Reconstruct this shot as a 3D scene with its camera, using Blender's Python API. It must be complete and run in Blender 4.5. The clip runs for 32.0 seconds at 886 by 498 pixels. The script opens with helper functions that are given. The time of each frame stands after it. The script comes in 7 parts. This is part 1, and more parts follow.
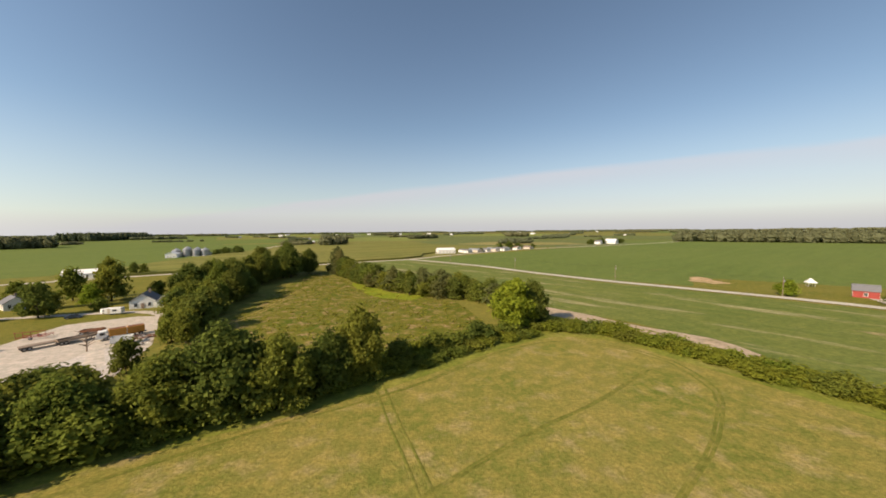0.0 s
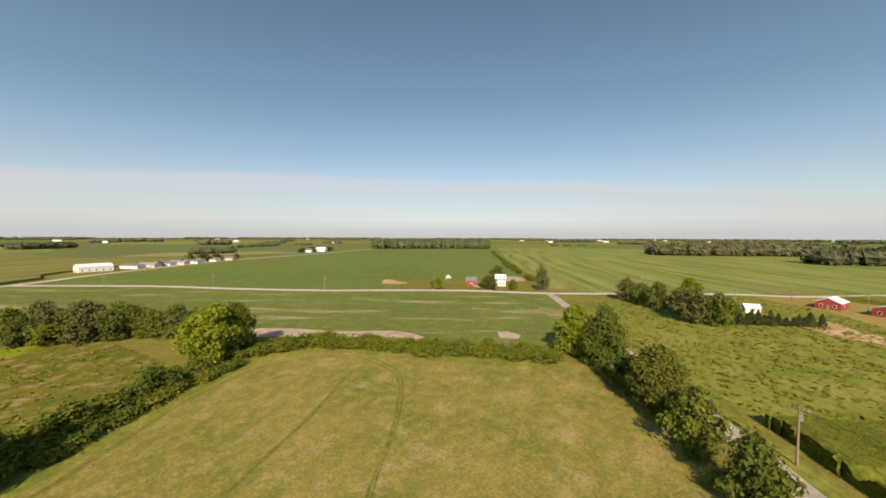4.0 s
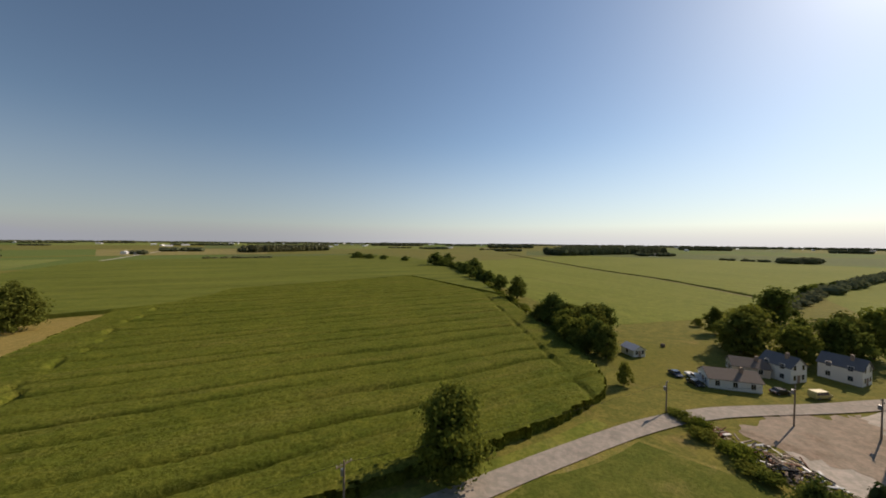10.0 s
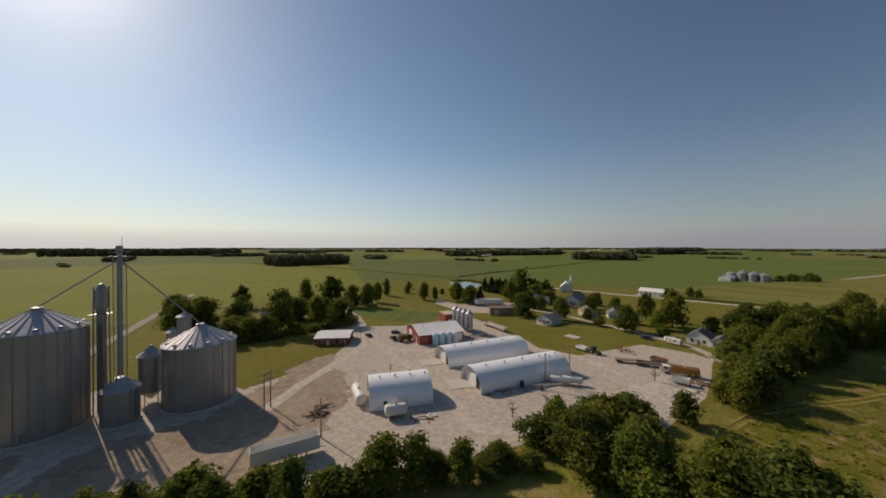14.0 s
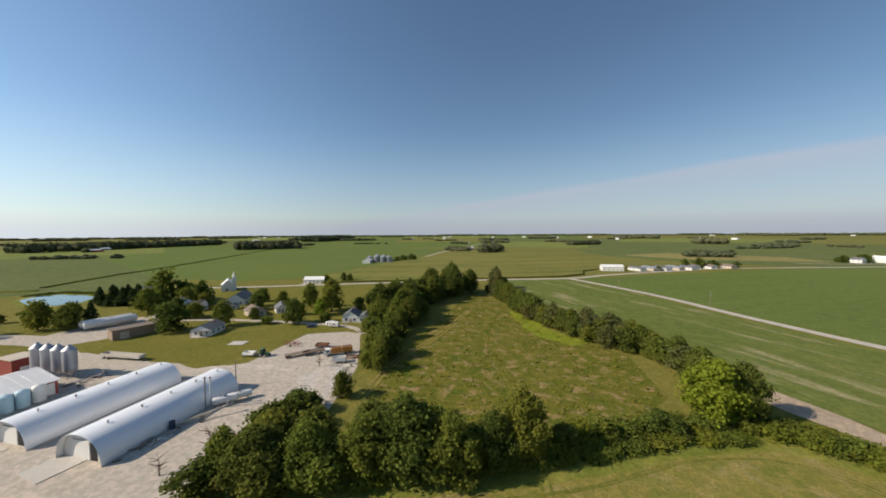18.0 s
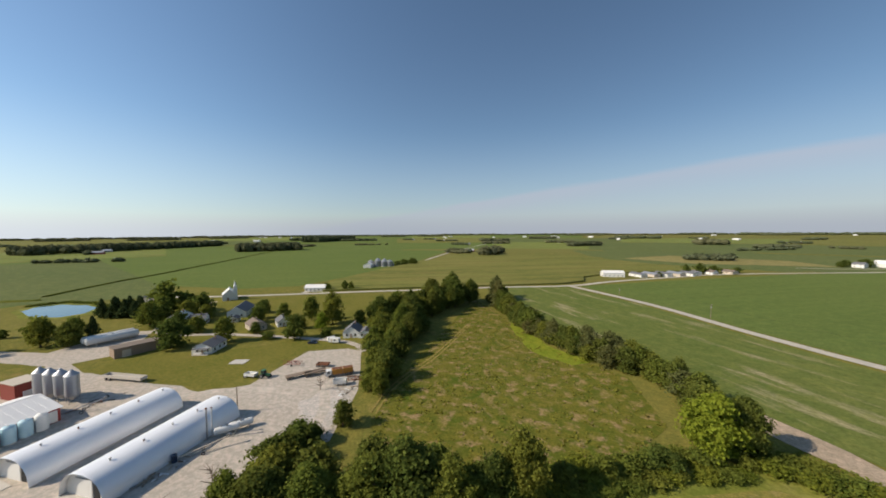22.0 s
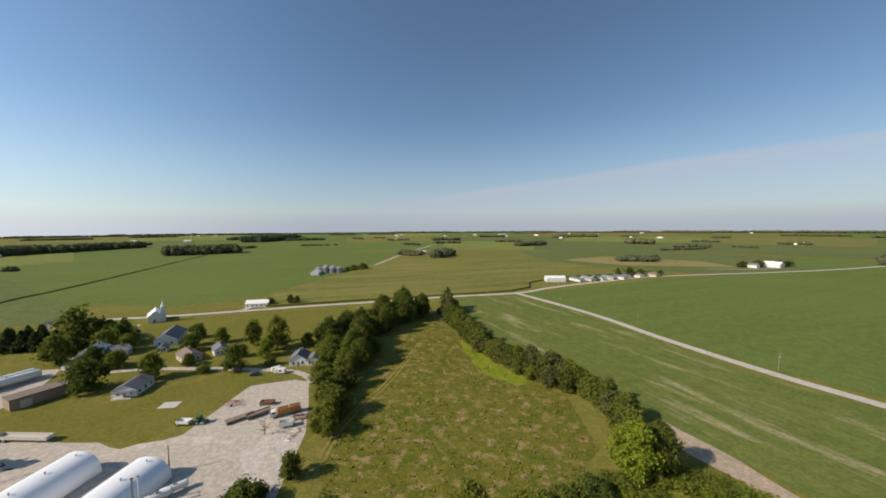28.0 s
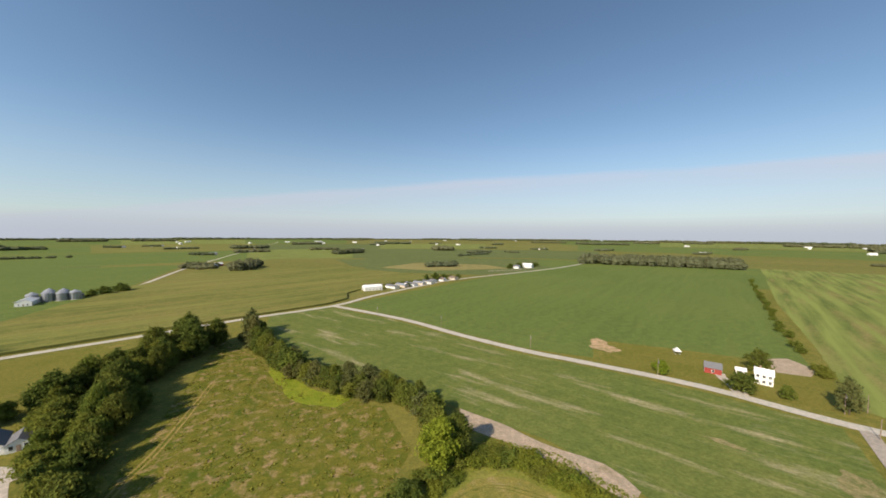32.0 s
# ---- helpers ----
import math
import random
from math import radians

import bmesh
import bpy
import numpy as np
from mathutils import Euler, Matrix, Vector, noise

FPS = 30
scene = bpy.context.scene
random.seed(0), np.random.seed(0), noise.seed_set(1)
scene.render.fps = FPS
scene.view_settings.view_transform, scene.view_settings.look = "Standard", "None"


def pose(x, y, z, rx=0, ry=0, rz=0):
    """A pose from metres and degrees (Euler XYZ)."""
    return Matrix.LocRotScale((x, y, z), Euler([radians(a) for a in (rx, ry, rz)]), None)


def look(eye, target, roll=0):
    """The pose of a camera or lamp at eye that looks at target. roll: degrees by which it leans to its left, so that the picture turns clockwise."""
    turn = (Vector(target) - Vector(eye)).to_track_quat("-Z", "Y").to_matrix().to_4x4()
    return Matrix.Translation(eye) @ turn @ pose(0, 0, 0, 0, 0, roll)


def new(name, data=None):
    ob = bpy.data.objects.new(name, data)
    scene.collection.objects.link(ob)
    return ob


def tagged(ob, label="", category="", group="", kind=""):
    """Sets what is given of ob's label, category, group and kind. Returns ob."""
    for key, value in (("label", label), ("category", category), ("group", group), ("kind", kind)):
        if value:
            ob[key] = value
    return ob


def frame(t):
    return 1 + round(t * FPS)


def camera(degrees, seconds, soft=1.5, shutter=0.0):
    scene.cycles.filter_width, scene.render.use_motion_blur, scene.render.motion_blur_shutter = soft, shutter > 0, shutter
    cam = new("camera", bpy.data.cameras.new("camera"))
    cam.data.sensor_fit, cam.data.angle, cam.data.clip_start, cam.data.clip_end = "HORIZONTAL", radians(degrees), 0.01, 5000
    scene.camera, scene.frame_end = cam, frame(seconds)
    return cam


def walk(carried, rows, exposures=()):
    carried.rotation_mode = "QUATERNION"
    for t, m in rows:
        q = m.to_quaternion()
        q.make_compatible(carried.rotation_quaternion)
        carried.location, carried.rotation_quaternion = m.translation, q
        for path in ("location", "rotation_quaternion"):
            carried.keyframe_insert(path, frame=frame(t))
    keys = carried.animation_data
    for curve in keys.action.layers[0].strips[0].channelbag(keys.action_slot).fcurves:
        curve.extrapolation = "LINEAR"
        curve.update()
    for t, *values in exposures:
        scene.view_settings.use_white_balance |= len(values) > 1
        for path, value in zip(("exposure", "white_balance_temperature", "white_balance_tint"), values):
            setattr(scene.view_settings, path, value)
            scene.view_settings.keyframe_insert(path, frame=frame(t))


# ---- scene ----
cam = camera(106.0, 32.0, soft=1.8)
# seconds, eye (m), heading clockwise from +y, pitch, lean (degrees)
PATH = [
    (0.0, -0.00, -0.00, 29.55, -0.00, -3.14, -0.54),
    (0.5, 0.00, -0.05, 29.69, -0.96, -2.66, -0.47),
    (1.0, -0.00, -0.11, 29.95, 1.39, -2.36, -0.54),
    (1.5, 0.01, -0.13, 30.31, 1.51, -2.54, -0.55),
    (2.0, 0.05, -0.24, 30.67, 2.18, -2.58, -0.52),
    (2.5, 0.15, -0.46, 31.00, 11.28, -2.51, -0.29),
    (3.0, 0.28, -0.71, 31.28, 24.39, -2.32, -0.14),
    (3.5, 0.32, -0.97, 31.65, 36.48, -2.14, 0.06),
    (5.5, -0.22, -1.93, 33.78, 75.62, -1.85, 0.48),
    (6.0, -0.58, -2.05, 34.34, 86.94, -1.70, 0.54),
    (6.5, -1.02, -2.15, 34.83, 96.11, -1.64, 0.51),
    (7.0, -1.47, -2.33, 35.30, 106.14, -1.57, 0.61),
    (7.5, -1.92, -2.55, 35.70, 116.69, -1.52, 0.63),
    (8.0, -2.39, -2.71, 36.02, 127.69, -1.38, 0.68),
    (8.5, -2.76, -2.70, 36.38, 138.97, -1.18, 0.60),
    (9.0, -2.98, -2.49, 36.79, 149.28, -1.13, 0.58),
    (9.5, -3.14, -2.00, 37.25, 160.03, -0.99, 0.62),
    (10.0, -3.37, -1.45, 37.81, 172.51, -1.20, 0.60),
    (10.5, -3.67, -1.03, 38.45, 186.97, -1.32, 0.63),
    (11.0, -3.85, -0.80, 39.08, 201.16, -0.97, 0.55),
    (11.5, -3.83, -0.56, 39.57, 214.54, -0.56, 0.39),
    (12.0, -3.58, -0.34, 39.94, 223.11, -0.91, 0.25),
    (12.5, -3.31, -0.15, 40.11, 238.50, -1.08, 0.37),
    (13.0, -3.18, 0.10, 40.28, 252.88, -1.01, 0.31),
    (13.5, -2.95, 0.33, 40.53, 267.38, -0.79, 0.23),
    (14.0, -2.65, 0.48, 40.86, 280.78, -0.48, 0.02),
    (14.5, -2.34, 0.55, 41.21, 293.16, -0.45, 0.08),
    (15.0, -2.06, 0.58, 41.55, 307.63, -0.66, -0.11),
    (15.5, -1.95, 0.51, 41.97, 323.35, -0.81, -0.18),
    (17.5, -2.53, 0.57, 44.48, 334.33, -2.63, -0.31),
    (18.0, -2.65, 0.72, 45.32, 333.93, -2.79, -0.35),
    (18.5, -2.76, 0.86, 46.30, 333.07, -2.70, -0.39),
    (19.0, -2.80, 0.95, 47.32, 333.19, -2.54, -0.38),
    (19.5, -2.79, 1.01, 48.35, 332.43, -2.70, -0.40),
    (20.0, -2.76, 1.04, 49.38, 333.42, -2.85, -0.47),
    (20.5, -2.72, 1.06, 50.42, 332.99, -2.96, -0.46),
    (21.0, -2.67, 1.09, 51.50, 333.79, -3.17, -0.46),
    (21.5, -2.63, 1.10, 52.59, 334.08, -3.13, -0.41),
    (22.0, -2.60, 1.07, 53.68, 333.79, -2.98, -0.39),
    (22.5, -2.56, 1.03, 54.77, 334.17, -2.97, -0.46),
    (23.0, -2.51, 0.96, 55.91, 333.97, -2.95, -0.47),
    (23.5, -2.42, 0.87, 57.06, 334.76, -2.95, -0.46),
    (24.0, -2.28, 0.77, 58.20, 334.58, -3.03, -0.50),
    (24.5, -2.14, 0.74, 59.33, 334.50, -3.33, -0.54),
    (26.5, -1.76, 0.64, 63.77, 337.24, -3.04, -0.47),
    (27.0, -1.68, 0.59, 64.84, 338.73, -3.17, -0.40),
    (27.5, -1.65, 0.55, 65.90, 342.37, -3.42, -0.32),
    (28.0, -1.65, 0.56, 66.92, 342.04, -3.58, -0.34),
    (28.5, -1.62, 0.65, 67.85, 340.38, -3.57, -0.44),
    (29.0, -1.53, 0.76, 68.61, 340.22, -3.72, -0.48),
    (29.5, -1.40, 0.88, 69.22, 339.83, -3.91, -0.61),
    (30.0, -1.26, 0.91, 69.74, 339.73, -3.93, -0.62),
    (30.5, -1.08, 0.89, 70.20, 339.19, -3.76, -0.62),
    (31.0, -0.84, 0.76, 70.61, 345.03, -3.39, -0.41),
    (31.5, -0.57, 0.42, 71.03, 357.79, -3.01, 0.04),
    (32.0, -0.30, -0.08, 71.45, 372.49, -2.43, 0.38),
]


def flown(x, y, z, heading, pitch, lean):
    a, b = radians(heading), radians(pitch)
    ahead = Vector((math.sin(a) * math.cos(b), math.cos(a) * math.cos(b), math.sin(b)))
    return look((x, y, z), Vector((x, y, z)) + 100 * ahead, lean)


EXPOSURES = [(0, 0.38, 7800, 16), (6, 0.38, 7800, 16), (8, 0.26, 7700, 16), (9, 0.08, 7500, 16), (10, -0.34, 7250, 17), (11, -0.46, 7500, 21), (12, -0.66, 7500, 21), (13, -0.84, 7250, 17), (14, -0.66, 7350, 17), (15, -0.32, 6950, 13), (16.5, -0.02, 6700, 12), (30, 0.04, 6700, 12), (31, 0.12, 6750, 12), (32, 0.30, 6850, 13)]
walk(cam, [(t, flown(*row)) for t, *row in PATH], EXPOSURES)

from mathutils import geometry

# ---- daylight ----
SUN_AZ, SUN_EL = 229.5, 33.0
world = bpy.data.worlds.new("sky")
scene.world = world
world.use_nodes = True
wn, wl = world.node_tree.nodes, world.node_tree.links
sky = wn.new("ShaderNodeTexSky")
sky.sky_type, sky.sun_disc = "NISHITA", False
sky.sun_elevation, sky.sun_rotation = radians(SUN_EL), radians(SUN_AZ)
sky.altitude, sky.air_density, sky.dust_density, sky.ozone_density = 200, 1.0, 0.35, 1.6
back = wn["Background"]
back.inputs["Strength"].default_value = 0.11
# thin cirrus lying low in the north
tc = wn.new("ShaderNodeTexCoord")
sep = wn.new("ShaderNodeSeparateXYZ")
wl.new(tc.outputs["Generated"], sep.inputs[0])


def wmath(op, a, b=None, c=None):
    n = wn.new("ShaderNodeMath")
    n.operation = op
    for i, v in enumerate((a, b, c)):
        if v is None:
            continue
        if isinstance(v, (int, float)):
            n.inputs[i].default_value = v
        else:
            wl.new(v, n.inputs[i])
    return n.outputs[0]


def wramp(v, lo, hi, to0=0.0, to1=1.0):
    n = wn.new("ShaderNodeMapRange")
    n.interpolation_type = "SMOOTHSTEP"
    wl.new(v, n.inputs[0])
    for i, q in enumerate((lo, hi, to0, to1)):
        n.inputs[i + 1].default_value = q
    return n.outputs[0]


wmap = wn.new("ShaderNodeMapping")
wmap.inputs["Scale"].default_value = (1.2, 1.2, 9.0)
wl.new(tc.outputs["Generated"], wmap.inputs[0])
wno = wn.new("ShaderNodeTexNoise")
wno.inputs["Scale"].default_value, wno.inputs["Detail"].default_value = 1.6, 6.0
wl.new(wmap.outputs[0], wno.inputs["Vector"])
# upper rim of the veil climbs towards the north-east
rim = wmath("ADD", wmath("MULTIPLY", sep.outputs[0], 0.110), wmath("MULTIPLY", sep.outputs[1], 0.142))
rim = wmath("ADD", rim, wmath("MULTIPLY", wmath("SUBTRACT", wno.outputs["Fac"], 0.5), 0.035))
below = wmath("SUBTRACT", rim, sep.outputs[2])
veil = wmath("MULTIPLY", wramp(below, -0.002, 0.016), wramp(below, 0.010, 0.07, 1.0, 0.45))
veil = wmath("MULTIPLY", veil, wramp(wno.outputs["Fac"], 0.2, 0.75, 0.55, 1.0))
veil = wmath("MULTIPLY", veil, 0.75)
wmix = wn.new("ShaderNodeMixRGB")
wl.new(veil, wmix.inputs[0])
tone = wn.new("ShaderNodeMixRGB")
tone.blend_type, tone.inputs[0].default_value = "MULTIPLY", 1.0
wl.new(sky.outputs[0], tone.inputs[1])
tone.inputs[2].default_value = (0.89, 1.02, 1.06, 1)
# the side away from the sun is a deeper blue
away = wn.new("ShaderNodeVectorMath")
away.operation = "DOT_PRODUCT"
wl.new(tc.outputs["Generated"], away.inputs[0])
away.inputs[1].default_value = [math.sin(radians(SUN_AZ)), math.cos(radians(SUN_AZ)), 0.0]
deep = wn.new("ShaderNodeMixRGB")
deep.blend_type, deep.inputs[0].default_value = "MULTIPLY", 1.0
wl.new(tone.outputs[0], deep.inputs[1])
wl.new(wramp(away.outputs["Value"], -1.0, 1.0, 0.82, 1.22), deep.inputs[2])
wl.new(deep.outputs[0], wmix.inputs[1])
wmix.inputs[2].default_value = (4.55, 4.95, 5.9, 1)
# pale haze above the horizon all round
hz = wn.new("ShaderNodeMixRGB")
wl.new(wmath("MAXIMUM", wramp(sep.outputs[2], -0.02, 0.30, 0.55, 0.0), wramp(sep.outputs[2], 0.0, 0.10, 0.92, 0.0)), hz.inputs[0])
wl.new(wmix.outputs[0], hz.inputs[1])
hzc = wn.new("ShaderNodeMixRGB")
hzc.inputs[1].default_value, hzc.inputs[2].default_value = (3.45, 3.95, 4.75, 1), (6.9, 7.7, 8.6, 1)
wl.new(wramp(away.outputs["Value"], -0.1, 1.0), hzc.inputs[0])
wl.new(hzc.outputs[0], hz.inputs[2])
# the sun's own glare
dot = wn.new("ShaderNodeVectorMath")
dot.operation = "DOT_PRODUCT"
wl.new(tc.outputs["Generated"], dot.inputs[0])
dot.inputs[1].default_value = [math.sin(radians(SUN_AZ)) * math.cos(radians(SUN_EL)), math.cos(radians(SUN_AZ)) * math.cos(radians(SUN_EL)), math.sin(radians(SUN_EL))]
core = wramp(dot.outputs["Value"], math.cos(radians(2.7)), math.cos(radians(0.8)), 0.0, 60.0)
halo = wmath("ADD", wmath("MULTIPLY", wmath("POWER", wmath("MAXIMUM", dot.outputs["Value"], 0.0), 150.0), 6.5), wmath("MULTIPLY", wmath("POWER", wmath("MAXIMUM", dot.outputs["Value"], 0.0), 16.0), 1.55))
gl = wn.new("ShaderNodeMixRGB")
gl.blend_type = "ADD"
gl.inputs[0].default_value = 1.0
wl.new(hz.outputs[0], gl.inputs[1])
wl.new(wmath("ADD", core, halo), gl.inputs[2])
wl.new(gl.outputs[0], back.inputs["Color"])

sun = new("sun", bpy.data.lights.new("sun", "SUN"))
sun.data.energy, sun.data.angle, sun.data.color = 5.0, radians(0.53), (1.0, 0.90, 0.75)
_a, _e = radians(SUN_AZ), radians(SUN_EL)
TO_SUN = Vector((math.sin(_a) * math.cos(_e), math.cos(_a) * math.cos(_e), math.sin(_e)))
sun.matrix_world = look(TO_SUN * 300, (0, 0, 0))


# ---- materials ----
def nodes_of(name):
    m = bpy.data.materials.new(name)
    m.use_nodes = True
    return m, m.node_tree.nodes, m.node_tree.links, m.node_tree.nodes["Principled BSDF"]


def rgb(c):
    return (*c, 1.0)


def noise_fac(n, l, scale, detail=4.0, coords=None, stretch=None, rough=0.55):
    t = n.new("ShaderNodeTexNoise")
    t.inputs["Scale"].default_value, t.inputs["Detail"].default_value, t.inputs["Roughness"].default_value = scale, detail, rough
    src = coords
    if stretch:
        for key, value in (("Rotation", (0, 0, -stretch[0])), ("Scale", stretch[1])):
            mp = n.new("ShaderNodeMapping")
            mp.inputs[key].default_value = value
            l.new(src, mp.inputs[0])
            src = mp.outputs[0]
    l.new(src, t.inputs["Vector"])
    return t.outputs["Fac"]


def ranged(n, l, v, lo, hi, a=0.0, b=1.0):
    m = n.new("ShaderNodeMapRange")
    l.new(v, m.inputs[0])
    for i, q in enumerate((lo, hi, a, b)):
        m.inputs[i + 1].default_value = q
    return m.outputs[0]


def mixed(n, l, fac, a, b, mode="MIX"):
    m = n.new("ShaderNodeMixRGB")
    m.blend_type = mode
    for i, v in enumerate((fac, a, b)):
        if isinstance(v, (int, float)):
            m.inputs[i].default_value = v
        elif isinstance(v, tuple):
            m.inputs[i].default_value = rgb(v)
        else:
            l.new(v, m.inputs[i])
    return m.outputs[0]


def bumped(n, l, bs, v, dist, strength=0.6):
    b = n.new("ShaderNodeBump")
    b.inputs["Distance"].default_value, b.inputs["Strength"].default_value = dist, strength
    l.new(v, b.inputs["Height"])
    l.new(b.outputs[0], bs.inputs["Normal"])


def land(name, low, high, patch=None, grain=2.0, broad=0.02, rows=None, bump=0.25, patch_at=(0.58, 0.72), patch_scale=0.08, fine_dark=0.45):
    """Ground cover: broad tone, blotches, fine tufts, and rows (turn, spacing, strength) of a crop."""
    m, n, l, bs = nodes_of(name)
    co = n.new("ShaderNodeTexCoord").outputs["Object"]
    f1 = ranged(n, l, noise_fac(n, l, broad, 5.0, co), 0.32, 0.68)
    col = mixed(n, l, f1, low, high)
    if patch:
        f2 = noise_fac(n, l, patch_scale, 7.0, co, (rows[0], (0.3, 1.6, 1.0)) if rows else None, 0.66)
        col = mixed(n, l, ranged(n, l, f2, *patch_at), col, patch)
    f4 = noise_fac(n, l, grain * 0.22, 4.0, co, rough=0.7)
    col = mixed(n, l, ranged(n, l, f4, 0.44, 0.60, 0.0, 0.5), col, tuple(min(1, c * k) for c, k in zip(high, (1.45, 1.3, 1.3))))
    f3 = noise_fac(n, l, grain, 5.0, co, rough=0.75)
    col = mixed(n, l, ranged(n, l, f3, 0.40, 0.58, fine_dark, 0.0), col, tuple(c * 0.45 for c in low))
    if rows:
        turn, gap, strength = rows
        fr = noise_fac(n, l, 1.0, 3.0, co, (turn, (0.006, 1.0 / gap, 1.0)))
        col = mixed(n, l, ranged(n, l, fr, 0.35, 0.65, 0.0, strength), col, tuple(c * 1.55 for c in high))
    l.new(col, bs.inputs["Base Color"])
    bs.inputs["Roughness"].default_value = 0.9
    bs.inputs["Specular IOR Level"].default_value = 0.03
    bumped(n, l, bs, f3, bump)
    return m


def plain(name, col, rough=0.6, metal=0.0, vary=0.25, scale=1.5, spec=0.4, bump=0.0, dirt=None, random_tone=0.0):
    """Painted, metal or bare surface with stains at two scales."""
    m, n, l, bs = nodes_of(name)
    co = n.new("ShaderNodeTexCoord").outputs["Object"]
    f1 = noise_fac(n, l, scale, 6.0, co, rough=0.65)
    f2 = noise_fac(n, l, scale * 9, 3.0, co)
    c = mixed(n, l, ranged(n, l, f1, 0.35, 0.75, 0.0, vary), col, dirt or tuple(v * 0.5 for v in col))
    c = mixed(n, l, ranged(n, l, f2, 0.4, 0.7, 0.0, vary * 0.6), c, tuple(min(1, v * 1.25) for v in col))
    if random_tone:
        oi = n.new("ShaderNodeObjectInfo").outputs["Random"]
        c = mixed(n, l, ranged(n, l, oi, 0, 1, 0, random_tone), c, tuple(v * 0.35 for v in col))
    l.new(c, bs.inputs["Base Color"])
    bs.inputs["Roughness"].default_value, bs.inputs["Metallic"].default_value = rough, metal
    bs.inputs["Specular IOR Level"].default_value = spec
    if bump:
        bumped(n, l, bs, f2, bump)
    return m


def foliage(name, dark, light, thin=0.35):
    m, n, l, bs = nodes_of(name)
    n.remove(bs)
    co = n.new("ShaderNodeTexCoord").outputs["Object"]
    oi = n.new("ShaderNodeObjectInfo").outputs["Random"]
    isl = n.new("ShaderNodeNewGeometry").outputs["Random Per Island"]
    c = mixed(n, l, ranged(n, l, noise_fac(n, l, 2.2, 4.0, co), 0.35, 0.65), dark, light)
    c = mixed(n, l, ranged(n, l, isl, 0, 1, 0, 0.4), c, tuple(v * 0.6 for v in dark))
    c = mixed(n, l, ranged(n, l, oi, 0, 1, 0, 0.5), c, (light[0] * 1.15, light[1] * 0.9, light[2] * 0.8))
    d, t, mx = n.new("ShaderNodeBsdfDiffuse"), n.new("ShaderNodeBsdfTranslucent"), n.new("ShaderNodeMixShader")
    l.new(c, d.inputs[0])
    l.new(c, t.inputs[0])
    mx.inputs[0].default_value = thin
    l.new(d.outputs[0], mx.inputs[1])
    l.new(t.outputs[0], mx.inputs[2])
    l.new(mx.outputs[0], n["Material Output"].inputs[0])
    return m


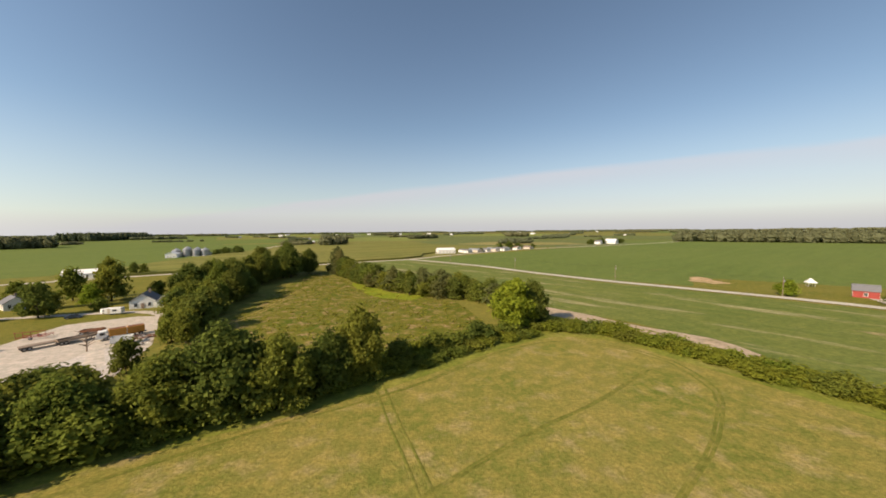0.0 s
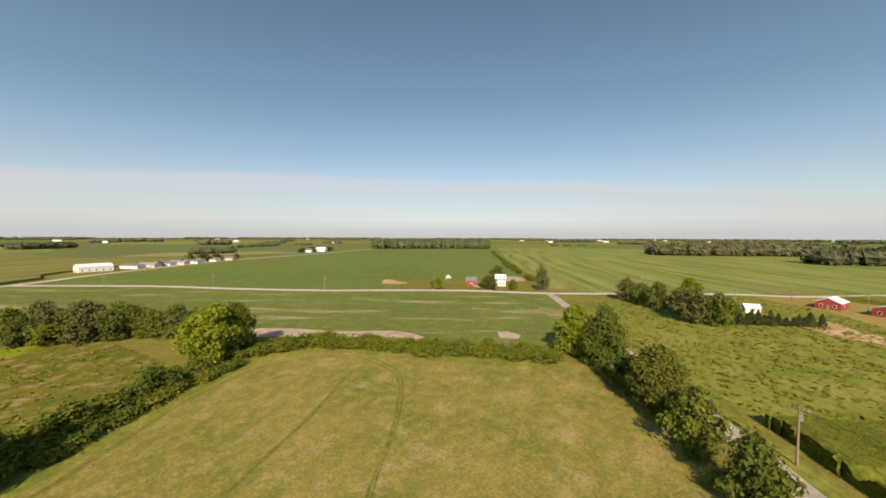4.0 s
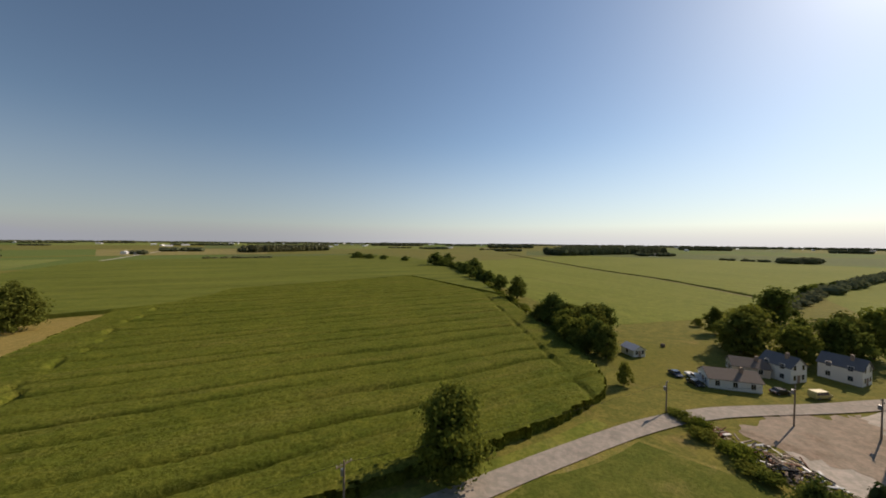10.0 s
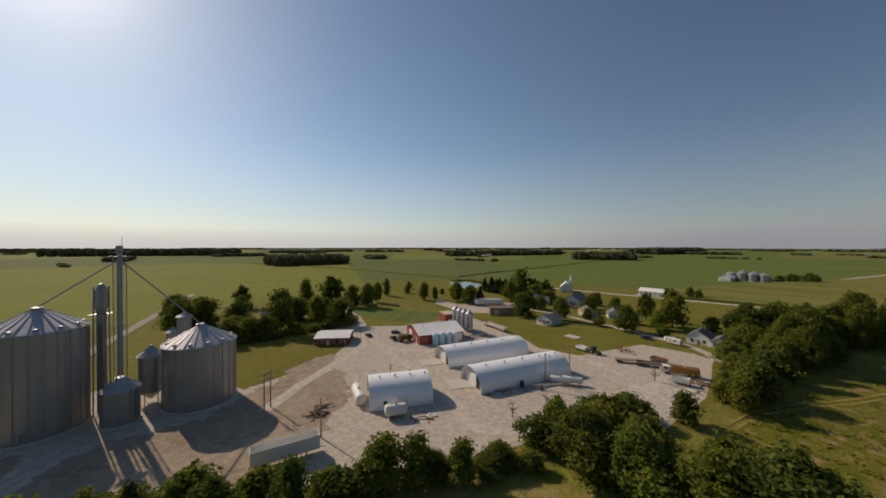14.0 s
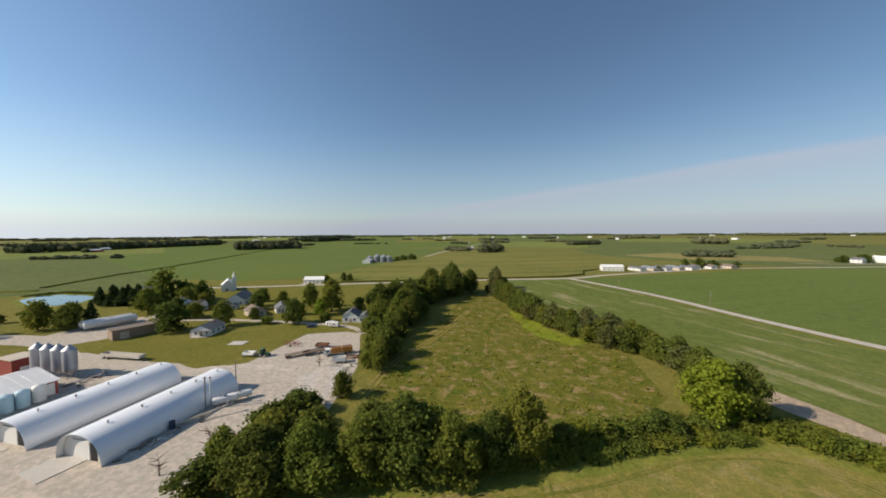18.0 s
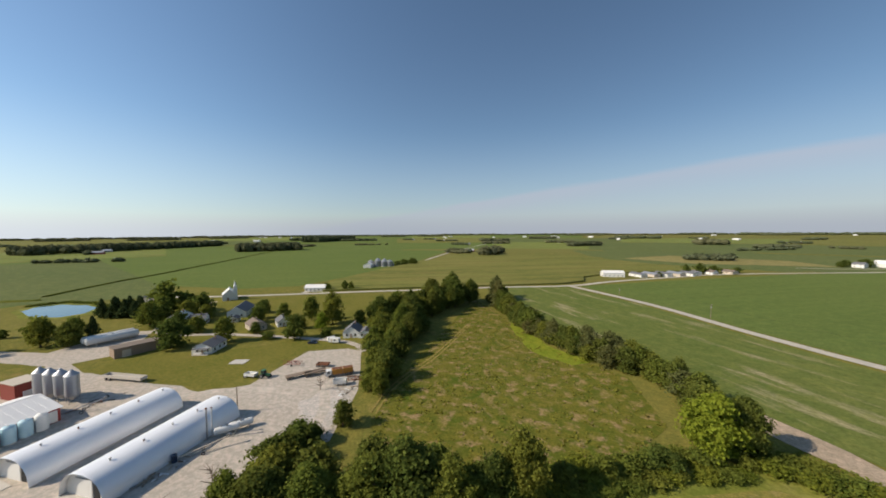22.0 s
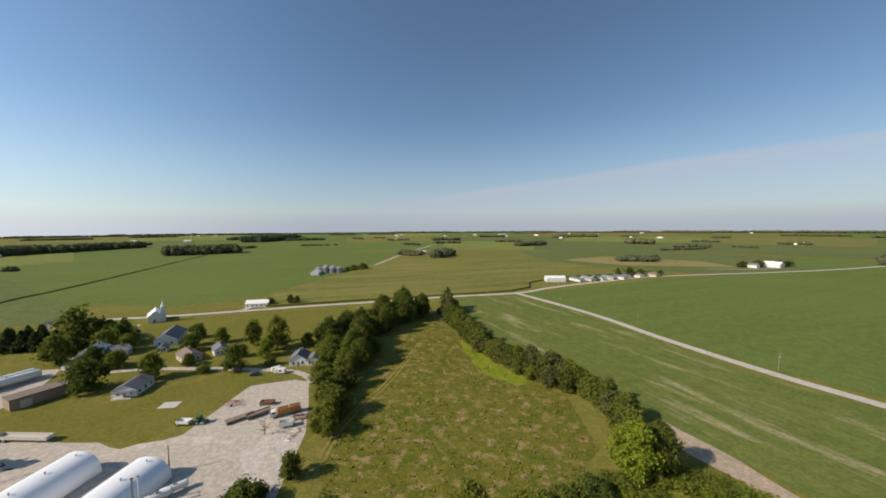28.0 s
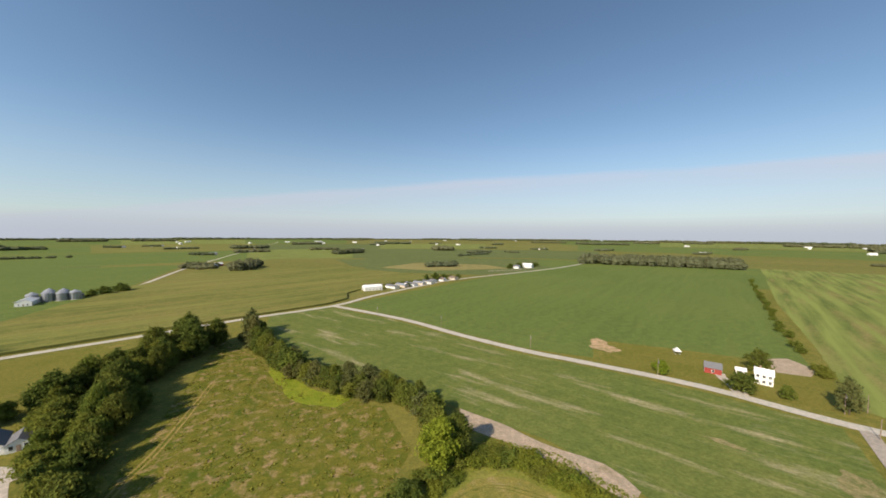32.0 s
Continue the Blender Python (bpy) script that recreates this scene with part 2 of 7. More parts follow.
M = {
    "ground": land("rough_grass", (0.132, 0.142, 0.029), (0.211, 0.189, 0.046), (0.317, 0.224, 0.081), 1.2, 0.012),
    "meadow": land("dry_meadow", (0.148, 0.170, 0.032), (0.272, 0.226, 0.062), (0.41, 0.305, 0.145), 1.9, 0.06, patch_at=(0.52, 0.70), patch_scale=0.16, bump=0.3, fine_dark=0.42),
    "triangle": land("weedy_meadow", (0.086, 0.118, 0.015), (0.172, 0.153, 0.028), (0.37, 0.25, 0.125), 1.3, 0.09, patch_scale=0.24, patch_at=(0.515, 0.62), bump=0.25, fine_dark=0.5),
    "bright": land("bright_weeds", (0.155, 0.210, 0.018), (0.230, 0.250, 0.030), None, 1.5, 0.06),
    "lawn": land("mown_lawn", (0.135, 0.146, 0.026), (0.196, 0.176, 0.040), (0.245, 0.186, 0.064), 3.0, 0.05),
    "soy": land("soybean_crop", (0.104, 0.150, 0.037), (0.134, 0.172, 0.045), (0.19, 0.19, 0.06), 0.9, 0.006, (0.65, 9, 0.14), 0.3, (0.58, 0.8), 0.02),
    "soy_poor": land("thin_soybean_crop", (0.098, 0.138, 0.032), (0.145, 0.165, 0.044), (0.50, 0.40, 0.25), 0.8, 0.02, (-0.86, 2.2, 0.16), 0.2, (0.54, 0.70), 0.06),
    "wheat": land("ripe_field", (0.112, 0.130, 0.032), (0.165, 0.162, 0.044), (0.225, 0.185, 0.060), 0.5, 0.008, (0.6, 10, 0.45), 0.1, (0.47, 0.62), 0.016),
    "row_crop": land("striped_crop", (0.092, 0.132, 0.032), (0.140, 0.162, 0.042), (0.27, 0.22, 0.085), 0.5, 0.008, (0.62, 9, 1.0), 0.1, (0.48, 0.62), 0.03),
    "corn_far": land("distant_maize", (0.092, 0.116, 0.018), (0.128, 0.140, 0.026), None, 0.8, 0.01, (0.588, 17.0, 0.5), 0.2),
    "tracks": land("pressed_grass", (0.128, 0.148, 0.027), (0.190, 0.178, 0.042), (0.30, 0.235, 0.085), 1.2, 0.05, None, 0.2, (0.56, 0.7), 0.25),
    # yellower soybean copy: the glow of backlit leaves is put into the colour
    "south_soy": land("soybean_backlight_in_colour", (0.150, 0.178, 0.032), (0.190, 0.205, 0.042), (0.23, 0.22, 0.06), 0.8, 0.01, (-1.1, 9, 0.18), 0.2, (0.55, 0.75), 0.03),
    "pasture": land("green_pasture", (0.098, 0.122, 0.020), (0.142, 0.152, 0.030), (0.22, 0.19, 0.055), 1.6, 0.05, None, 0.25, (0.55, 0.72), 0.1),
    "weeds": land("weed_field", (0.140, 0.172, 0.028), (0.210, 0.218, 0.044), (0.29, 0.255, 0.08), 0.7, 0.04, None, 0.3, (0.50, 0.70), 0.08),
    "brown": land("cut_stubble", (0.245, 0.200, 0.055), (0.310, 0.235, 0.078), (0.18, 0.18, 0.05), 2.0, 0.02, None, 0.1),
    "green_a": land("far_green_field", (0.110, 0.144, 0.048), (0.140, 0.162, 0.056), (0.15, 0.15, 0.06), 0.4, 0.004, patch_scale=0.006),
    "green_b": land("far_pale_field", (0.145, 0.159, 0.040), (0.198, 0.177, 0.052), None, 0.4, 0.004),
    "tan": land("far_stubble_field", (0.220, 0.200, 0.072), (0.285, 0.245, 0.095), None, 0.4, 0.004),
    "sand": land("bare_sand", (0.37, 0.295, 0.205), (0.44, 0.355, 0.255), (0.25, 0.21, 0.10), 1.5, 0.1, None, 0.1),
    "bare": land("bare_soil_patch", (0.436, 0.307, 0.172), (0.528, 0.366, 0.218), (0.198, 0.189, 0.057), 1.0, 0.1, None, 0.1, (0.45, 0.6), 0.25),
    "thin": land("thin_dry_crop", (0.20, 0.185, 0.075), (0.31, 0.26, 0.13), (0.13, 0.15, 0.045), 1.5, 0.1, None, 0.1, (0.46, 0.6), 0.3),
    "gravel": land("limestone_gravel", (0.40, 0.362, 0.298), (0.50, 0.455, 0.380), (0.335, 0.288, 0.225), 3.0, 0.05, None, 0.06, (0.42, 0.82), 0.05, 0.18),
    "gravel_pale": land("rolled_gravel", (0.45, 0.408, 0.338), (0.54, 0.492, 0.412), (0.39, 0.342, 0.272), 2.5, 0.08, None, 0.05, (0.42, 0.72), 0.2, 0.18),
    "gravel_dark": land("worn_dirt_yard", (0.285, 0.230, 0.170), (0.36, 0.298, 0.225), (0.22, 0.16, 0.108), 2.0, 0.06, None, 0.08, (0.52, 0.7), 0.09, 0.25),
    "white_gravel": land("spilled_lime", (0.46, 0.42, 0.36), (0.56, 0.52, 0.46), (0.36, 0.31, 0.25), 2.0, 0.1, None, 0.08),
    "asphalt": land("weathered_asphalt", (0.305, 0.272, 0.222), (0.36, 0.322, 0.265), (0.255, 0.228, 0.187), 4.0, 0.08, None, 0.02, (0.5, 0.7), 0.2, 0.12),
    "road": land("chip_seal_road", (0.42, 0.395, 0.325), (0.49, 0.46, 0.38), (0.36, 0.335, 0.27), 3.0, 0.05, None, 0.02, (0.5, 0.7), 0.2, 0.1),
    "concrete": plain("pale_concrete", (0.52, 0.48, 0.42), 0.85, 0, 0.3, 0.8),
    "water": plain("pond_water", (0.03, 0.09, 0.11), 0.06, 0, 0.2, 0.05, 0.6),
    "galv": plain("galvanised_sheet", (0.33, 0.335, 0.34), 0.46, 0.7, 0.35, 0.35, 0.5, 0.0, (0.22, 0.21, 0.20)),
    "galv_roof": plain("galvanised_roof_sheet", (0.42, 0.43, 0.45), 0.56, 0.6, 0.25, 0.5),
    "steel_white": plain("pale_arch_steel", (0.86, 0.86, 0.855), 0.38, 0.12, 0.10, 0.25, 0.5, 0.0, (0.66, 0.62, 0.56)),
    "steel": plain("grey_steel", (0.30, 0.30, 0.30), 0.5, 0.6, 0.4, 1.0),
    "rust": plain("rusty_steel", (0.20, 0.085, 0.045), 0.85, 0.2, 0.5, 1.5),
    "red": plain("red_barn_steel", (0.30, 0.045, 0.034), 0.55, 0, 0.25, 0.6),
    "red_dark": plain("dull_red_boards", (0.25, 0.05, 0.035), 0.75, 0, 0.3, 0.8),
    "white": plain("white_paint", (0.70, 0.69, 0.65), 0.55, 0, 0.14, 0.7, 0.4, 0.0, (0.60, 0.57, 0.5)),
    "white_roof": plain("white_metal_roof", (0.80, 0.78, 0.74), 0.40, 0, 0.12, 0.3, 0.5, 0.0, (0.66, 0.60, 0.54)),
    "grey_roof": plain("grey_shingles", (0.15, 0.15, 0.155), 0.85, 0, 0.35, 1.4),
    "brown_roof": plain("brown_shingles", (0.20, 0.155, 0.12), 0.85, 0, 0.35, 1.4),
    "beige": plain("beige_siding", (0.55, 0.47, 0.37), 0.7, 0, 0.2, 0.8),
    "brown_wall": plain("brown_block_wall", (0.30, 0.215, 0.155), 0.8, 0, 0.25, 0.8),
    "glass": plain("dark_window_glass", (0.03, 0.035, 0.04), 0.08, 0, 0.1, 1.0, 0.6),
    # near-black for wires and scrap, and for the painted shade of doorways
    "dark": plain("matt_black_and_doorway_shade", (0.02, 0.02, 0.02), 0.9, 0, 0.2, 1.0),
    "rubber": plain("black_rubber", (0.018, 0.018, 0.018), 0.85, 0, 0.3, 3.0),
    "wood": plain("grey_weathered_wood", (0.24, 0.18, 0.13), 0.85, 0, 0.4, 1.5),
    "pale_wood": plain("bleached_timber", (0.48, 0.37, 0.26), 0.85, 0, 0.4, 1.5, random_tone=0.8),
    "cyan": plain("pale_blue_plastic", (0.42, 0.60, 0.66), 0.45, 0, 0.15, 0.6),
    "yellow": plain("yellow_machine_paint", (0.46, 0.21, 0.035), 0.5, 0, 0.3, 0.9),
    "green": plain("green_machine_paint", (0.03, 0.13, 0.05), 0.45, 0, 0.3, 0.9),
    "blue": plain("dark_blue_car_paint", (0.03, 0.05, 0.09), 0.25, 0.2, 0.15, 0.9),
    "black": plain("black_car_paint", (0.02, 0.02, 0.022), 0.25, 0.1, 0.15, 0.9),
    "taxi": plain("yellow_van_paint", (0.50, 0.42, 0.16), 0.35, 0, 0.15, 0.9),
    "bark": plain("tree_bark", (0.10, 0.075, 0.052), 0.95, 0, 0.5, 2.0, 0.2, 0.03),
    "leaf_a": foliage("leaves_mid_green", (0.105, 0.145, 0.027), (0.215, 0.250, 0.047), 0.42),
    "leaf_b": foliage("leaves_dark_green", (0.075, 0.112, 0.025), (0.160, 0.195, 0.042), 0.40),
    "leaf_c": foliage("leaves_light_green", (0.130, 0.205, 0.022), (0.260, 0.345, 0.044), 0.45),
    "leaf_d": foliage("leaves_grey_green", (0.105, 0.125, 0.042), (0.195, 0.205, 0.072), 0.42),
    "needle": foliage("conifer_needles", (0.045, 0.070, 0.026), (0.080, 0.108, 0.038), 0.25),
    "canopy": land("maize_canopy", (0.094, 0.122, 0.016), (0.142, 0.154, 0.024), (0.200, 0.176, 0.040), 1.3, 0.03, (0.588, 2.2, 0.16), 0.9, (0.50, 0.70), 0.09, 0.7),
    "maize": foliage("maize_leaves", (0.120, 0.152, 0.024), (0.205, 0.215, 0.044), 0.32),
    # leaf colour lightened and greyed in place of distance haze
    "woods": foliage("far_woodland_haze_tint", (0.100, 0.125, 0.066), (0.160, 0.180, 0.100), 0.3),
    "scrub": foliage("scrub_leaves", (0.125, 0.175, 0.024), (0.235, 0.270, 0.042), 0.42),
    "tuft_green": foliage("weed_tufts", (0.20, 0.245, 0.040), (0.30, 0.32, 0.066), 0.55),
    "dead": plain("dry_brush", (0.19, 0.14, 0.10), 0.95, 0, 0.4, 2.0),
}


# ---- building helpers ----
def link(name, bm, mat, parent=None, label="", smooth=False):
    me = bpy.data.meshes.new(name)
    bm.to_mesh(me)
    bm.free()
    if smooth:
        me.shade_smooth()
    me.materials.append(M[mat])
    ob = new(name, me)
    if parent:
        ob.parent = parent
    if label:
        ob["label"] = label
    return ob


def part(name, bm, mat, parent, label="", smooth=False):
    return link(name, bm, mat, parent, label, smooth)


def mesh_of(name, verts, faces, mat, smooth=False):
    me = bpy.data.meshes.new(name)
    me.from_pydata(verts, [], faces)
    if smooth:
        me.shade_smooth()
    me.materials.append(M[mat])
    return me


def thing(name, label, category, x=0, y=0, turn=0, group="", z=0):
    ob = new(name)
    ob.matrix_world = pose(x, y, z, 0, 0, turn)
    return tagged(ob, label, category, group)


def box(w, d, h, x=0, y=0, z=0, bevel=0.02, bm=None):
    """A box standing on z, centred on x, y."""
    bm = bm or bmesh.new()
    got = bmesh.ops.create_cube(bm, size=1, matrix=Matrix.Translation((x, y, z + h / 2)) @ Matrix.Diagonal((w, d, h, 1)))
    if bevel:
        es = list({e for v in got["verts"] for e in v.link_edges})
        bmesh.ops.bevel(bm, geom=es, offset=min(bevel, w / 3, d / 3, h / 3), segments=1, affect="EDGES")
    return bm


def tube(a, b, r, r2=None, seg=10, bm=None, cap=True):
    bm = bm or bmesh.new()
    a, b = Vector(a), Vector(b)
    m = Matrix.Translation((a + b) / 2) @ (b - a).to_track_quat("Z", "Y").to_matrix().to_4x4()
    bmesh.ops.create_cone(bm, cap_ends=cap, segments=seg, radius1=r, radius2=r if r2 is None else r2, depth=(b - a).length, matrix=m)
    return bm


def lathe(profile, seg=32, bm=None, x=0, y=0):
    """Turned body from (radius, height) pairs."""
    bm = bm or bmesh.new()
    rings = []
    for r, z in profile:
        if r < 1e-4:
            rings.append([bm.verts.new((x, y, z))])
        else:
            rings.append([bm.verts.new((x + r * math.cos(2 * math.pi * i / seg), y + r * math.sin(2 * math.pi * i / seg), z)) for i in range(seg)])
    for p, q in zip(rings, rings[1:]):
        for i in range(seg):
            j = (i + 1) % seg
            if len(p) == 1 and len(q) == 1:
                continue
            if len(p) == 1:
                bm.faces.new((p[0], q[i], q[j]))
            elif len(q) == 1:
                bm.faces.new((p[i], p[j], q[0]))
            else:
                bm.faces.new((p[i], p[j], q[j], q[i]))
    bmesh.ops.recalc_face_normals(bm, faces=bm.faces)
    return bm


def prism(profile, y0, y1, bm=None):
    """A shape in x, z pulled along y."""
    bm = bm or bmesh.new()
    a = [bm.verts.new((x, y0, z)) for x, z in profile]
    b = [bm.verts.new((x, y1, z)) for x, z in profile]
    bm.faces.new(a)
    bm.faces.new(b[::-1])
    for i in range(len(a)):
        j = (i + 1) % len(a)
        bm.faces.new((a[i], b[i], b[j], a[j]))
    bmesh.ops.recalc_face_normals(bm, faces=bm.faces)
    return bm


def flowing(pts, step=4.0, closed=False):
    """Points along a smooth curve through pts."""
    p = [Vector(q) for q in pts]
    n, out = len(p), []
    for i in range(n if closed else n - 1):
        a, b = p[i], p[(i + 1) % n]
        z = p[i - 1] if i or closed else a
        c = p[(i + 2) % n] if closed or i + 2 < n else b
        k = max(1, int((b - a).length / step))
        for s in range(k):
            t = s / k
            out.append(0.5 * (2 * a + (b - z) * t + (2 * z - 5 * a + 4 * b - c) * t * t + (3 * a - z - 3 * b + c) * t ** 3))
    if not closed:
        out.append(p[-1])
    return out


def sheet(name, pts, z, mat, label, category="field", ragged=0.0, step=6.0):
    """A patch of ground cover with an uneven rim."""
    bm = bmesh.new()
    loop = []
    for a, b in zip(pts, pts[1:] + pts[:1]):
        a, b = Vector(a), Vector(b)
        k = max(1, min(60, int((b - a).length / step))) if ragged else 1
        for s in range(k):
            q = a.lerp(b, s / k)
            off = (noise.noise((q.x * 0.13, q.y * 0.13, z * 50)) + (0.6 * noise.noise((q.x * 0.6, q.y * 0.6, z * 90)) if step < 3 else 0)) * ragged if s else 0
            d = Vector((-(b - a).y, (b - a).x)).normalized()
            loop.append(q + d * off)
    if sum(a.x * b.y - b.x * a.y for a, b in zip(loop, loop[1:] + loop[:1])) < 0:
        loop.reverse()
    vs = [bm.verts.new((q.x, q.y, z)) for q in loop]
    for tri in geometry.tessellate_polygon([[(q.x, q.y, 0.0) for q in loop]]):
        f = bm.faces.new([vs[i] for i in tri])
        f.normal_update()
        if f.normal.z < 0:
            f.normal_flip()
    return tagged(link(name, bm, mat), label, category, kind="structure")


def ribbon(name, pts, width, z, mat, label, category="road", ragged=0.15):
    """A road of that width along a smooth line, a little crowned, with worn edges."""
    line = flowing(pts, 5.0)
    bm = bmesh.new()
    prev = None
    for i, p in enumerate(line):
        d = (line[min(i + 1, len(line) - 1)] - line[max(i - 1, 0)]).normalized()
        n = Vector((-d.y, d.x))
        w = [width / 2 + ragged * noise.noise((p.x * 0.21, p.y * 0.21, k * 7.0)) for k in (0, 1)]
        row = [bm.verts.new((*(p + n * w[0]), z)), bm.verts.new((*p, z + 0.05)), bm.verts.new((*(p - n * w[1]), z))]
        if prev:
            for k in (0, 1):
                bm.faces.new((prev[k], prev[k + 1], row[k + 1], row[k]))
        prev = row
    bmesh.ops.recalc_face_normals(bm, faces=bm.faces)
    for f in bm.faces:
        if f.normal.z < 0:
            f.normal_flip()
    return tagged(link(name, bm, mat, smooth=True), label, category, kind="structure")


def stand(name, pts, z, mat, label, category):
    """A tall crop of even height with closed sides."""
    if sum(ax * by - bx * ay for (ax, ay), (bx, by) in zip(pts, pts[1:] + pts[:1])) < 0:
        pts = pts[::-1]
    loop = []
    for (ax, ay), (bx, by) in zip(pts, pts[1:] + pts[:1]):
        k = max(1, min(80, int(math.hypot(bx - ax, by - ay) / 5)))
        loop += [(ax + (bx - ax) * i / k, ay + (by - ay) * i / k) for i in range(k)]
    n = len(loop)
    vs = [(x, y, z + 0.25 * noise.noise((x * 0.3, y * 0.3, 0))) for x, y in loop] + [(x, y, 0.0) for x, y in loop]
    fs = [tuple(t) for t in geometry.tessellate_polygon([[(x, y, 0.0) for x, y in loop]])]
    fs = [f if (Vector(vs[f[1]]) - Vector(vs[f[0]])).cross(Vector(vs[f[2]]) - Vector(vs[f[0]])).z > 0 else f[::-1] for f in fs]
    fs += [(i, i + n, (i + 1) % n + n, (i + 1) % n) for i in range(n)]
    return tagged(new(name, mesh_of(name, vs, fs, mat)), label, category, kind="structure")


def bank(name, line, width, high, mat, label):
    """A rough ridge of tall weeds along a line."""
    pts = flowing(line, 6.0)
    vs, fs = [], []
    for i, p in enumerate(pts):
        d = (pts[min(i + 1, len(pts) - 1)] - pts[max(i - 1, 0)]).normalized()
        n = Vector((-d.y, d.x))
        for k, (a, h) in enumerate(((-0.5, 0.0), (-0.3, 0.8), (0.0, 1.0), (0.3, 0.75), (0.5, 0.0))):
            g = noise.noise((p.x * 0.11, p.y * 0.11, k * 3.1))
            vs.append((*(p + n * width * a * (1 + 0.4 * g)), high * h * (1 + 0.5 * g)))
    for i in range(len(pts) - 1):
        fs += [(i * 5 + k, i * 5 + k + 1, i * 5 + k + 6, i * 5 + k + 5) for k in range(4)]
    return tagged(new(name, mesh_of(name, vs, fs, mat)), label, "ditch", kind="structure")


def inside(poly, xs, ys):
    r = np.zeros(xs.shape, bool)
    for (x0, y0), (x1, y1) in zip(poly, poly[1:] + poly[:1]):
        if y0 == y1:
            continue
        r ^= ((y0 > ys) != (y1 > ys)) & (xs < (x1 - x0) * (ys - y0) / (y1 - y0) + x0)
    return r

# ---- the land ----
bm = bmesh.new()
bmesh.ops.create_circle(bm, cap_ends=True, cap_tris=True, segments=96, radius=4950)
tagged(link("ground", bm, "ground"), "rough grass and farmland reaching the flat horizon", "ground", kind="structure")

# far farmland: long plots in rings round the village
rng = random.Random(11)
for ring, (r0, r1, count) in enumerate(((620, 1050, 13), (1050, 1700, 17), (1700, 2700, 19), (2700, 4800, 23))):
    cuts = sorted(rng.uniform(-0.25, 0.25) + k for k in range(count))
    for k in range(count):
        a0, a1 = cuts[k] / count * 2 * math.pi, (cuts[k + 1] if k + 1 < count else cuts[0] + count) / count * 2 * math.pi
        b0, b1 = r0 * rng.uniform(0.97, 1.03), r1 * rng.uniform(0.95, 1.0)
        ring_pts = [(math.sin(a) * b, math.cos(a) * b) for a, b in ((a0, b0), (a0 + (a1 - a0) * 0.5, b0), (a1, b0), (a1, b1), (a0 + (a1 - a0) * 0.5, b1), (a0, b1))]
        mat = rng.choices(("green_a", "soy", "green_b", "wheat", "tan", "row_crop"), (8, 7, 3, 2, 0.2, 2))[0]
        sheet("far_field", ring_pts, 0.05 + 0.03 * rng.random(), mat, "distant flat crop field among many others", "field")

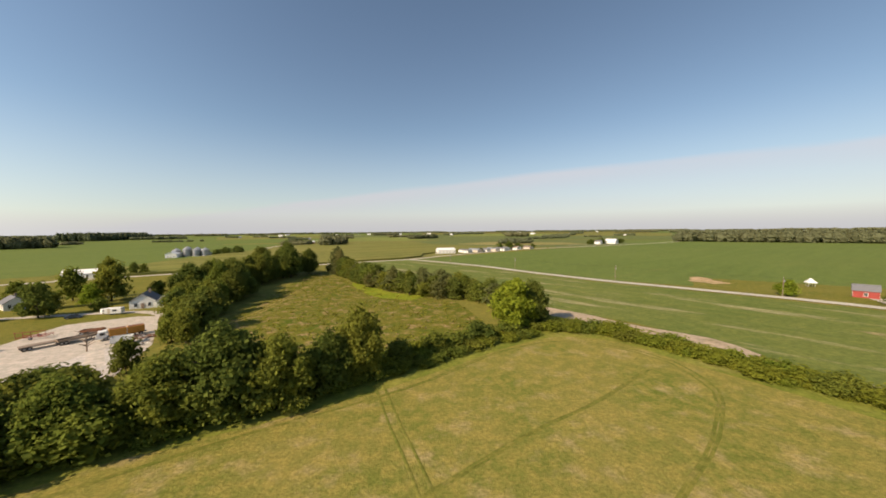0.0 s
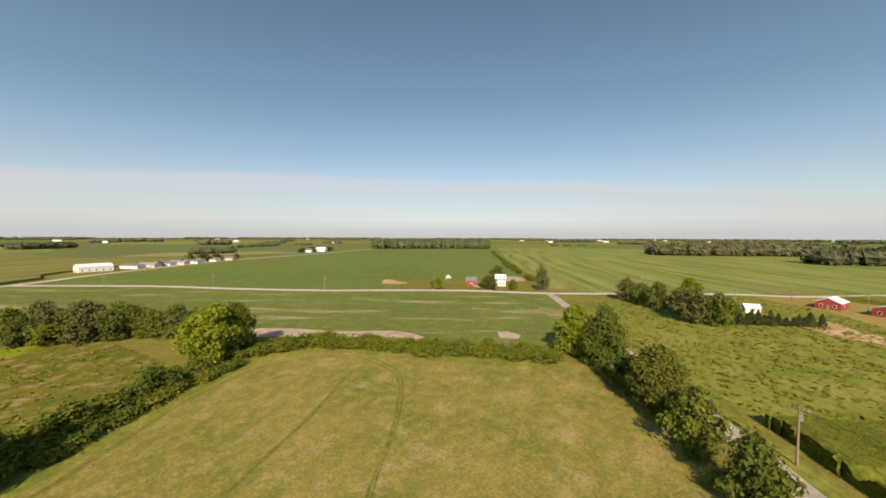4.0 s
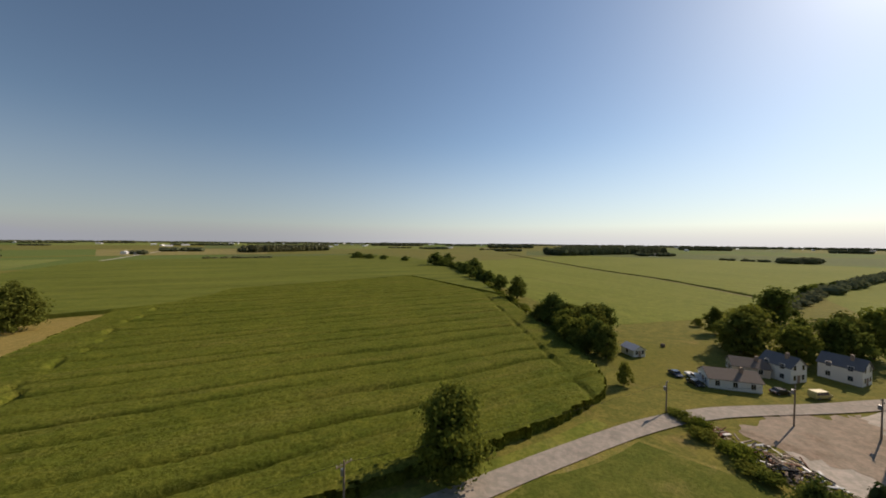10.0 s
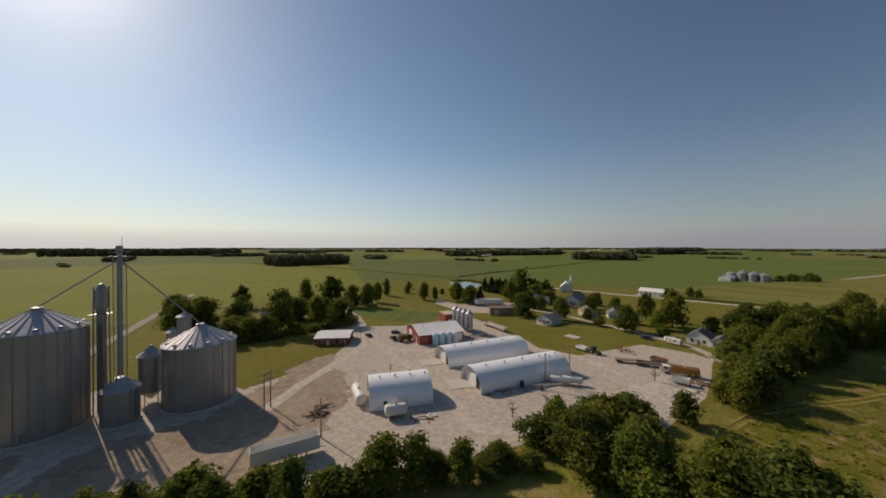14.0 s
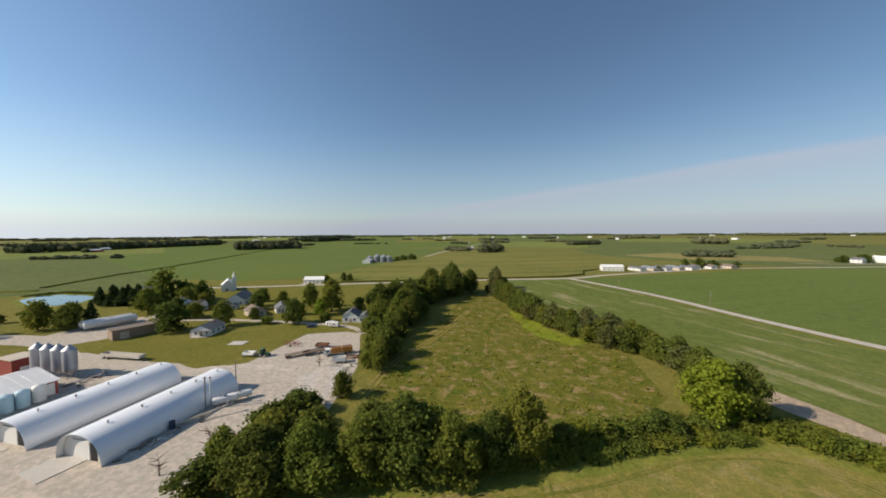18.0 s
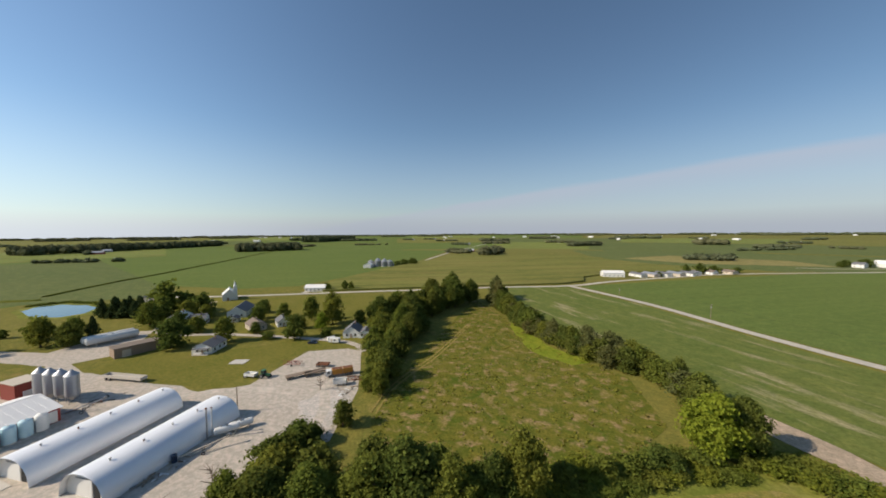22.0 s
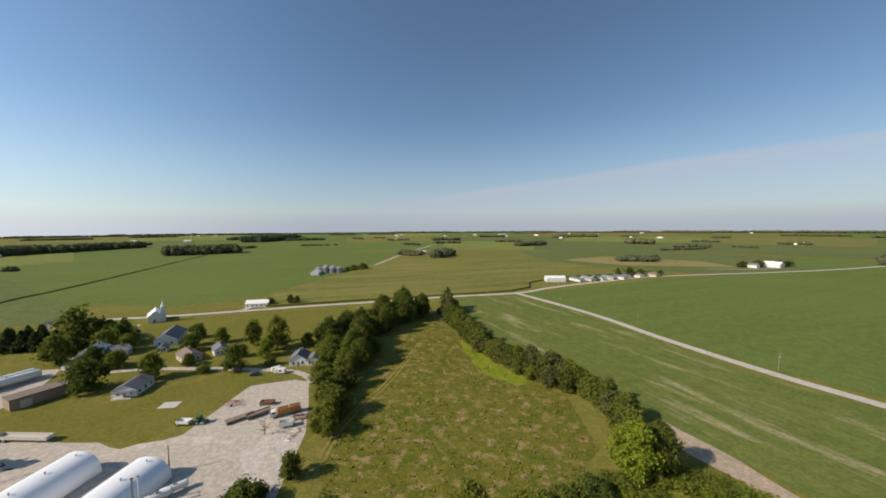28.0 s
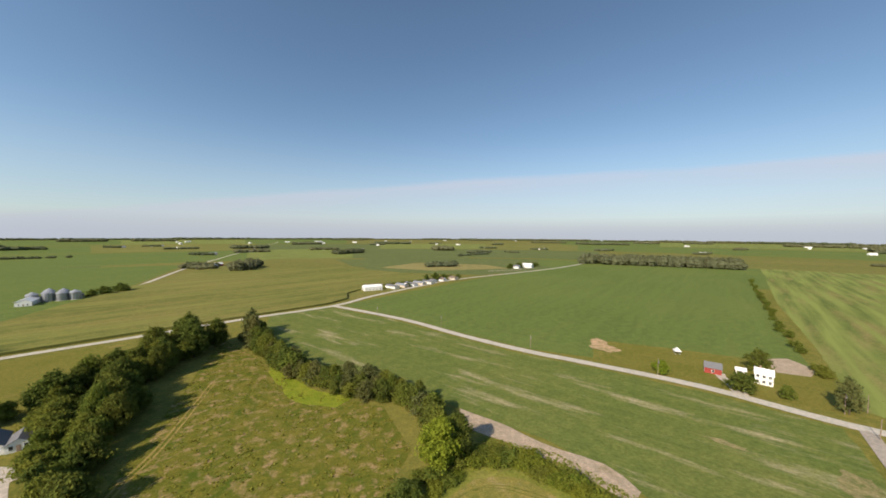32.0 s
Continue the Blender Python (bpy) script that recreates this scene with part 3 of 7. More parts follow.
FIELDS = (
    ("soybean_field", [(-26.1, 346.2), (54, 420.6), (189.1, 533.4), (461.2, 695.7), (857.3, 613.4), (426.4, 284.8), (287.5, 175.1), (229.6, 126.8), (222.3, 144.8), (193.6, 169), (157.5, 194.5), (142, 189.5), (127.7, 169.2), (98.6, 189.8), (68.4, 228), (29.9, 283.4)], 0.10, "soy", "flat dark green soybean field beyond the road", 0.8),
    ("striped_field", [(198.2, 94.4), (291.2, 163.1), (432.3, 273.1), (858.9, 576.5), (1110.7, 256.9), (749.6, -514.4), (419.8, -182.7), (349.2, -87.6), (271.9, -13.2), (205.3, 61.9)], 0.11, "row_crop", "green crop field with pale harvest stripes", 0.8),
    ("thin_soybean_field", [(-86.7, 318.9), (-38.5, 340.6), (-32, 334.9), (23.1, 274.7), (60.5, 220.3), (90.6, 181.9), (116.5, 157.1), (150.1, 120.4), (172.2, 86.4), (145.9, 62.7), (105.4, 29.1), (91.7, 40.9), (79.3, 59.4), (71.5, 81.9), (59.6, 103.9), (40.1, 123.9), (23.1, 147.2), (3.9, 159.2), (-21.2, 173.4), (-50.2, 209.8), (-70.8, 248.2)], 0.09, "soy_poor", "thin soybean field with bare sandy streaks", 0.8),
    ("ripe_field", [(-253.6, 226.7), (-232.5, 223), (-162.7, 272.2), (-98.1, 315), (-41.3, 353), (-2.8, 403.7), (59.3, 456.8), (112.3, 507.8), (65.1, 601.5), (-54.9, 743.5), (-314.9, 802), (-299.8, 491.2), (-288, 383.6), (-276.4, 303.7)], 0.08, "wheat", "yellowing crop field between two farm roads", 0.8),
    ("green_field", [(-280.6, 235.9), (-282.8, 313.1), (-289.1, 391.9), (-305.1, 501.1), (-401.3, 850.5), (-841.1, 749.9), (-956, 311.1), (-405.4, 180.3), (-317.6, 201.3)], 0.08, "soy", "wide green soybean field behind the church", 0.8),
    ("north_field", [(-34.8, 765.9), (84.5, 614.2), (197.2, 564), (412.3, 684.7), (278, 951.1), (-93.8, 982.7)], 0.12, "green_a", "green field behind the long white barn", 0.8),
    ("pale_field", [(22.3, 727.4), (122.2, 651.5), (293.4, 664.6), (274.3, 760.1), (115.1, 838.6)], 0.15, "tan", "pale stubble strip with a clump of trees", 1.5),
    ("weed_field", [(146.1, 54.9), (165.5, 49), (200.4, 54.3), (246.1, 10.6), (221.9, -24.3), (127.4, -61.3), (102.5, -32.3), (86.8, -10.7), (81.4, -0), (111.2, 25.2)], 0.07, "weeds", "lush green weed-grown field beside the road", 0.8),
    ("stubble_lot", [(221.9, -24.3), (129.2, -62.2), (179.6, -146.9), (246.3, -89.7), (266.1, -26.4), (249.8, 2.4)], 0.09, "brown", "dry mown brown lot behind the red barns", 0.8),
    ("meadow", [(30.4, 95), (45.7, 92.7), (56.4, 75.9), (68.8, 55.1), (82, 38.4), (88, 26), (46.1, -7.6), (6.8, -43), (-11, -56.6), (-32.7, -70.1), (-44.7, -61.9), (-53.8, -19.9), (-58.6, 9.3), (-59.4, 31.6), (-41.5, 45.1), (-26.2, 54.8), (-9, 66.6), (8.5, 80.8)], 0.06, "meadow", "dry yellow-green mown meadow with tyre tracks", 0.8),
    ("green_pasture", [(-46.4, -59.7), (-32.6, -68.9), (-11, -55.6), (6.7, -41.9), (25.3, -24.7), (4.3, -14.4), (-20.1, -18.8), (-37.5, -22.7), (-50.9, -26.2)], 0.072, "pasture", "greener pasture corner of the meadow beside the lane", 3.5),
    ("triangular_meadow", [(-95.6, 247.1), (-64.7, 209.5), (-32.9, 160.3), (-11.3, 147.5), (5.2, 137.5), (13, 107), (5, 92.8), (-18.4, 73.5), (-48.4, 59.3), (-62.1, 74.4), (-68.1, 93.5), (-74.8, 122.7), (-81, 160.5), (-90.9, 217.5)], 0.06, "triangle", "weedy triangular meadow with dry tan patches", 1.2),
    ("bright_weeds", [(-52.6, 192.8), (-40.9, 179.8), (-23.3, 157.5), (-6.4, 148.9), (-14.2, 140.6), (-31.1, 149.1), (-46.8, 175.8)], 0.08, "bright", "strip of bright yellow-green weeds", 2.5),
    ("house_lawn", [(127.9, 163.4), (156.6, 191.6), (193.8, 164.6), (228.4, 120.8), (189.8, 91.2), (156.2, 128.1)], 0.13, "lawn", "yellowed lawn around the white farmhouse", 0.5),
    ("village_lawn", [(-183.4, 53.7), (-187.2, 69.4), (-150, 100.6), (-142.8, 116.9), (-114.6, 123.3), (-125.2, 106.1), (-123, 67.5), (-147.3, 59.9)], 0.05, "lawn", "mown village lawn beside the gravel yard", 0.4),
    ("village_lawn", [(-199.3, 71.1), (-231.8, 103.5), (-316.3, 163.6), (-270.6, 164.4), (-239.3, 197.3), (-165.1, 249.7), (-115, 210.9), (-109, 142.6), (-142.4, 121.6), (-156.6, 102.9), (-185.7, 77.3)], 0.04, "lawn", "shaded village lawns between houses and trees", 0.6),
    ("park_lawn", [(-239.5, 35.5), (-254.7, 46.9), (-300.6, 55.4), (-401.7, 73.2), (-390.5, -10), (-244.7, -18.6)], 0.04, "lawn", "park lawn with young trees near the pond", 0.6),
    ("silo_lawn", [(-106, -37.5), (-145.5, -14), (-147.4, -29.5), (-169.2, -50.6), (-126.9, -61)], 0.07, "lawn", "bright lawn behind the grain bins", 0.6),
    ("south_lawn", [(-43.8, -96.6), (-58.2, -93.1), (-78.6, -95.4), (-100.4, -103.4), (-101.9, -132.8), (-56.1, -138.3), (-42.3, -118.9)], 0.06, "lawn", "lawn around the small houses by the road", 0.6),
    ("far_green_field", [(-25.1, -258.6), (-55, -161.4), (-111.2, -185.4), (-240.3, -282.2), (-405.8, -418.1), (-598.7, -889.8), (-264.4, -1086.7), (70.7, -605.9), (13.3, -409.3)], 0.09, "south_soy", "wide green field beyond the tree line", 0.8),
    ("far_green_field", [(-245.6, -277.8), (-171.6, -149.2), (-263.1, -93.8), (-321.3, -12.7), (-410.4, -19.5), (-739, -63.5), (-873.7, -418.4), (-579.6, -840.9)], 0.10, "south_soy", "wide green field behind the grain bins", 0.8),
    ("far_green_field", [(-415.5, -14.3), (-406.6, 78.2), (-335.4, 150), (-405.4, 175.6), (-956.5, 306.3), (-970.1, -66.2)], 0.11, "green_a", "flat green field beyond the pond", 0.8),
    ("west_field", [(-191.8, -159.8), (-405.8, -418.1), (-618.2, -889.7), (-1018, -693.4), (-1010.3, 320.4), (-405.4, 184.9), (-390.4, -20.3), (-255.3, -93.7)], 0.07, "soy", "wide green field west of the village", 0.8),
    ("vegetable_plot", [(-227.6, -10.4), (-217.6, 18.5), (-187, 3.6), (-210.9, -17.4)], 0.08, "soy", "dark green planted plot beside the drive", 0.3),
    ("vegetable_plot", [(-215.7, 21.4), (-197.1, 42), (-180.6, 21.3), (-186.1, 5.5)], 0.08, "green_a", "bright green planted plot beside the drive", 0.3),
    ("gravel_yard", [(-58.2, -73.6), (-58.6, -51.7), (-62.6, -9.8), (-65.1, 19), (-69.9, 47.8), (-66, 62.9), (-77.8, 87.5), (-84.9, 96.7), (-101.6, 117.9), (-109.2, 117.8), (-123.2, 107.1), (-115.3, 74.3), (-123.9, 63.7), (-167.9, 61.7), (-183.5, 52.9), (-200.7, 54.4), (-196.5, 71.1), (-226.9, 93.7), (-239.5, 85.7), (-228.8, 54.9), (-254.7, 45), (-238.3, 39.3), (-206.7, 48.9), (-188.5, 42.7), (-174.3, 17.3), (-176.7, -7.8), (-235.2, -18.4), (-241, -24.3), (-177.9, -24.6), (-147.5, -12), (-124, -19.4), (-108, -35.5), (-118.8, -62.8), (-106.5, -91.5), (-94.8, -90.2)], 0.03, "gravel", "pale crushed-limestone farm yard", 0.8),
    ("dirt_patch", [(-61.8, -59.9), (-66.5, -23.5), (-79.6, -9.9), (-99.5, -9.4), (-133.9, -16.7), (-131.7, -31.4), (-116, -27.4), (-106.1, -35.5), (-90.5, -36.9), (-79.9, -56.3)], 0.05, "gravel_dark", "brown rutted dirt in the yard", 4.0),
    ("dirt_patch", [(-54.4, -74.1), (-64.4, -84.5), (-87.1, -87.2), (-81.7, -69.8), (-68.2, -59.5)], 0.055, "gravel_dark", "brown dirt apron before the grain bins", 4.0),
    ("lime_spill", [(-69.8, 66.7), (-77.7, 83.7), (-85.7, 87.1), (-89.6, 73.9), (-77.7, 62.9)], 0.06, "white_gravel", "heap remains of white lime on the yard", 2.0),
    ("sand_strip", [(32.3, 119.3), (36.1, 129.6), (46, 118.7), (57.6, 101.9), (71.5, 87.9), (73.5, 75.8), (67.6, 72.3), (59.5, 90.2), (49.7, 99.7)], 0.14, "sand", "strip of bare pinkish sand at the field edge", 1.4),
    ("bare_patch", [(152.5, 175.6), (142.7, 175.8), (138.3, 185.5), (147.6, 199.3), (155.5, 203.2)], 0.15, "bare", "bare soil patch at the crop edge", 2.5),
    ("bare_patch", [(187.2, -6.9), (169, -19.1), (162, -33), (176.2, -32.4), (196.3, -22.3)], 0.13, "bare", "dry bare patch in the weed field", 2.5),
    ("bare_patch", [(94.6, 61.8), (97.5, 59.8), (96.6, 54), (92.7, 53), (89.7, 57)], 0.150, "sand", "bare sandy spot at the crop edge", 0.8),
    ("bare_patch", [(115.2, 95), (120.9, 90.8), (123.9, 84.7), (121.1, 82.7), (117.2, 89.8)], 0.151, "thin", "thin pale streak in the soybean field", 0.8),
    ("bare_patch", [(142.2, 70.6), (144.1, 65.6), (135.4, 56.9), (127.1, 52.9), (125.1, 57.8), (133.4, 66.7)], 0.152, "thin", "dry tan patch in the soybean field", 2.0),
    ("bare_patch", [(89.6, -19.6), (93.6, -24.5), (91.6, -24.5), (88.6, -19.5)], 0.155, "sand", "bare washed-out spot beside the maize", 0.4),
    ("dirt_turnout", [(209.2, 130.7), (226.1, 146.9), (239.3, 144.9), (233.4, 128.9), (220.1, 122.8)], 0.17, "sand", "bare dirt turnout behind the farmhouse", 1.0),
)
STANDING = [(-253.6, 226.7), (-232.5, 223), (-162.7, 272.2), (-98.1, 315), (-41.3, 353), (-24, 378), (-26, 412), (4, 462), (90, 522), (142, 566), (65.1, 601.5), (-54.9, 743.5), (-314.9, 802), (-299.8, 491.2), (-288, 383.6), (-276.4, 303.7)]
for name, pts, z, mat, label, ragged in FIELDS:
    sheet(name, pts, z, mat, label, "ground" if "yard" in name or "dirt" in name else "field", ragged, 1.1 if "patch" in name or "spill" in name else 6.0)

# ---- roads ----
ribbon("road", [(-330.6, 150), (-287.6, 173.7), (-241.4, 206.2), (-198.5, 237.6), (-157.9, 264.5), (-99.2, 306.5), (-33.7, 346.2), (3.2, 392.3), (69.1, 457.3), (146.2, 521.3), (441.2, 686.5), (849.1, 1003.9)], 6.2, 0.20, "road", "pale chip-sealed country road")
ribbon("road", [(-33.7, 343.4), (26, 280.5), (64.5, 225.1), (94.7, 186.9), (120.2, 161.3), (154.1, 125.2), (177.9, 87.3), (206.2, 56.3), (250.4, 7.5), (270.4, -23.6), (349.4, -97.2), (420.3, -196.4), (604.3, -432.6), (776, -647.9), (1366.3, -1344.8)], 6.0, 0.24, "road", "pale country road past the white farmhouse")
ribbon("road", [(181, 85), (150, 61), (110, 31), (73, 2.2), (59, -7.6), (45, -17.8), (18, -37.5), (-4, -53), (-20, -64.2), (-37, -75), (-55, -83), (-82, -89), (-104, -95), (-130, -102), (-195, -120), (-320, -155)], 4.6, 0.22, "asphalt", "grey weathered lane running round the meadow")
ribbon("road", [(-243.4, 209.1), (-271.6, 303.8), (-284.3, 384.7), (-295.2, 488.4), (-364.3, 778.5), (-421.9, 1100.6), (-546.6, 1818.9), (-751.6, 3079.3)], 5.5, 0.28, "road", "straight pale farm road to the horizon")
ribbon("lane", [(-99.7, 117.9), (-114.6, 124.3), (-146.8, 117.9), (-184.4, 106.2), (-210.1, 93.6), (-235.5, 101.5), (-278, 154.9)], 3.6, 0.10, "gravel", "narrow gravel village lane")
ribbon("lane", [(350.2, 670.5), (294.8, 639.3), (231, 625)], 4.0, 0.26, "gravel", "gravel farm drive")
for k, line in enumerate(([(-12.7, 62.9), (-7.3, 48.7), (-2.8, 37.6), (2, 21.7), (5, 4)], [(42.4, 68.3), (26.7, 56), (13.4, 47.6), (1.1, 38.2), (-13.7, 25.4), (-29.7, 7.6)], [(50.4, 72.2), (49.4, 59.3), (37.9, 45.2), (25, 34.3), (12, 21.7)], [(-47.7, 33.7), (-30.5, 46.3), (-12.8, 57.2), (-2.4, 64.9), (14.4, 80.1), (32, 87), (46.4, 79), (50.4, 72.2)])):
    for s in (-0.75, 0.75):
        ribbon("tyre_track", [(x + s, y + 0.4 * s) for x, y in line], 0.45, 0.075 + 0.004 * k, "tracks", "faint green tyre track pressed into the meadow", "track", 0.12)
for s in (-0.9, 0.9):
    ribbon("tyre_track", [(-64 + s, 78), (-68 + s, 92), (-69 + s, 108), (-68.5 + s, 128), (-73 + s, 175)], 0.7, 0.085, "brown", "worn tyre track along the tree row", "track", 0.15)
ribbon("ditch", [(-195, -268), (-185, -393), (-148, -559), (-64, -1147)], 3.0, 0.14, "thin", "pale worn strip beside the field ditch", "ditch", 1.0)
for line in ([(-434, 104), (-494, 174), (-550, 253), (-784, 544), (-1000, 815)], [(-415, 98), (-428, 84), (-520, 14), (-649, -83), (-874, -300)], [(-199, -270), (-189, -393), (-152, -559), (-68, -1147)]):
    bank("ditch_bank", line, 4.2, 1.3, "canopy", "dark rank weeds along a drainage ditch")
stand("standing_crop", STANDING, 1.7, "wheat", "tall yellowing crop standing between two farm roads", "crop")

for k, line in enumerate(([(-235.3, -20.3), (-197.3, -11.3), (-171.3, -7), (-144, -6.1), (-124, -14.5), (-107.1, -22), (-91.8, -27.6)], [(-171.3, -7), (-138.6, 1.8), (-113, 11.9), (-89.7, 18.9), (-73.6, 22.8), (-70.8, 43), (-75.7, 68.5), (-92.5, 87)], [(-136.6, 2.8), (-129.4, 26.6), (-128.9, 56.1), (-113.3, 71.5), (-95.5, 77.5)])):
    ribbon("wheel_track", line, 3.4, 0.062 + 0.004 * k, "gravel_pale", "pale rolled wheel track in the gravel yard", "track", 0.9)
ribbon("weedy_verge", [(-60.3, 31.6), (-44.6, 44.2), (-26.2, 54.8), (-9, 66.6), (8.5, 80.8), (28.5, 93), (45.6, 90), (56.4, 73), (68.9, 52.1), (82, 35.6)], 6.5, 0.068, "weeds", "lush green weedy verge along the meadow rim", "verge", 0.9)
ribbon("weedy_verge", [(107, 24.5), (78, 1.2), (52, -17), (20, -40.5), (-4, -57), (-28, -75)], 3.0, 0.066, "weeds", "lush green weedy verge between lane and maize", "verge", 0.6)
# pond
pond = [(-367.9, 77.5), (-382, 89.7), (-373.2, 99.2), (-352.4, 106.2), (-333.9, 105.7), (-319, 94), (-319.1, 82.6), (-339.2, 74.7)]
sheet("pond_bank", [(x * 1.0 + (x + 348) * 0.22, y + (y - 90) * 0.3) for x, y in pond], 0.10, "weeds", "grassy pond bank", "bank", 1.0)
sheet("pond", pond, 0.14, "water", "small still blue pond", "pond", 0.8)


# ---- trees ----
def crown_mesh(name, mat, seed, lobes=22, tufts=130, shape="round", size=0.10, lobe=1.0):
    """Crown of unit radius between heights 0 and 1: many leaf tufts over uneven lobes."""
    r = np.random.RandomState(seed)
    vs, fs = [], []
    for k in range(lobes):
        u = (k + 0.5) / lobes
        a = k * 2.4 + r.uniform(-0.5, 0.5)
        if shape == "cone":
            z = 0.08 + 0.86 * u
            rad, lr, lz = (1 - u) * 0.72, 0.32 * (1 - u) + 0.10, 0.085
        elif shape == "low":
            z = 0.25 + 0.45 * r.rand()
            rad, lr, lz = 0.7 * math.sqrt(r.rand()), r.uniform(0.28, 0.42), r.uniform(0.16, 0.26)
        else:
            z = 0.12 + 0.78 * u + r.uniform(-0.05, 0.05)
            belly = math.sin(math.pi * min(1, 0.2 + 0.76 * u)) ** 0.9
            rad, lr, lz = belly * r.uniform(0.2, 0.92), r.uniform(0.15, 0.36) * lobe, r.uniform(0.06, 0.14) * lobe
        c = np.array((rad * math.cos(a), rad * math.sin(a), z))
        # shaded heart of the lobe
        base = len(vs)
        for i in range(5):
            for j in range(6):
                t, p = math.pi * i / 4, 2 * math.pi * j / 6
                vs.append(c + np.array((math.sin(t) * math.cos(p) * lr, math.sin(t) * math.sin(p) * lr, math.cos(t) * lz)) * 0.55)
        for i in range(4):
            for j in range(6):
                fs.append((base + i * 6 + j, base + (i + 1) * 6 + j, base + (i + 1) * 6 + (j + 1) % 6, base + i * 6 + (j + 1) % 6))
        for _ in range(tufts):
            d = r.normal(size=3)
            d /= np.linalg.norm(d)
            if d[2] < -0.55:
                d[2] *= -1
            p = c + d * np.array((lr, lr, lz)) * (0.5 + 1.5 * r.rand() ** 1.4)
            t = np.cross(d, r.normal(size=3))
            t /= np.linalg.norm(t) + 1e-9
            b = np.cross(d + 1.1 * r.normal(size=3), t)
            b /= np.linalg.norm(b) + 1e-9
            s = size * r.uniform(0.55, 1.25)
            q = np.array((s, s, s * 0.42))
            base = len(vs)
            vs += [p - t * q, p + b * q * 0.7, p + t * q, p - b * q * 0.6 + d * q * 0.3]
            fs.append((base, base + 1, base + 2, base + 3))
    return mesh_of(name, [tuple(v) for v in vs], fs, mat)


def trunk_mesh(seed, bare=False):
    """Tapered trunk with limbs, unit height and radius."""
    r = random.Random(seed)
    bm = bmesh.new()
    lean = [(0, 0, -0.02), (0.01, 0.0, 0.3), (0.02, -0.01, 0.62)]
    tube(lean[0], lean[1], 0.055, 0.042, 8, bm)
    tube(lean[1], lean[2], 0.042, 0.02, 8, bm)
    for k in range(7 if not bare else 16):
        a, z = k * 2.4, r.uniform(0.22, 0.55 if not bare else 0.85)
        tube((0.01, 0, z), (0.6 * math.cos(a), 0.6 * math.sin(a), z + r.uniform(0.12, 0.25)), 0.022, 0.006, 5, bm)
    me = bpy.data.meshes.new("trunk")
    bm.to_mesh(me)
    bm.free()
    me.materials.append(M["bark" if not bare else "dead"])
    return me


KINDS = {
    "a": [crown_mesh("crown", "leaf_a", s, 24, 120) for s in (1, 2, 3)],
    "b": [crown_mesh("crown", "leaf_b", s, 24, 120) for s in (4, 5, 6)],
    "c": [crown_mesh("crown", "leaf_c", s, 26, 130) for s in (7, 8)],
    "d": [crown_mesh("crown", "leaf_d", s, 20, 90) for s in (9, 10)],
    "n": [crown_mesh("crown", "needle", s, 20, 90, "cone") for s in (12, 13)],
    "s": [crown_mesh("crown", "scrub", s, 12, 90, "low", 0.13) for s in (14, 15, 16)],
    "u": [crown_mesh("crown", "leaf_a", s, 12, 90, "low", 0.13) for s in (17, 18, 19)],
    "A": [crown_mesh("crown", "leaf_a", s, 84, 170, size=0.058, lobe=0.74) for s in (21, 22, 23)],
    "B": [crown_mesh("crown", "leaf_b", s, 84, 170, size=0.058, lobe=0.74) for s in (24, 25)],
    "C": [crown_mesh("crown", "leaf_c", s, 84, 170, size=0.064, lobe=0.74) for s in (26,)],
}
TRUNKS = [trunk_mesh(s) for s in (1, 2, 3)]
TREE_WORDS = {
    "a": "broad mid-green leafy tree", "b": "dense dark green leafy tree", "c": "light yellow-green leafy tree",
    "d": "thin grey-green tree", "n": "dark narrow conifer", "s": "low yellow-green bush", "u": "low mid-green bush",
    "A": "large mid-green leafy tree", "B": "large dark green leafy tree", "C": "tall light green maple tree",
}
tree_rng = random.Random(5)
far_trees = []


def plant(kind, x, y, h, r, where, group=""):
    low = kind in "su"
    if not low and math.hypot(x, y) > 262 or low and math.hypot(x, y) > 330:
        far_trees.append((kind, x, y, h, r))
        return None
    t = thing("bush" if low else "conifer" if kind == "n" else "tree", TREE_WORDS[kind] + " " + where, "bush" if low else "tree", x, y, tree_rng.uniform(0, 360), group)
    c = new("crown", tree_rng.choice(KINDS[kind]))
    c.parent, c.scale = t, (r, r, h)
    if low:
        c.location = (0, 0, -0.14 * h)
    k = new("trunk", tree_rng.choice(TRUNKS))
    k.parent, k.scale = t, (min(r, 0.55 * h) * (0.7 if low else 1), min(r, 0.55 * h) * (0.7 if low else 1), h * (0.8 if low else 1))
    return t


def grove(rows, where, kinds="ab", group=""):
    for i, (x, y, h, r) in enumerate(rows):
        plant(kinds[i % len(kinds)], x, y, h, r, where, group)


def hedge(line, gap, wide, h, r, kinds, where, group="", seed=1, vary=(0.7, 1.25)):
    """Trees or bushes scattered along a strip."""
    g = random.Random(seed)
    pts = [Vector(p) for p in line]
    for a, b in zip(pts, pts[1:]):
        k = max(1, round((b - a).length / gap))
        n = Vector((-(b - a).y, (b - a).x)).normalized()
        for s in range(k):
            q = a.lerp(b, (s + g.uniform(0.1, 0.9)) / k) + n * g.uniform(-wide, wide)
            f = g.uniform(*vary)
            plant(g.choice(kinds), q.x, q.y, h * f, r * g.uniform(0.75, 1.25), where, group)


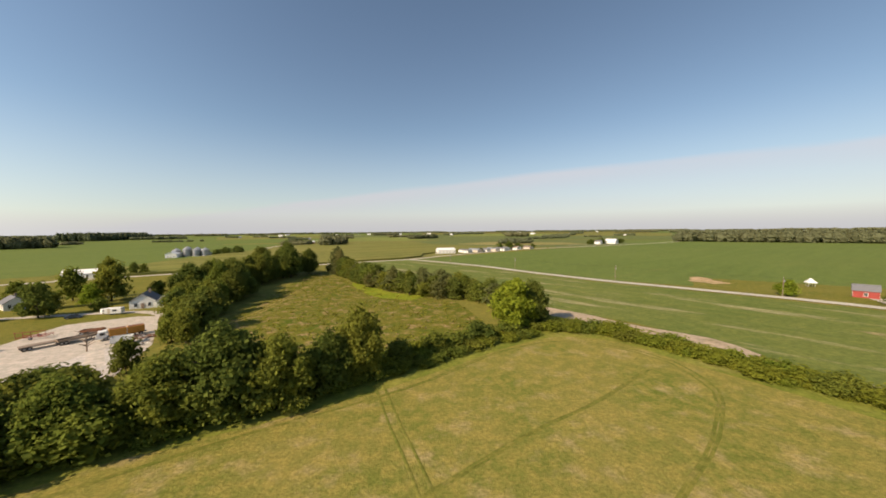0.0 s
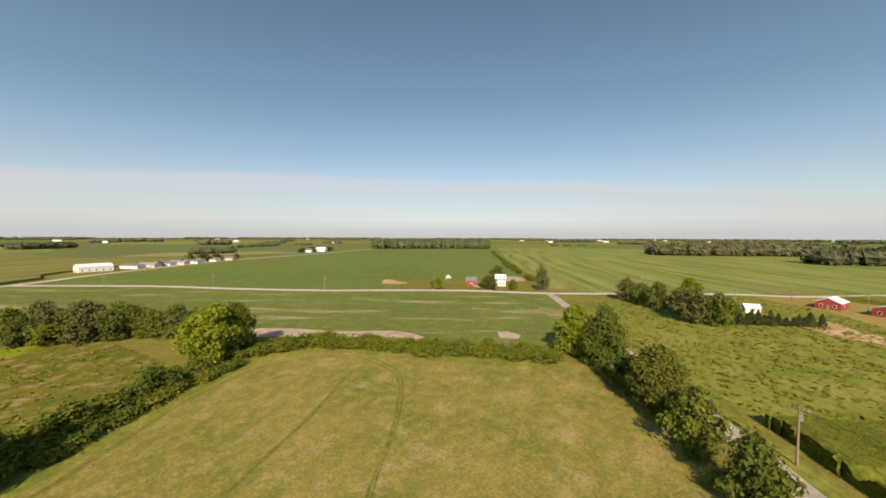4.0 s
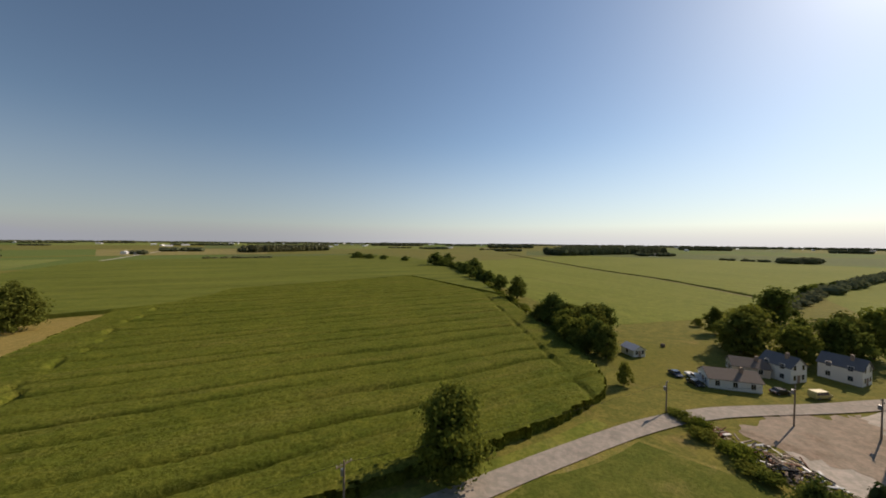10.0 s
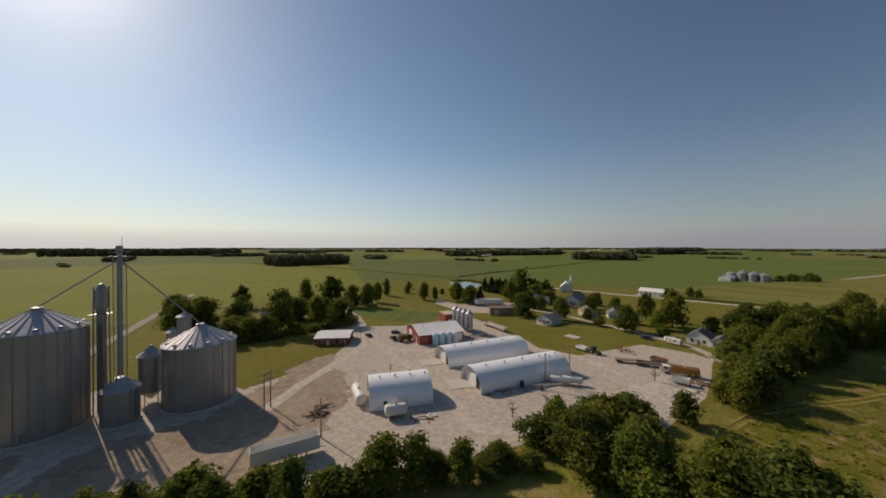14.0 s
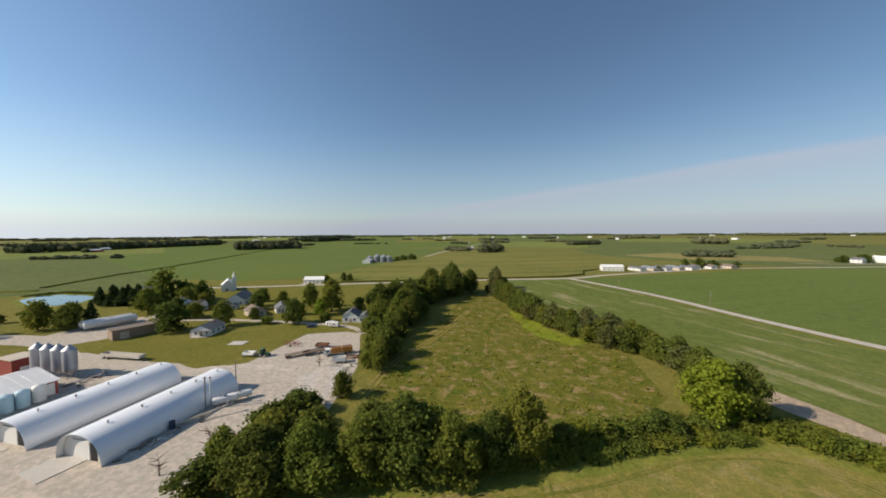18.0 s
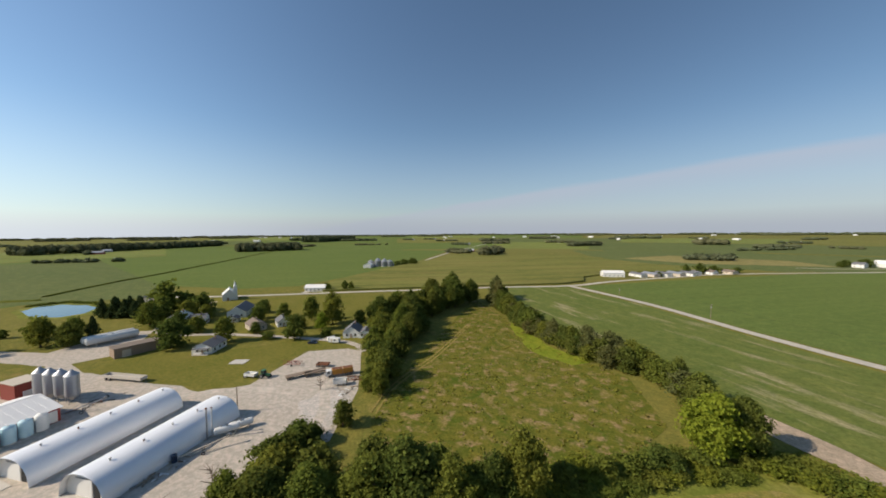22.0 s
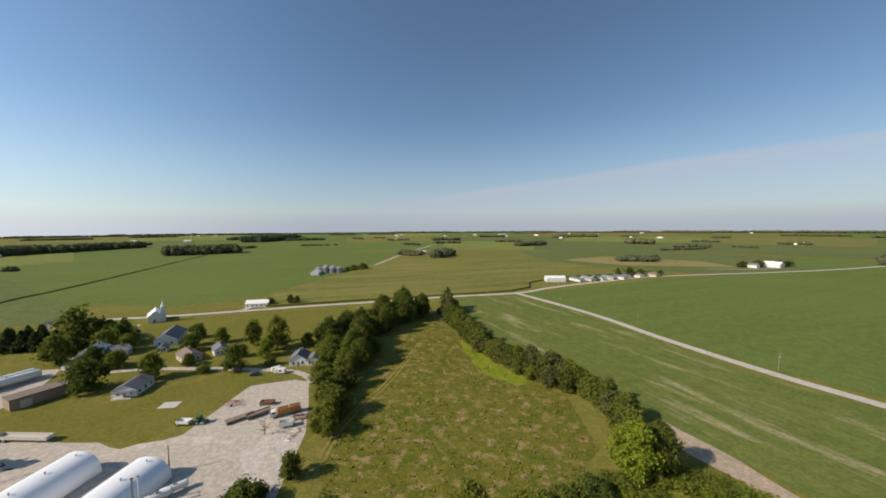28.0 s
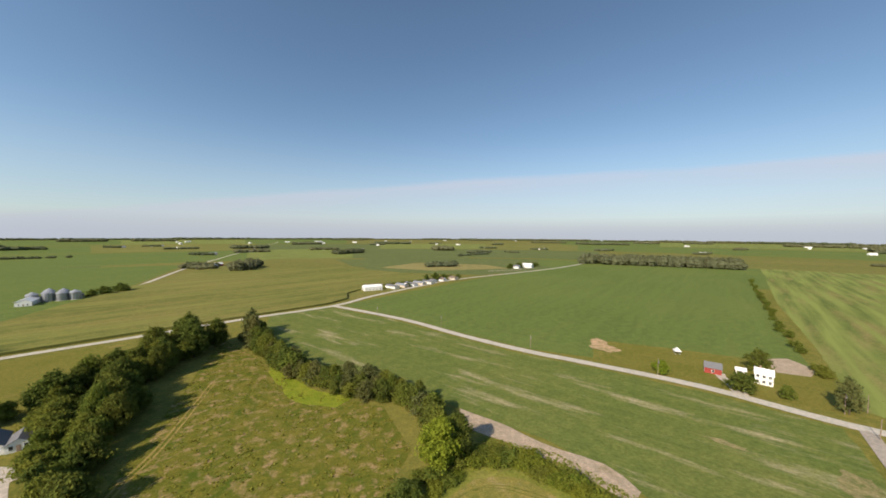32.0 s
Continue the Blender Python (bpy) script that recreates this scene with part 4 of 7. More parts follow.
grove([(-59.3, 38.3, 10.5, 6.6), (-51.5, 43.2, 10.2, 5.6), (-42.4, 48.9, 11.0, 6.0), (-35.3, 52.5, 14.4, 7.4), (-27.2, 54.4, 12.2, 5.6), (-21.2, 60.2, 11.0, 4.7), (-16.5, 64.8, 14.2, 5.0)], "in the row before the meadow", "BAABABA", "trees before the meadow")
grove([(-10, 71, 6.0, 3.6), (-2.4, 77.9, 5.6, 3.6), (8.8, 86.7, 5.6, 3.8), (-34.1, 60.8, 9, 5), (-46.4, 55.5, 10, 5.5), (-56.3, 49.8, 9, 5.5), (-64.1, 44, 8, 5.5), (-69.9, 49.7, 7, 5)], "in the row before the meadow", "babab", "trees before the meadow")
grove([(20.9, 97.8, 15.0, 6.8)], "standing at the meadow corner", "C")
grove([(27.7, 101.8, 14.0, 5.0), (22.7, 111.2, 11, 5)], "behind the light maple", "Ba")
hedge([(-60.3, 34.5), (-26.1, 56.7), (8.6, 82.8), (28.6, 95.9)], 3.4, 1.2, 2.6, 2.4, "us", "under the tree row", "bushes along the meadow", 2)
hedge([(-58, 38), (-44, 47), (-30, 57), (-20, 66)], 4.2, 3.0, 6.5, 4.2, "abu", "filling the row before the meadow", "trees before the meadow", 48)
hedge([(-18, 66), (-6, 77), (8, 86), (18, 95)], 3.4, 2.0, 4.0, 3.0, "us", "filling the row before the meadow", "trees before the meadow", 50)
hedge([(30.5, 99.9), (46.7, 94.7), (57.4, 77.8), (69.8, 56), (85.9, 37.2)], 1.7, 3.4, 3.4, 3.0, "sssu", "in the hedge by the sand strip", "hedge bushes", 3)
hedge([(40, 96.9), (51.5, 86.5), (63.6, 64.6), (82, 39.4)], 3.0, 1.0, 1.6, 2.2, "s", "along the meadow rim", "hedge bushes", 33)
hedge([(-72, 86), (-79, 101), (-85, 115), (-90, 130)], 3.4, 4.2, 9.8, 4.4, "aabB", "in the western tree row", "western tree row", 4)
hedge([(-91, 132), (-96, 150), (-104, 170), (-108, 195), (-104, 226)], 3.8, 5.0, 13.8, 5.4, "BabA", "in the western tree row", "western tree row", 43)
hedge([(-90, 112), (-98, 128), (-108, 146), (-122, 162), (-126, 184)], 3.8, 4.0, 7.5, 4.2, "aab", "beside the western tree row", "western tree row", 44)
hedge([(-132.5, 162.1), (-124.7, 176.1), (-117.6, 195.7), (-111, 212.9)], 4.0, 4.5, 12.0, 5.8, "abB", "heading the western tree row", "western tree row", 45)
grove([(-99.5, 216.6, 21, 8.5), (-107.6, 228.9, 22, 9), (-94.7, 233.8, 17.5, 7), (-113, 208, 20.5, 8), (-103.6, 196.6, 17, 7), (-121.5, 194.5, 12, 6), (-130.4, 183.9, 9, 5), (-115.9, 238.9, 17, 7)], "heading the western tree row", "B")
hedge([(-76.7, 253.3), (-64.5, 226), (-52.2, 207), (-37, 181.9), (-19.4, 159.9), (-0.3, 153.7), (16.9, 137.1), (26.6, 113.8)], 3.6, 3.6, 9.6, 4.6, "abdab", "in the eastern tree row", "eastern tree row", 5)
hedge([(-82.4, 247.4), (-59.4, 209.4), (-35, 174), (-14, 155), (8.2, 142)], 4.6, 3.0, 8.0, 4.2, "abd", "in the eastern tree row", "eastern tree row", 55)
hedge([(-86, 264.3), (-74.7, 247.9)], 4.4, 4.6, 14.0, 5.4, "bad", "where the two tree rows meet", "eastern tree row", 6)
hedge([(-61, 214.3), (-35, 174), (-10.1, 156.3), (12.6, 137.5)], 4.0, 2.0, 2.6, 2.6, "us", "under the eastern tree row", "bushes under the tree rows", 7)
hedge([(-46.9, -53.7), (-54.7, -28.1), (-58.6, -0.3), (-61.3, 20.9), (-64.1, 38.3)], 4.4, 3.6, 7.0, 3.7, "abbBa", "beside the gravel yard", "trees beside the yard", 8, (0.4, 1.4))
hedge([(-45.2, -81.8), (-48.1, -63.7), (-50.8, -51.7)], 3.0, 1.6, 2.4, 2.2, "us", "beside the timber pile", "bushes beside the yard", 9)
hedge([(-66.1, 42.1), (-71.8, 59.1), (-64, 68.6)], 5.0, 3.0, 6.0, 4.2, "ab", "at the yard corner", "trees beside the yard", 10)
hedge([(-388.2, 85.2), (-381.8, 103.9), (-354.3, 111.8), (-327.1, 110), (-314.3, 98.4)], 2.6, 1.0, 1.7, 2.2, "u", "on the pond bank", "pond bank bushes", 49)
grove([(-289.8, 99.9, 12.5, 4.5), (-279, 100.7, 12, 4.2), (-273.6, 103.5, 11, 4), (-284.9, 111, 12, 4.4), (-295.1, 102.9, 11, 4.2), (-269, 110.2, 10.5, 4)], "in the dense clump near the pond", "n", "pond conifers")
grove([(-261.4, 60.4, 11.5, 5.2), (-292.6, 94.4, 12.1, 4.1), (-284.4, 97.9, 13.4, 4.5), (-281.6, 104.4, 11.3, 4.0), (-286.9, 106.4, 12.5, 4.2), (-276.2, 108.2, 11.8, 4.0)], "near the pond", "annnnn")
grove([(-231.5, 62.6, 11.7, 5.4), (-241.6, 74.1, 10.9, 3.4), (-237.9, 96.5, 14.5, 7.4), (-266.3, 117.7, 22.0, 10.0), (-248.9, 123.9, 12.0, 5.4), (-237.4, 125.1, 15.5, 7.4), (-256.6, 110.5, 14, 6)], "in the village", "bnaabba")
grove([(-185.2, 82.5, 13.7, 7.4), (-171, 99.1, 12.1, 4.9), (-208.5, 146.7, 8.8, 4.9), (-143.8, 116.9, 12.0, 5.0), (-164.4, 146.7, 14.4, 5.0), (-146, 145.5, 18.8, 7.4), (-143.9, 134.9, 9.4, 3.8), (-108, 138.8, 8.8, 5.6)], "beside the village houses", "babbaaca")
grove([(-200.2, 101.7, 9, 4.5), (-209.5, 97.6, 11, 5), (-190.3, 129.2, 9, 4.5), (-196.6, 136.5, 8, 4), (-232.5, 113.1, 12, 5.5), (-245.3, 105.1, 11, 5), (-256.7, 125.5, 13, 6), (-155.5, 131.4, 7, 3.6), (-185.8, 144.6, 9, 4.5), (-261.4, 130.8, 12, 5.5), (-170.4, 114.3, 6, 3.2), (-223.3, 118.8, 10, 4.6)], "among the village houses", "abba", "village trees")
grove([(-155.6, 110.5, 5, 3), (-132, 127, 5, 3.2), (-114.7, 144.4, 7, 4.5), (-101.5, 143, 7, 4.5), (-118.6, 150.2, 8, 5), (-134.3, 156.1, 7, 4)], "beside the white cottage", "ua", "village trees")
grove([(-233.6, 228.9, 7.1, 3.4), (-220.5, 237, 9.4, 3.4), (-215.8, 240, 8.0, 2.8), (-242.4, 234.7, 6.0, 2.8)], "beside the white hall", "ab")
grove([(-102.5, -141, 14.3, 8.1), (-142.6, -182.6, 16.5, 8.3), (-115, -136, 12.0, 4.6), (-121.9, -129.1, 14.6, 6.5), (-132.4, -130.4, 16.0, 5.8), (-99.8, -156.7, 10.7, 3.6), (-100.6, -169.1, 3.7, 2.7), (-237.3, -281, 8.8, 5.0), (-92.2, -133.9, 9, 5)], "behind the small houses", "ab")
grove([(11.1, -411.5, 19, 11), (-5.4, -318.8, 11.5, 8.2), (-14.1, -275.3, 12.2, 6.4), (-23.9, -229.3, 14.5, 7.2), (-18.8, -212.4, 5.3, 2.8), (-34.8, -164.6, 13.0, 6.8), (-38, -157.1, 10.3, 6.4), (-44.5, -140.3, 13.6, 6.9), (-52.6, -149.7, 11.6, 4.9), (-30, -171.1, 7.0, 4.8)], "in the row along the maize", "b", "trees along the maize")
hedge([(-34.1, -117.5), (-36, -152.6), (-25.2, -186.2), (-12.5, -248.7), (3.3, -350.5)], 6.0, 3.0, 2.8, 3.0, "su", "along the maize field", "trees along the maize", 12)
hedge([(-1.6, -324.8), (24.3, -431.1), (71.5, -533.6)], 16, 8, 12.0, 8.0, "b", "in the far tree row", "far tree row", 13)
grove([(74.7, -518, 22, 14), (59.3, -544.1, 20, 9), (272.6, -693.8, 15, 18), (202, -649.3, 11, 10), (149.4, -616.1, 11, 9), (237.4, -667, 12, 12)], "in the far tree row", "b")
grove([(-174.8, -88.9, 16.3, 7.2), (-179.4, -80.9, 15.7, 6.3), (-243.8, -88.6, 14.3, 5.3), (-160.3, -54.9, 9.7, 5.6), (-173.8, -45.4, 20.0, 7.3), (-194.1, -44.3, 12.9, 5.7), (-184.3, -31.3, 14.8, 5.9), (-182.9, -19.7, 13.5, 6.4), (-259.9, -34.5, 19.0, 9.0), (-256.1, -51.2, 17.0, 5.7), (-155.8, -61, 9.9, 4.9), (-160.5, -48.9, 9.9, 4.9)], "behind the grain bins", "abb", "trees behind the bins")
grove([(-206.6, -75.1, 13, 5), (-201.8, -43.5, 11, 7), (-198.7, -93.1, 13, 8), (-220.4, -115.2, 12, 8), (-162, -155.3, 13, 6.5), (-170.9, -142.4, 12, 5), (-115.7, -123.8, 14, 7), (-102.1, -121.7, 12, 6), (-91.4, -129.2, 14, 8), (-190.2, -70.9, 12, 6), (-168.3, -62.8, 9, 6), (-207.6, -30.8, 10, 6), (-196.1, -22.6, 9, 5)], "behind the grain bins", "bab", "trees behind the bins")
hedge([(-194.1, -105), (-173.4, -78.9), (-158.1, -56.9), (-169.5, -36.6), (-185.7, -15), (-211.1, -23.2)], 4.0, 4.0, 3.8, 3.6, "us", "behind the grain bins", "bushes behind the bins", 46)
hedge([(-40.1, -161.4), (-34.5, -142.2), (-42.4, -115.9)], 3.4, 5.0, 9.0, 5.0, "ba", "at the maize corner", "trees along the maize", 47)
grove([(-232.4, -17.3, 14.4, 5.4), (-234.1, -7.7, 15.1, 5.4), (-248.2, -1.2, 14.3, 4.0), (-280.6, 6.3, 15.0, 3.3), (-322.3, 28, 6.9, 3.3), (-254, 33.4, 13.4, 4.1), (-254.8, 42.1, 9.7, 2.8), (-244.5, 56.7, 13.9, 6.0), (-245.5, 68.3, 11.1, 5.4), (-291.8, 24, 7, 3), (-308.5, 42.1, 7, 3), (-274.3, 35.4, 5, 2.4), (-281.8, 52.8, 5, 2.4)], "in the park by the pond", "baa", "park trees")
grove([(184.1, -111.5, 19.0, 9.8)], "standing alone at the stubble lot", "B")
grove([(189.1, 46.9, 11.0, 5.1), (183, 38.7, 10.4, 5.2), (175.8, 30.4, 12.1, 4.9), (156.1, 15.6, 13.0, 6.6), (156.9, 8, 12.0, 5.5), (170.8, 6, 8.4, 4.2), (169.4, 20.9, 10, 5), (180.4, 23.1, 9, 5)], "in the clump by the white shed", "dabdab", "roadside clump")
grove([(231.7, 25.5, 9.5, 5.2)], "behind the roadside clump", "c")
grove([(90.8, 34.2, 13.8, 5.6)], "beside the lane", "C")
grove([(86, 25.1, 15.5, 5.0), (70.9, 11, 12.6, 5.2), (61.9, 4.9, 9.4, 3.6), (52.2, -1.9, 9.2, 3.2), (42.2, -14.1, 5.0, 2.4), (78.6, 17.9, 7, 4)], "in the row beside the lane", "BBabab", "trees beside the lane")
hedge([(89.8, 33.3), (75, 13.4), (55.3, -0), (39.3, -11.1)], 4.0, 1.2, 2.6, 2.2, "us", "beside the lane", "bushes beside the lane", 14)
grove([(-41.5, -44.5, 10.5, 3.8), (-44.5, -41.5, 12.0, 3.8), (-47, -38, 12.5, 4.0), (-49.5, -34.5, 11.0, 3.8), (-52, -31, 10.0, 3.6), (-46, -46.5, 8.0, 3.4), (-51, -39, 9.0, 3.6)], "in the dark clump beside the yard", "Bnb", "dark clump beside the yard")
grove([(-55.5, -26, 8.8, 4.4)], "at the end of the dark clump", "a")
grove([(1.5, -53.5, 15.0, 6.4)], "standing between meadow and lane", "A")
grove([(-40.1, -95.4, 6.1, 2.2)], "beside the maize corner", "a")
grove([(147.4, 142, 6.9, 3.8), (168.1, 118.3, 8.1, 6.6), (179.1, 107.9, 6.0, 3.2), (200.7, 133.7, 11.5, 5.2)], "beside the white farmhouse", "cbab")
grove([(189, 93.2, 14.0, 4.3)], "at the road corner", "d")
hedge([(209.1, 110.7), (277.8, 167.1), (426.4, 282.8), (613.4, 424.5)], 22, 2.5, 4.5, 3.2, "uua", "along the field ditch", "ditch trees", 15)
hedge([(159.5, 11), (181.6, -19.6)], 2.2, 0.3, 4.6, 1.7, "n", "in the clipped cedar hedge", "cedar hedge", 16)
hedge([(-303.5, -335.8), (-250.4, -292.5)], 10, 3, 6, 4, "ab", "along the far ditch", "ditch trees", 17)


def woods(name, a, b, deep, h, gap=8.0, seed=1, tufts=0):
    """Far woodland, seen as one uneven mass of crowns, its colour paled for haze."""
    g = np.random.RandomState(seed)
    a, b = np.array(a, float), np.array(b, float)
    n = min(420, max(4, int(np.linalg.norm(b - a) * max(deep, gap) / gap ** 2)))
    side = np.array((-(b - a)[1], (b - a)[0])) / np.linalg.norm(b - a)
    p = a + (b - a) * g.rand(n, 1) + side * g.uniform(-0.5, 0.5, (n, 1)) * deep
    r, top = gap * g.uniform(0.7, 1.3, n), h * g.uniform(0.7, 1.08, n)
    t, q = np.meshgrid(np.pi * np.arange(5) / 4, 2 * np.pi * np.arange(7) / 7, indexing="ij")
    t, q = t.ravel(), q.ravel()
    f = g.uniform(0.75, 1.15, (n, 35))
    core = np.stack([p[:, :1] + np.sin(t) * np.cos(q + t) * r[:, None] * f, p[:, 1:] + np.sin(t) * np.sin(q + t) * r[:, None] * f,
                     np.maximum(0, top[:, None] * 0.5 * (1 + np.cos(t) * f * 0.92))], -1).reshape(-1, 3)
    one = np.array([(i * 7 + k, (i + 1) * 7 + k, (i + 1) * 7 + (k + 1) % 7, i * 7 + (k + 1) % 7) for i in range(4) for k in range(7)])
    vs, fs = [core], [(one[None] + 35 * np.arange(n)[:, None, None]).reshape(-1, 4)]
    if tufts:
        d = g.normal(size=(n, tufts, 3))
        d /= np.linalg.norm(d, axis=2, keepdims=True)
        c = np.stack([p[:, :1] + d[..., 0] * r[:, None] * g.uniform(0.8, 1.2, (n, tufts)), p[:, 1:] + d[..., 1] * r[:, None] * g.uniform(0.8, 1.2, (n, tufts)),
                      np.maximum(0.4, top[:, None] * (0.5 + 0.52 * d[..., 2]))], -1).reshape(-1, 3)
        u, w = g.normal(size=c.shape) * gap * 0.13, g.normal(size=c.shape) * gap * 0.13
        vs.append(np.stack([c - u, c - w, c + u, c + w], 1).reshape(-1, 3))
        fs.append(35 * n + np.arange(4 * len(c)).reshape(-1, 4))
    tagged(new(name, mesh_of(name, np.concatenate(vs).tolist(), np.concatenate(fs).tolist(), "woods")), "distant green woodland, paled for haze, on flat farmland", "woods", kind="stuff")


WOODS = (((630, -55.9), (767.9, -415), 50, 22), ((882, 13.9), (931, -92), 40, 18), ((717.5, -920), (632.4, -1247.4), 60, 22), ((-205.8, -1067.6), (-583.6, -1406.4), 90, 24), ((-263.5, -1164), (-661.6, -1416.2), 90, 26),
         ((-752.3, -220.1), (-846, -87.4), 80, 22), ((-1567.2, -1261.6), (-1647.6, -617.4), 120, 30), ((-1344, 280.7), (-1493.3, 853.4), 80, 24), ((-961.5, 600.4), (-868, 742.8), 80, 24), ((-1446.4, 1306.6), (-1599.4, 1770.9), 100, 34),
         ((544.6, 780.9), (800, 574.7), 60, 24), ((-239.1, 691.9), (-240.7, 783.3), 26, 20), ((-115.5, 1235.8), (-29.7, 1331), 30, 16), ((125.7, 730), (198.9, 744.5), 22, 11), ((735.6, 143.4), (892.3, -82.7), 50, 24))
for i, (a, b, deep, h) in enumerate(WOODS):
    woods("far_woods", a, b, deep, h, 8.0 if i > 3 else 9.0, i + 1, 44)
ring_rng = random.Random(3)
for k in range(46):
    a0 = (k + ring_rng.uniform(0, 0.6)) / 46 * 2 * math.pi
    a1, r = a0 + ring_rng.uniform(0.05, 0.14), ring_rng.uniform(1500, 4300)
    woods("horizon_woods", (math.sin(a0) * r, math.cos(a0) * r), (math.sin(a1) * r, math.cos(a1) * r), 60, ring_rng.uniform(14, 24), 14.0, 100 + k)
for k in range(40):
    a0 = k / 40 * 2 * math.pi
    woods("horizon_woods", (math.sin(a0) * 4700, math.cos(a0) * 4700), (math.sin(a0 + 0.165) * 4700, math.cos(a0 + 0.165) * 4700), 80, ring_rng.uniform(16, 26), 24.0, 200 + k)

for x, y, h, r in ((-74.6, 39.2, 6.5, 3.4), (-89.6, 82.3, 6.0, 3.2), (-77.4, 31.6, 4.5, 2.6)):
    t = thing("bare_tree", "leafless grey brushy tree at the yard edge", "tree", x, y, 40)
    k = new("bare_crown", trunk_mesh(int(h * 10), True))
    k.parent, k.scale = t, (r, r, h)

# ---- maize ----
CORN = [(79, -3), (60, -16.5), (41, -31), (18, -45.5), (-3.5, -60), (-20, -73.5), (-32.5, -86), (-36, -97), (-35.5, -116), (-29, -150), (-13, -230), (76.8, -344.6), (180.6, -221.6), (174, -168), (177, -140), (128, -62), (104, -33), (86, -11)]
U, V = np.array((0.83, 0.5577)), np.array((0.5577, -0.83))
uu, vv = np.meshgrid(np.arange(-250, 170, 0.85), np.arange(10, 330, 0.38))
cx, cy = uu * U[0] + vv * V[0], uu * U[1] + vv * V[1]
rag = np.random.RandomState(9)
ins = inside(CORN, cx + rag.uniform(-0.55, 0.55, uu.shape), cy + rag.uniform(-0.55, 0.55, uu.shape))
crs = np.random.RandomState(8)
PASS = 9.2
swath = vv + 1.6 * np.sin(vv * 0.21) + 1.2 * np.sin(uu * 0.025 + vv * 0.04) + 0.5 * np.sin(uu * 0.11)
pass_line = np.exp(-((swath % PASS - PASS / 2) / 0.85) ** 2)
broken = np.clip(0.75 + 0.6 * np.sin(uu * 0.05 + np.floor(swath / PASS) * 2.1), 0.12, 1)
# headlands: outer rows follow the field's edge and close the passes
def off(p, q):
    d = np.array(q, float) - np.array(p, float)
    return ((cx - p[0]) * d[1] - (cy - p[1]) * d[0]) / np.hypot(*d)


head_ne = off((86, -11), (177, -140)) + 1.5 * np.sin(vv * 0.16 + np.floor(swath / PASS) * 1.7)
head_lane = off((-32.5, -86), (79, -3))
head_sw = off((-13, -230), (-36, -97))
rim_row = np.exp(-((head_ne - 15) / 0.9) ** 2) * (0.45 + 0.4 * np.sin(vv * 0.3)) + 0.6 * np.exp(-((head_lane - 9) / 0.8) ** 2) * (np.sin(uu * 0.07) > -0.2) + 0.5 * np.exp(-((head_sw - 10) / 0.8) ** 2)
pass_line = np.where((head_ne < 14) | (head_lane < 8) | (head_sw < 9), 0, pass_line) + np.clip(rim_row, 0, 0.8)
soft = np.sin(uu * 0.11 + 2.0 * np.sin(vv * 0.05)) * np.sin(vv * 0.19 + 1.5 * np.sin(uu * 0.06)) + 0.6 * np.sin(uu * 0.37 + vv * 0.11)
cz = 2.25 + 0.12 * soft + crs.uniform(-0.17, 0.17, uu.shape) + 0.12 * np.cos(vv * 2 * math.pi / 0.76) - 1.9 * pass_line * broken
cx = cx + crs.uniform(-0.05, 0.05, uu.shape)
cy = cy + crs.uniform(-0.05, 0.05, uu.shape)
quad = ins[:-1, :-1] & ins[1:, :-1] & ins[:-1, 1:] & ins[1:, 1:]
ny, nx = uu.shape
idx = np.arange(ny * nx).reshape(ny, nx)
faces = np.stack([idx[:-1, :-1], idx[:-1, 1:], idx[1:, 1:], idx[1:, :-1]], -1)[quad]
used = np.unique(faces)
remap = np.full(ny * nx, -1)
remap[used] = np.arange(len(used))
verts = np.stack([cx, cy, cz], -1).reshape(-1, 3)[used]
faces = remap[faces]
# outer stalks hang down to the soil
count = {}
for f in faces.tolist():
    for e in zip(f, f[1:] + f[:1]):
        count[tuple(sorted(e))] = count.get(tuple(sorted(e)), 0) + 1
rim = [e for e, k in count.items() if k == 1]
low = {}
vlist = verts.tolist()
for e in rim:
    for v in e:
        if v not in low:
            low[v] = len(vlist)
            x, y, z = vlist[v]
            vlist.append((x + crs.uniform(-0.12, 0.12), y + crs.uniform(-0.12, 0.12), 0.0))
flist = faces.tolist() + [(a, b, low[b], low[a]) for a, b in rim]
tagged(new("maize_field", mesh_of("maize_field", vlist, flist, "canopy", True)), "tall dense green maize field with darker pass lines", "maize field", kind="stuff")
FAR_MAIZE = [(168.3, -176), (180.9, -223.7), (76.9, -349.7), (-10.5, -244.6), (48.1, -547.5), (70.7, -605.9), (304.8, -887), (622.1, -450.3), (416.6, -202.3), (337, -95.1), (265.3, -32.1), (242, -85.9), (184.4, -146)]
stand("far_maize", FAR_MAIZE, 2.1, "corn_far", "distant striped maize field", "maize field")
# leaf blades standing proud of the canopy on the near side
bl_v, bl_f = [], []
pick = np.argwhere(ins & (vv < 95) & (crs.rand(*uu.shape) < 0.22))
for i, j in pick:
    x, y, z = cx[i, j], cy[i, j], cz[i, j]
    a = crs.uniform(0, 6.28)
    d, w, L = np.array((math.cos(a), math.sin(a))), 0.07, crs.uniform(0.3, 0.55)
    b = len(bl_v)
    bl_v += [(x - d[1] * w, y + d[0] * w, z - 0.2), (x + d[1] * w, y - d[0] * w, z - 0.2), (x + d[0] * L, y + d[1] * L, z + crs.uniform(0.0, 0.22))]
    bl_f.append((b, b + 1, b + 2))
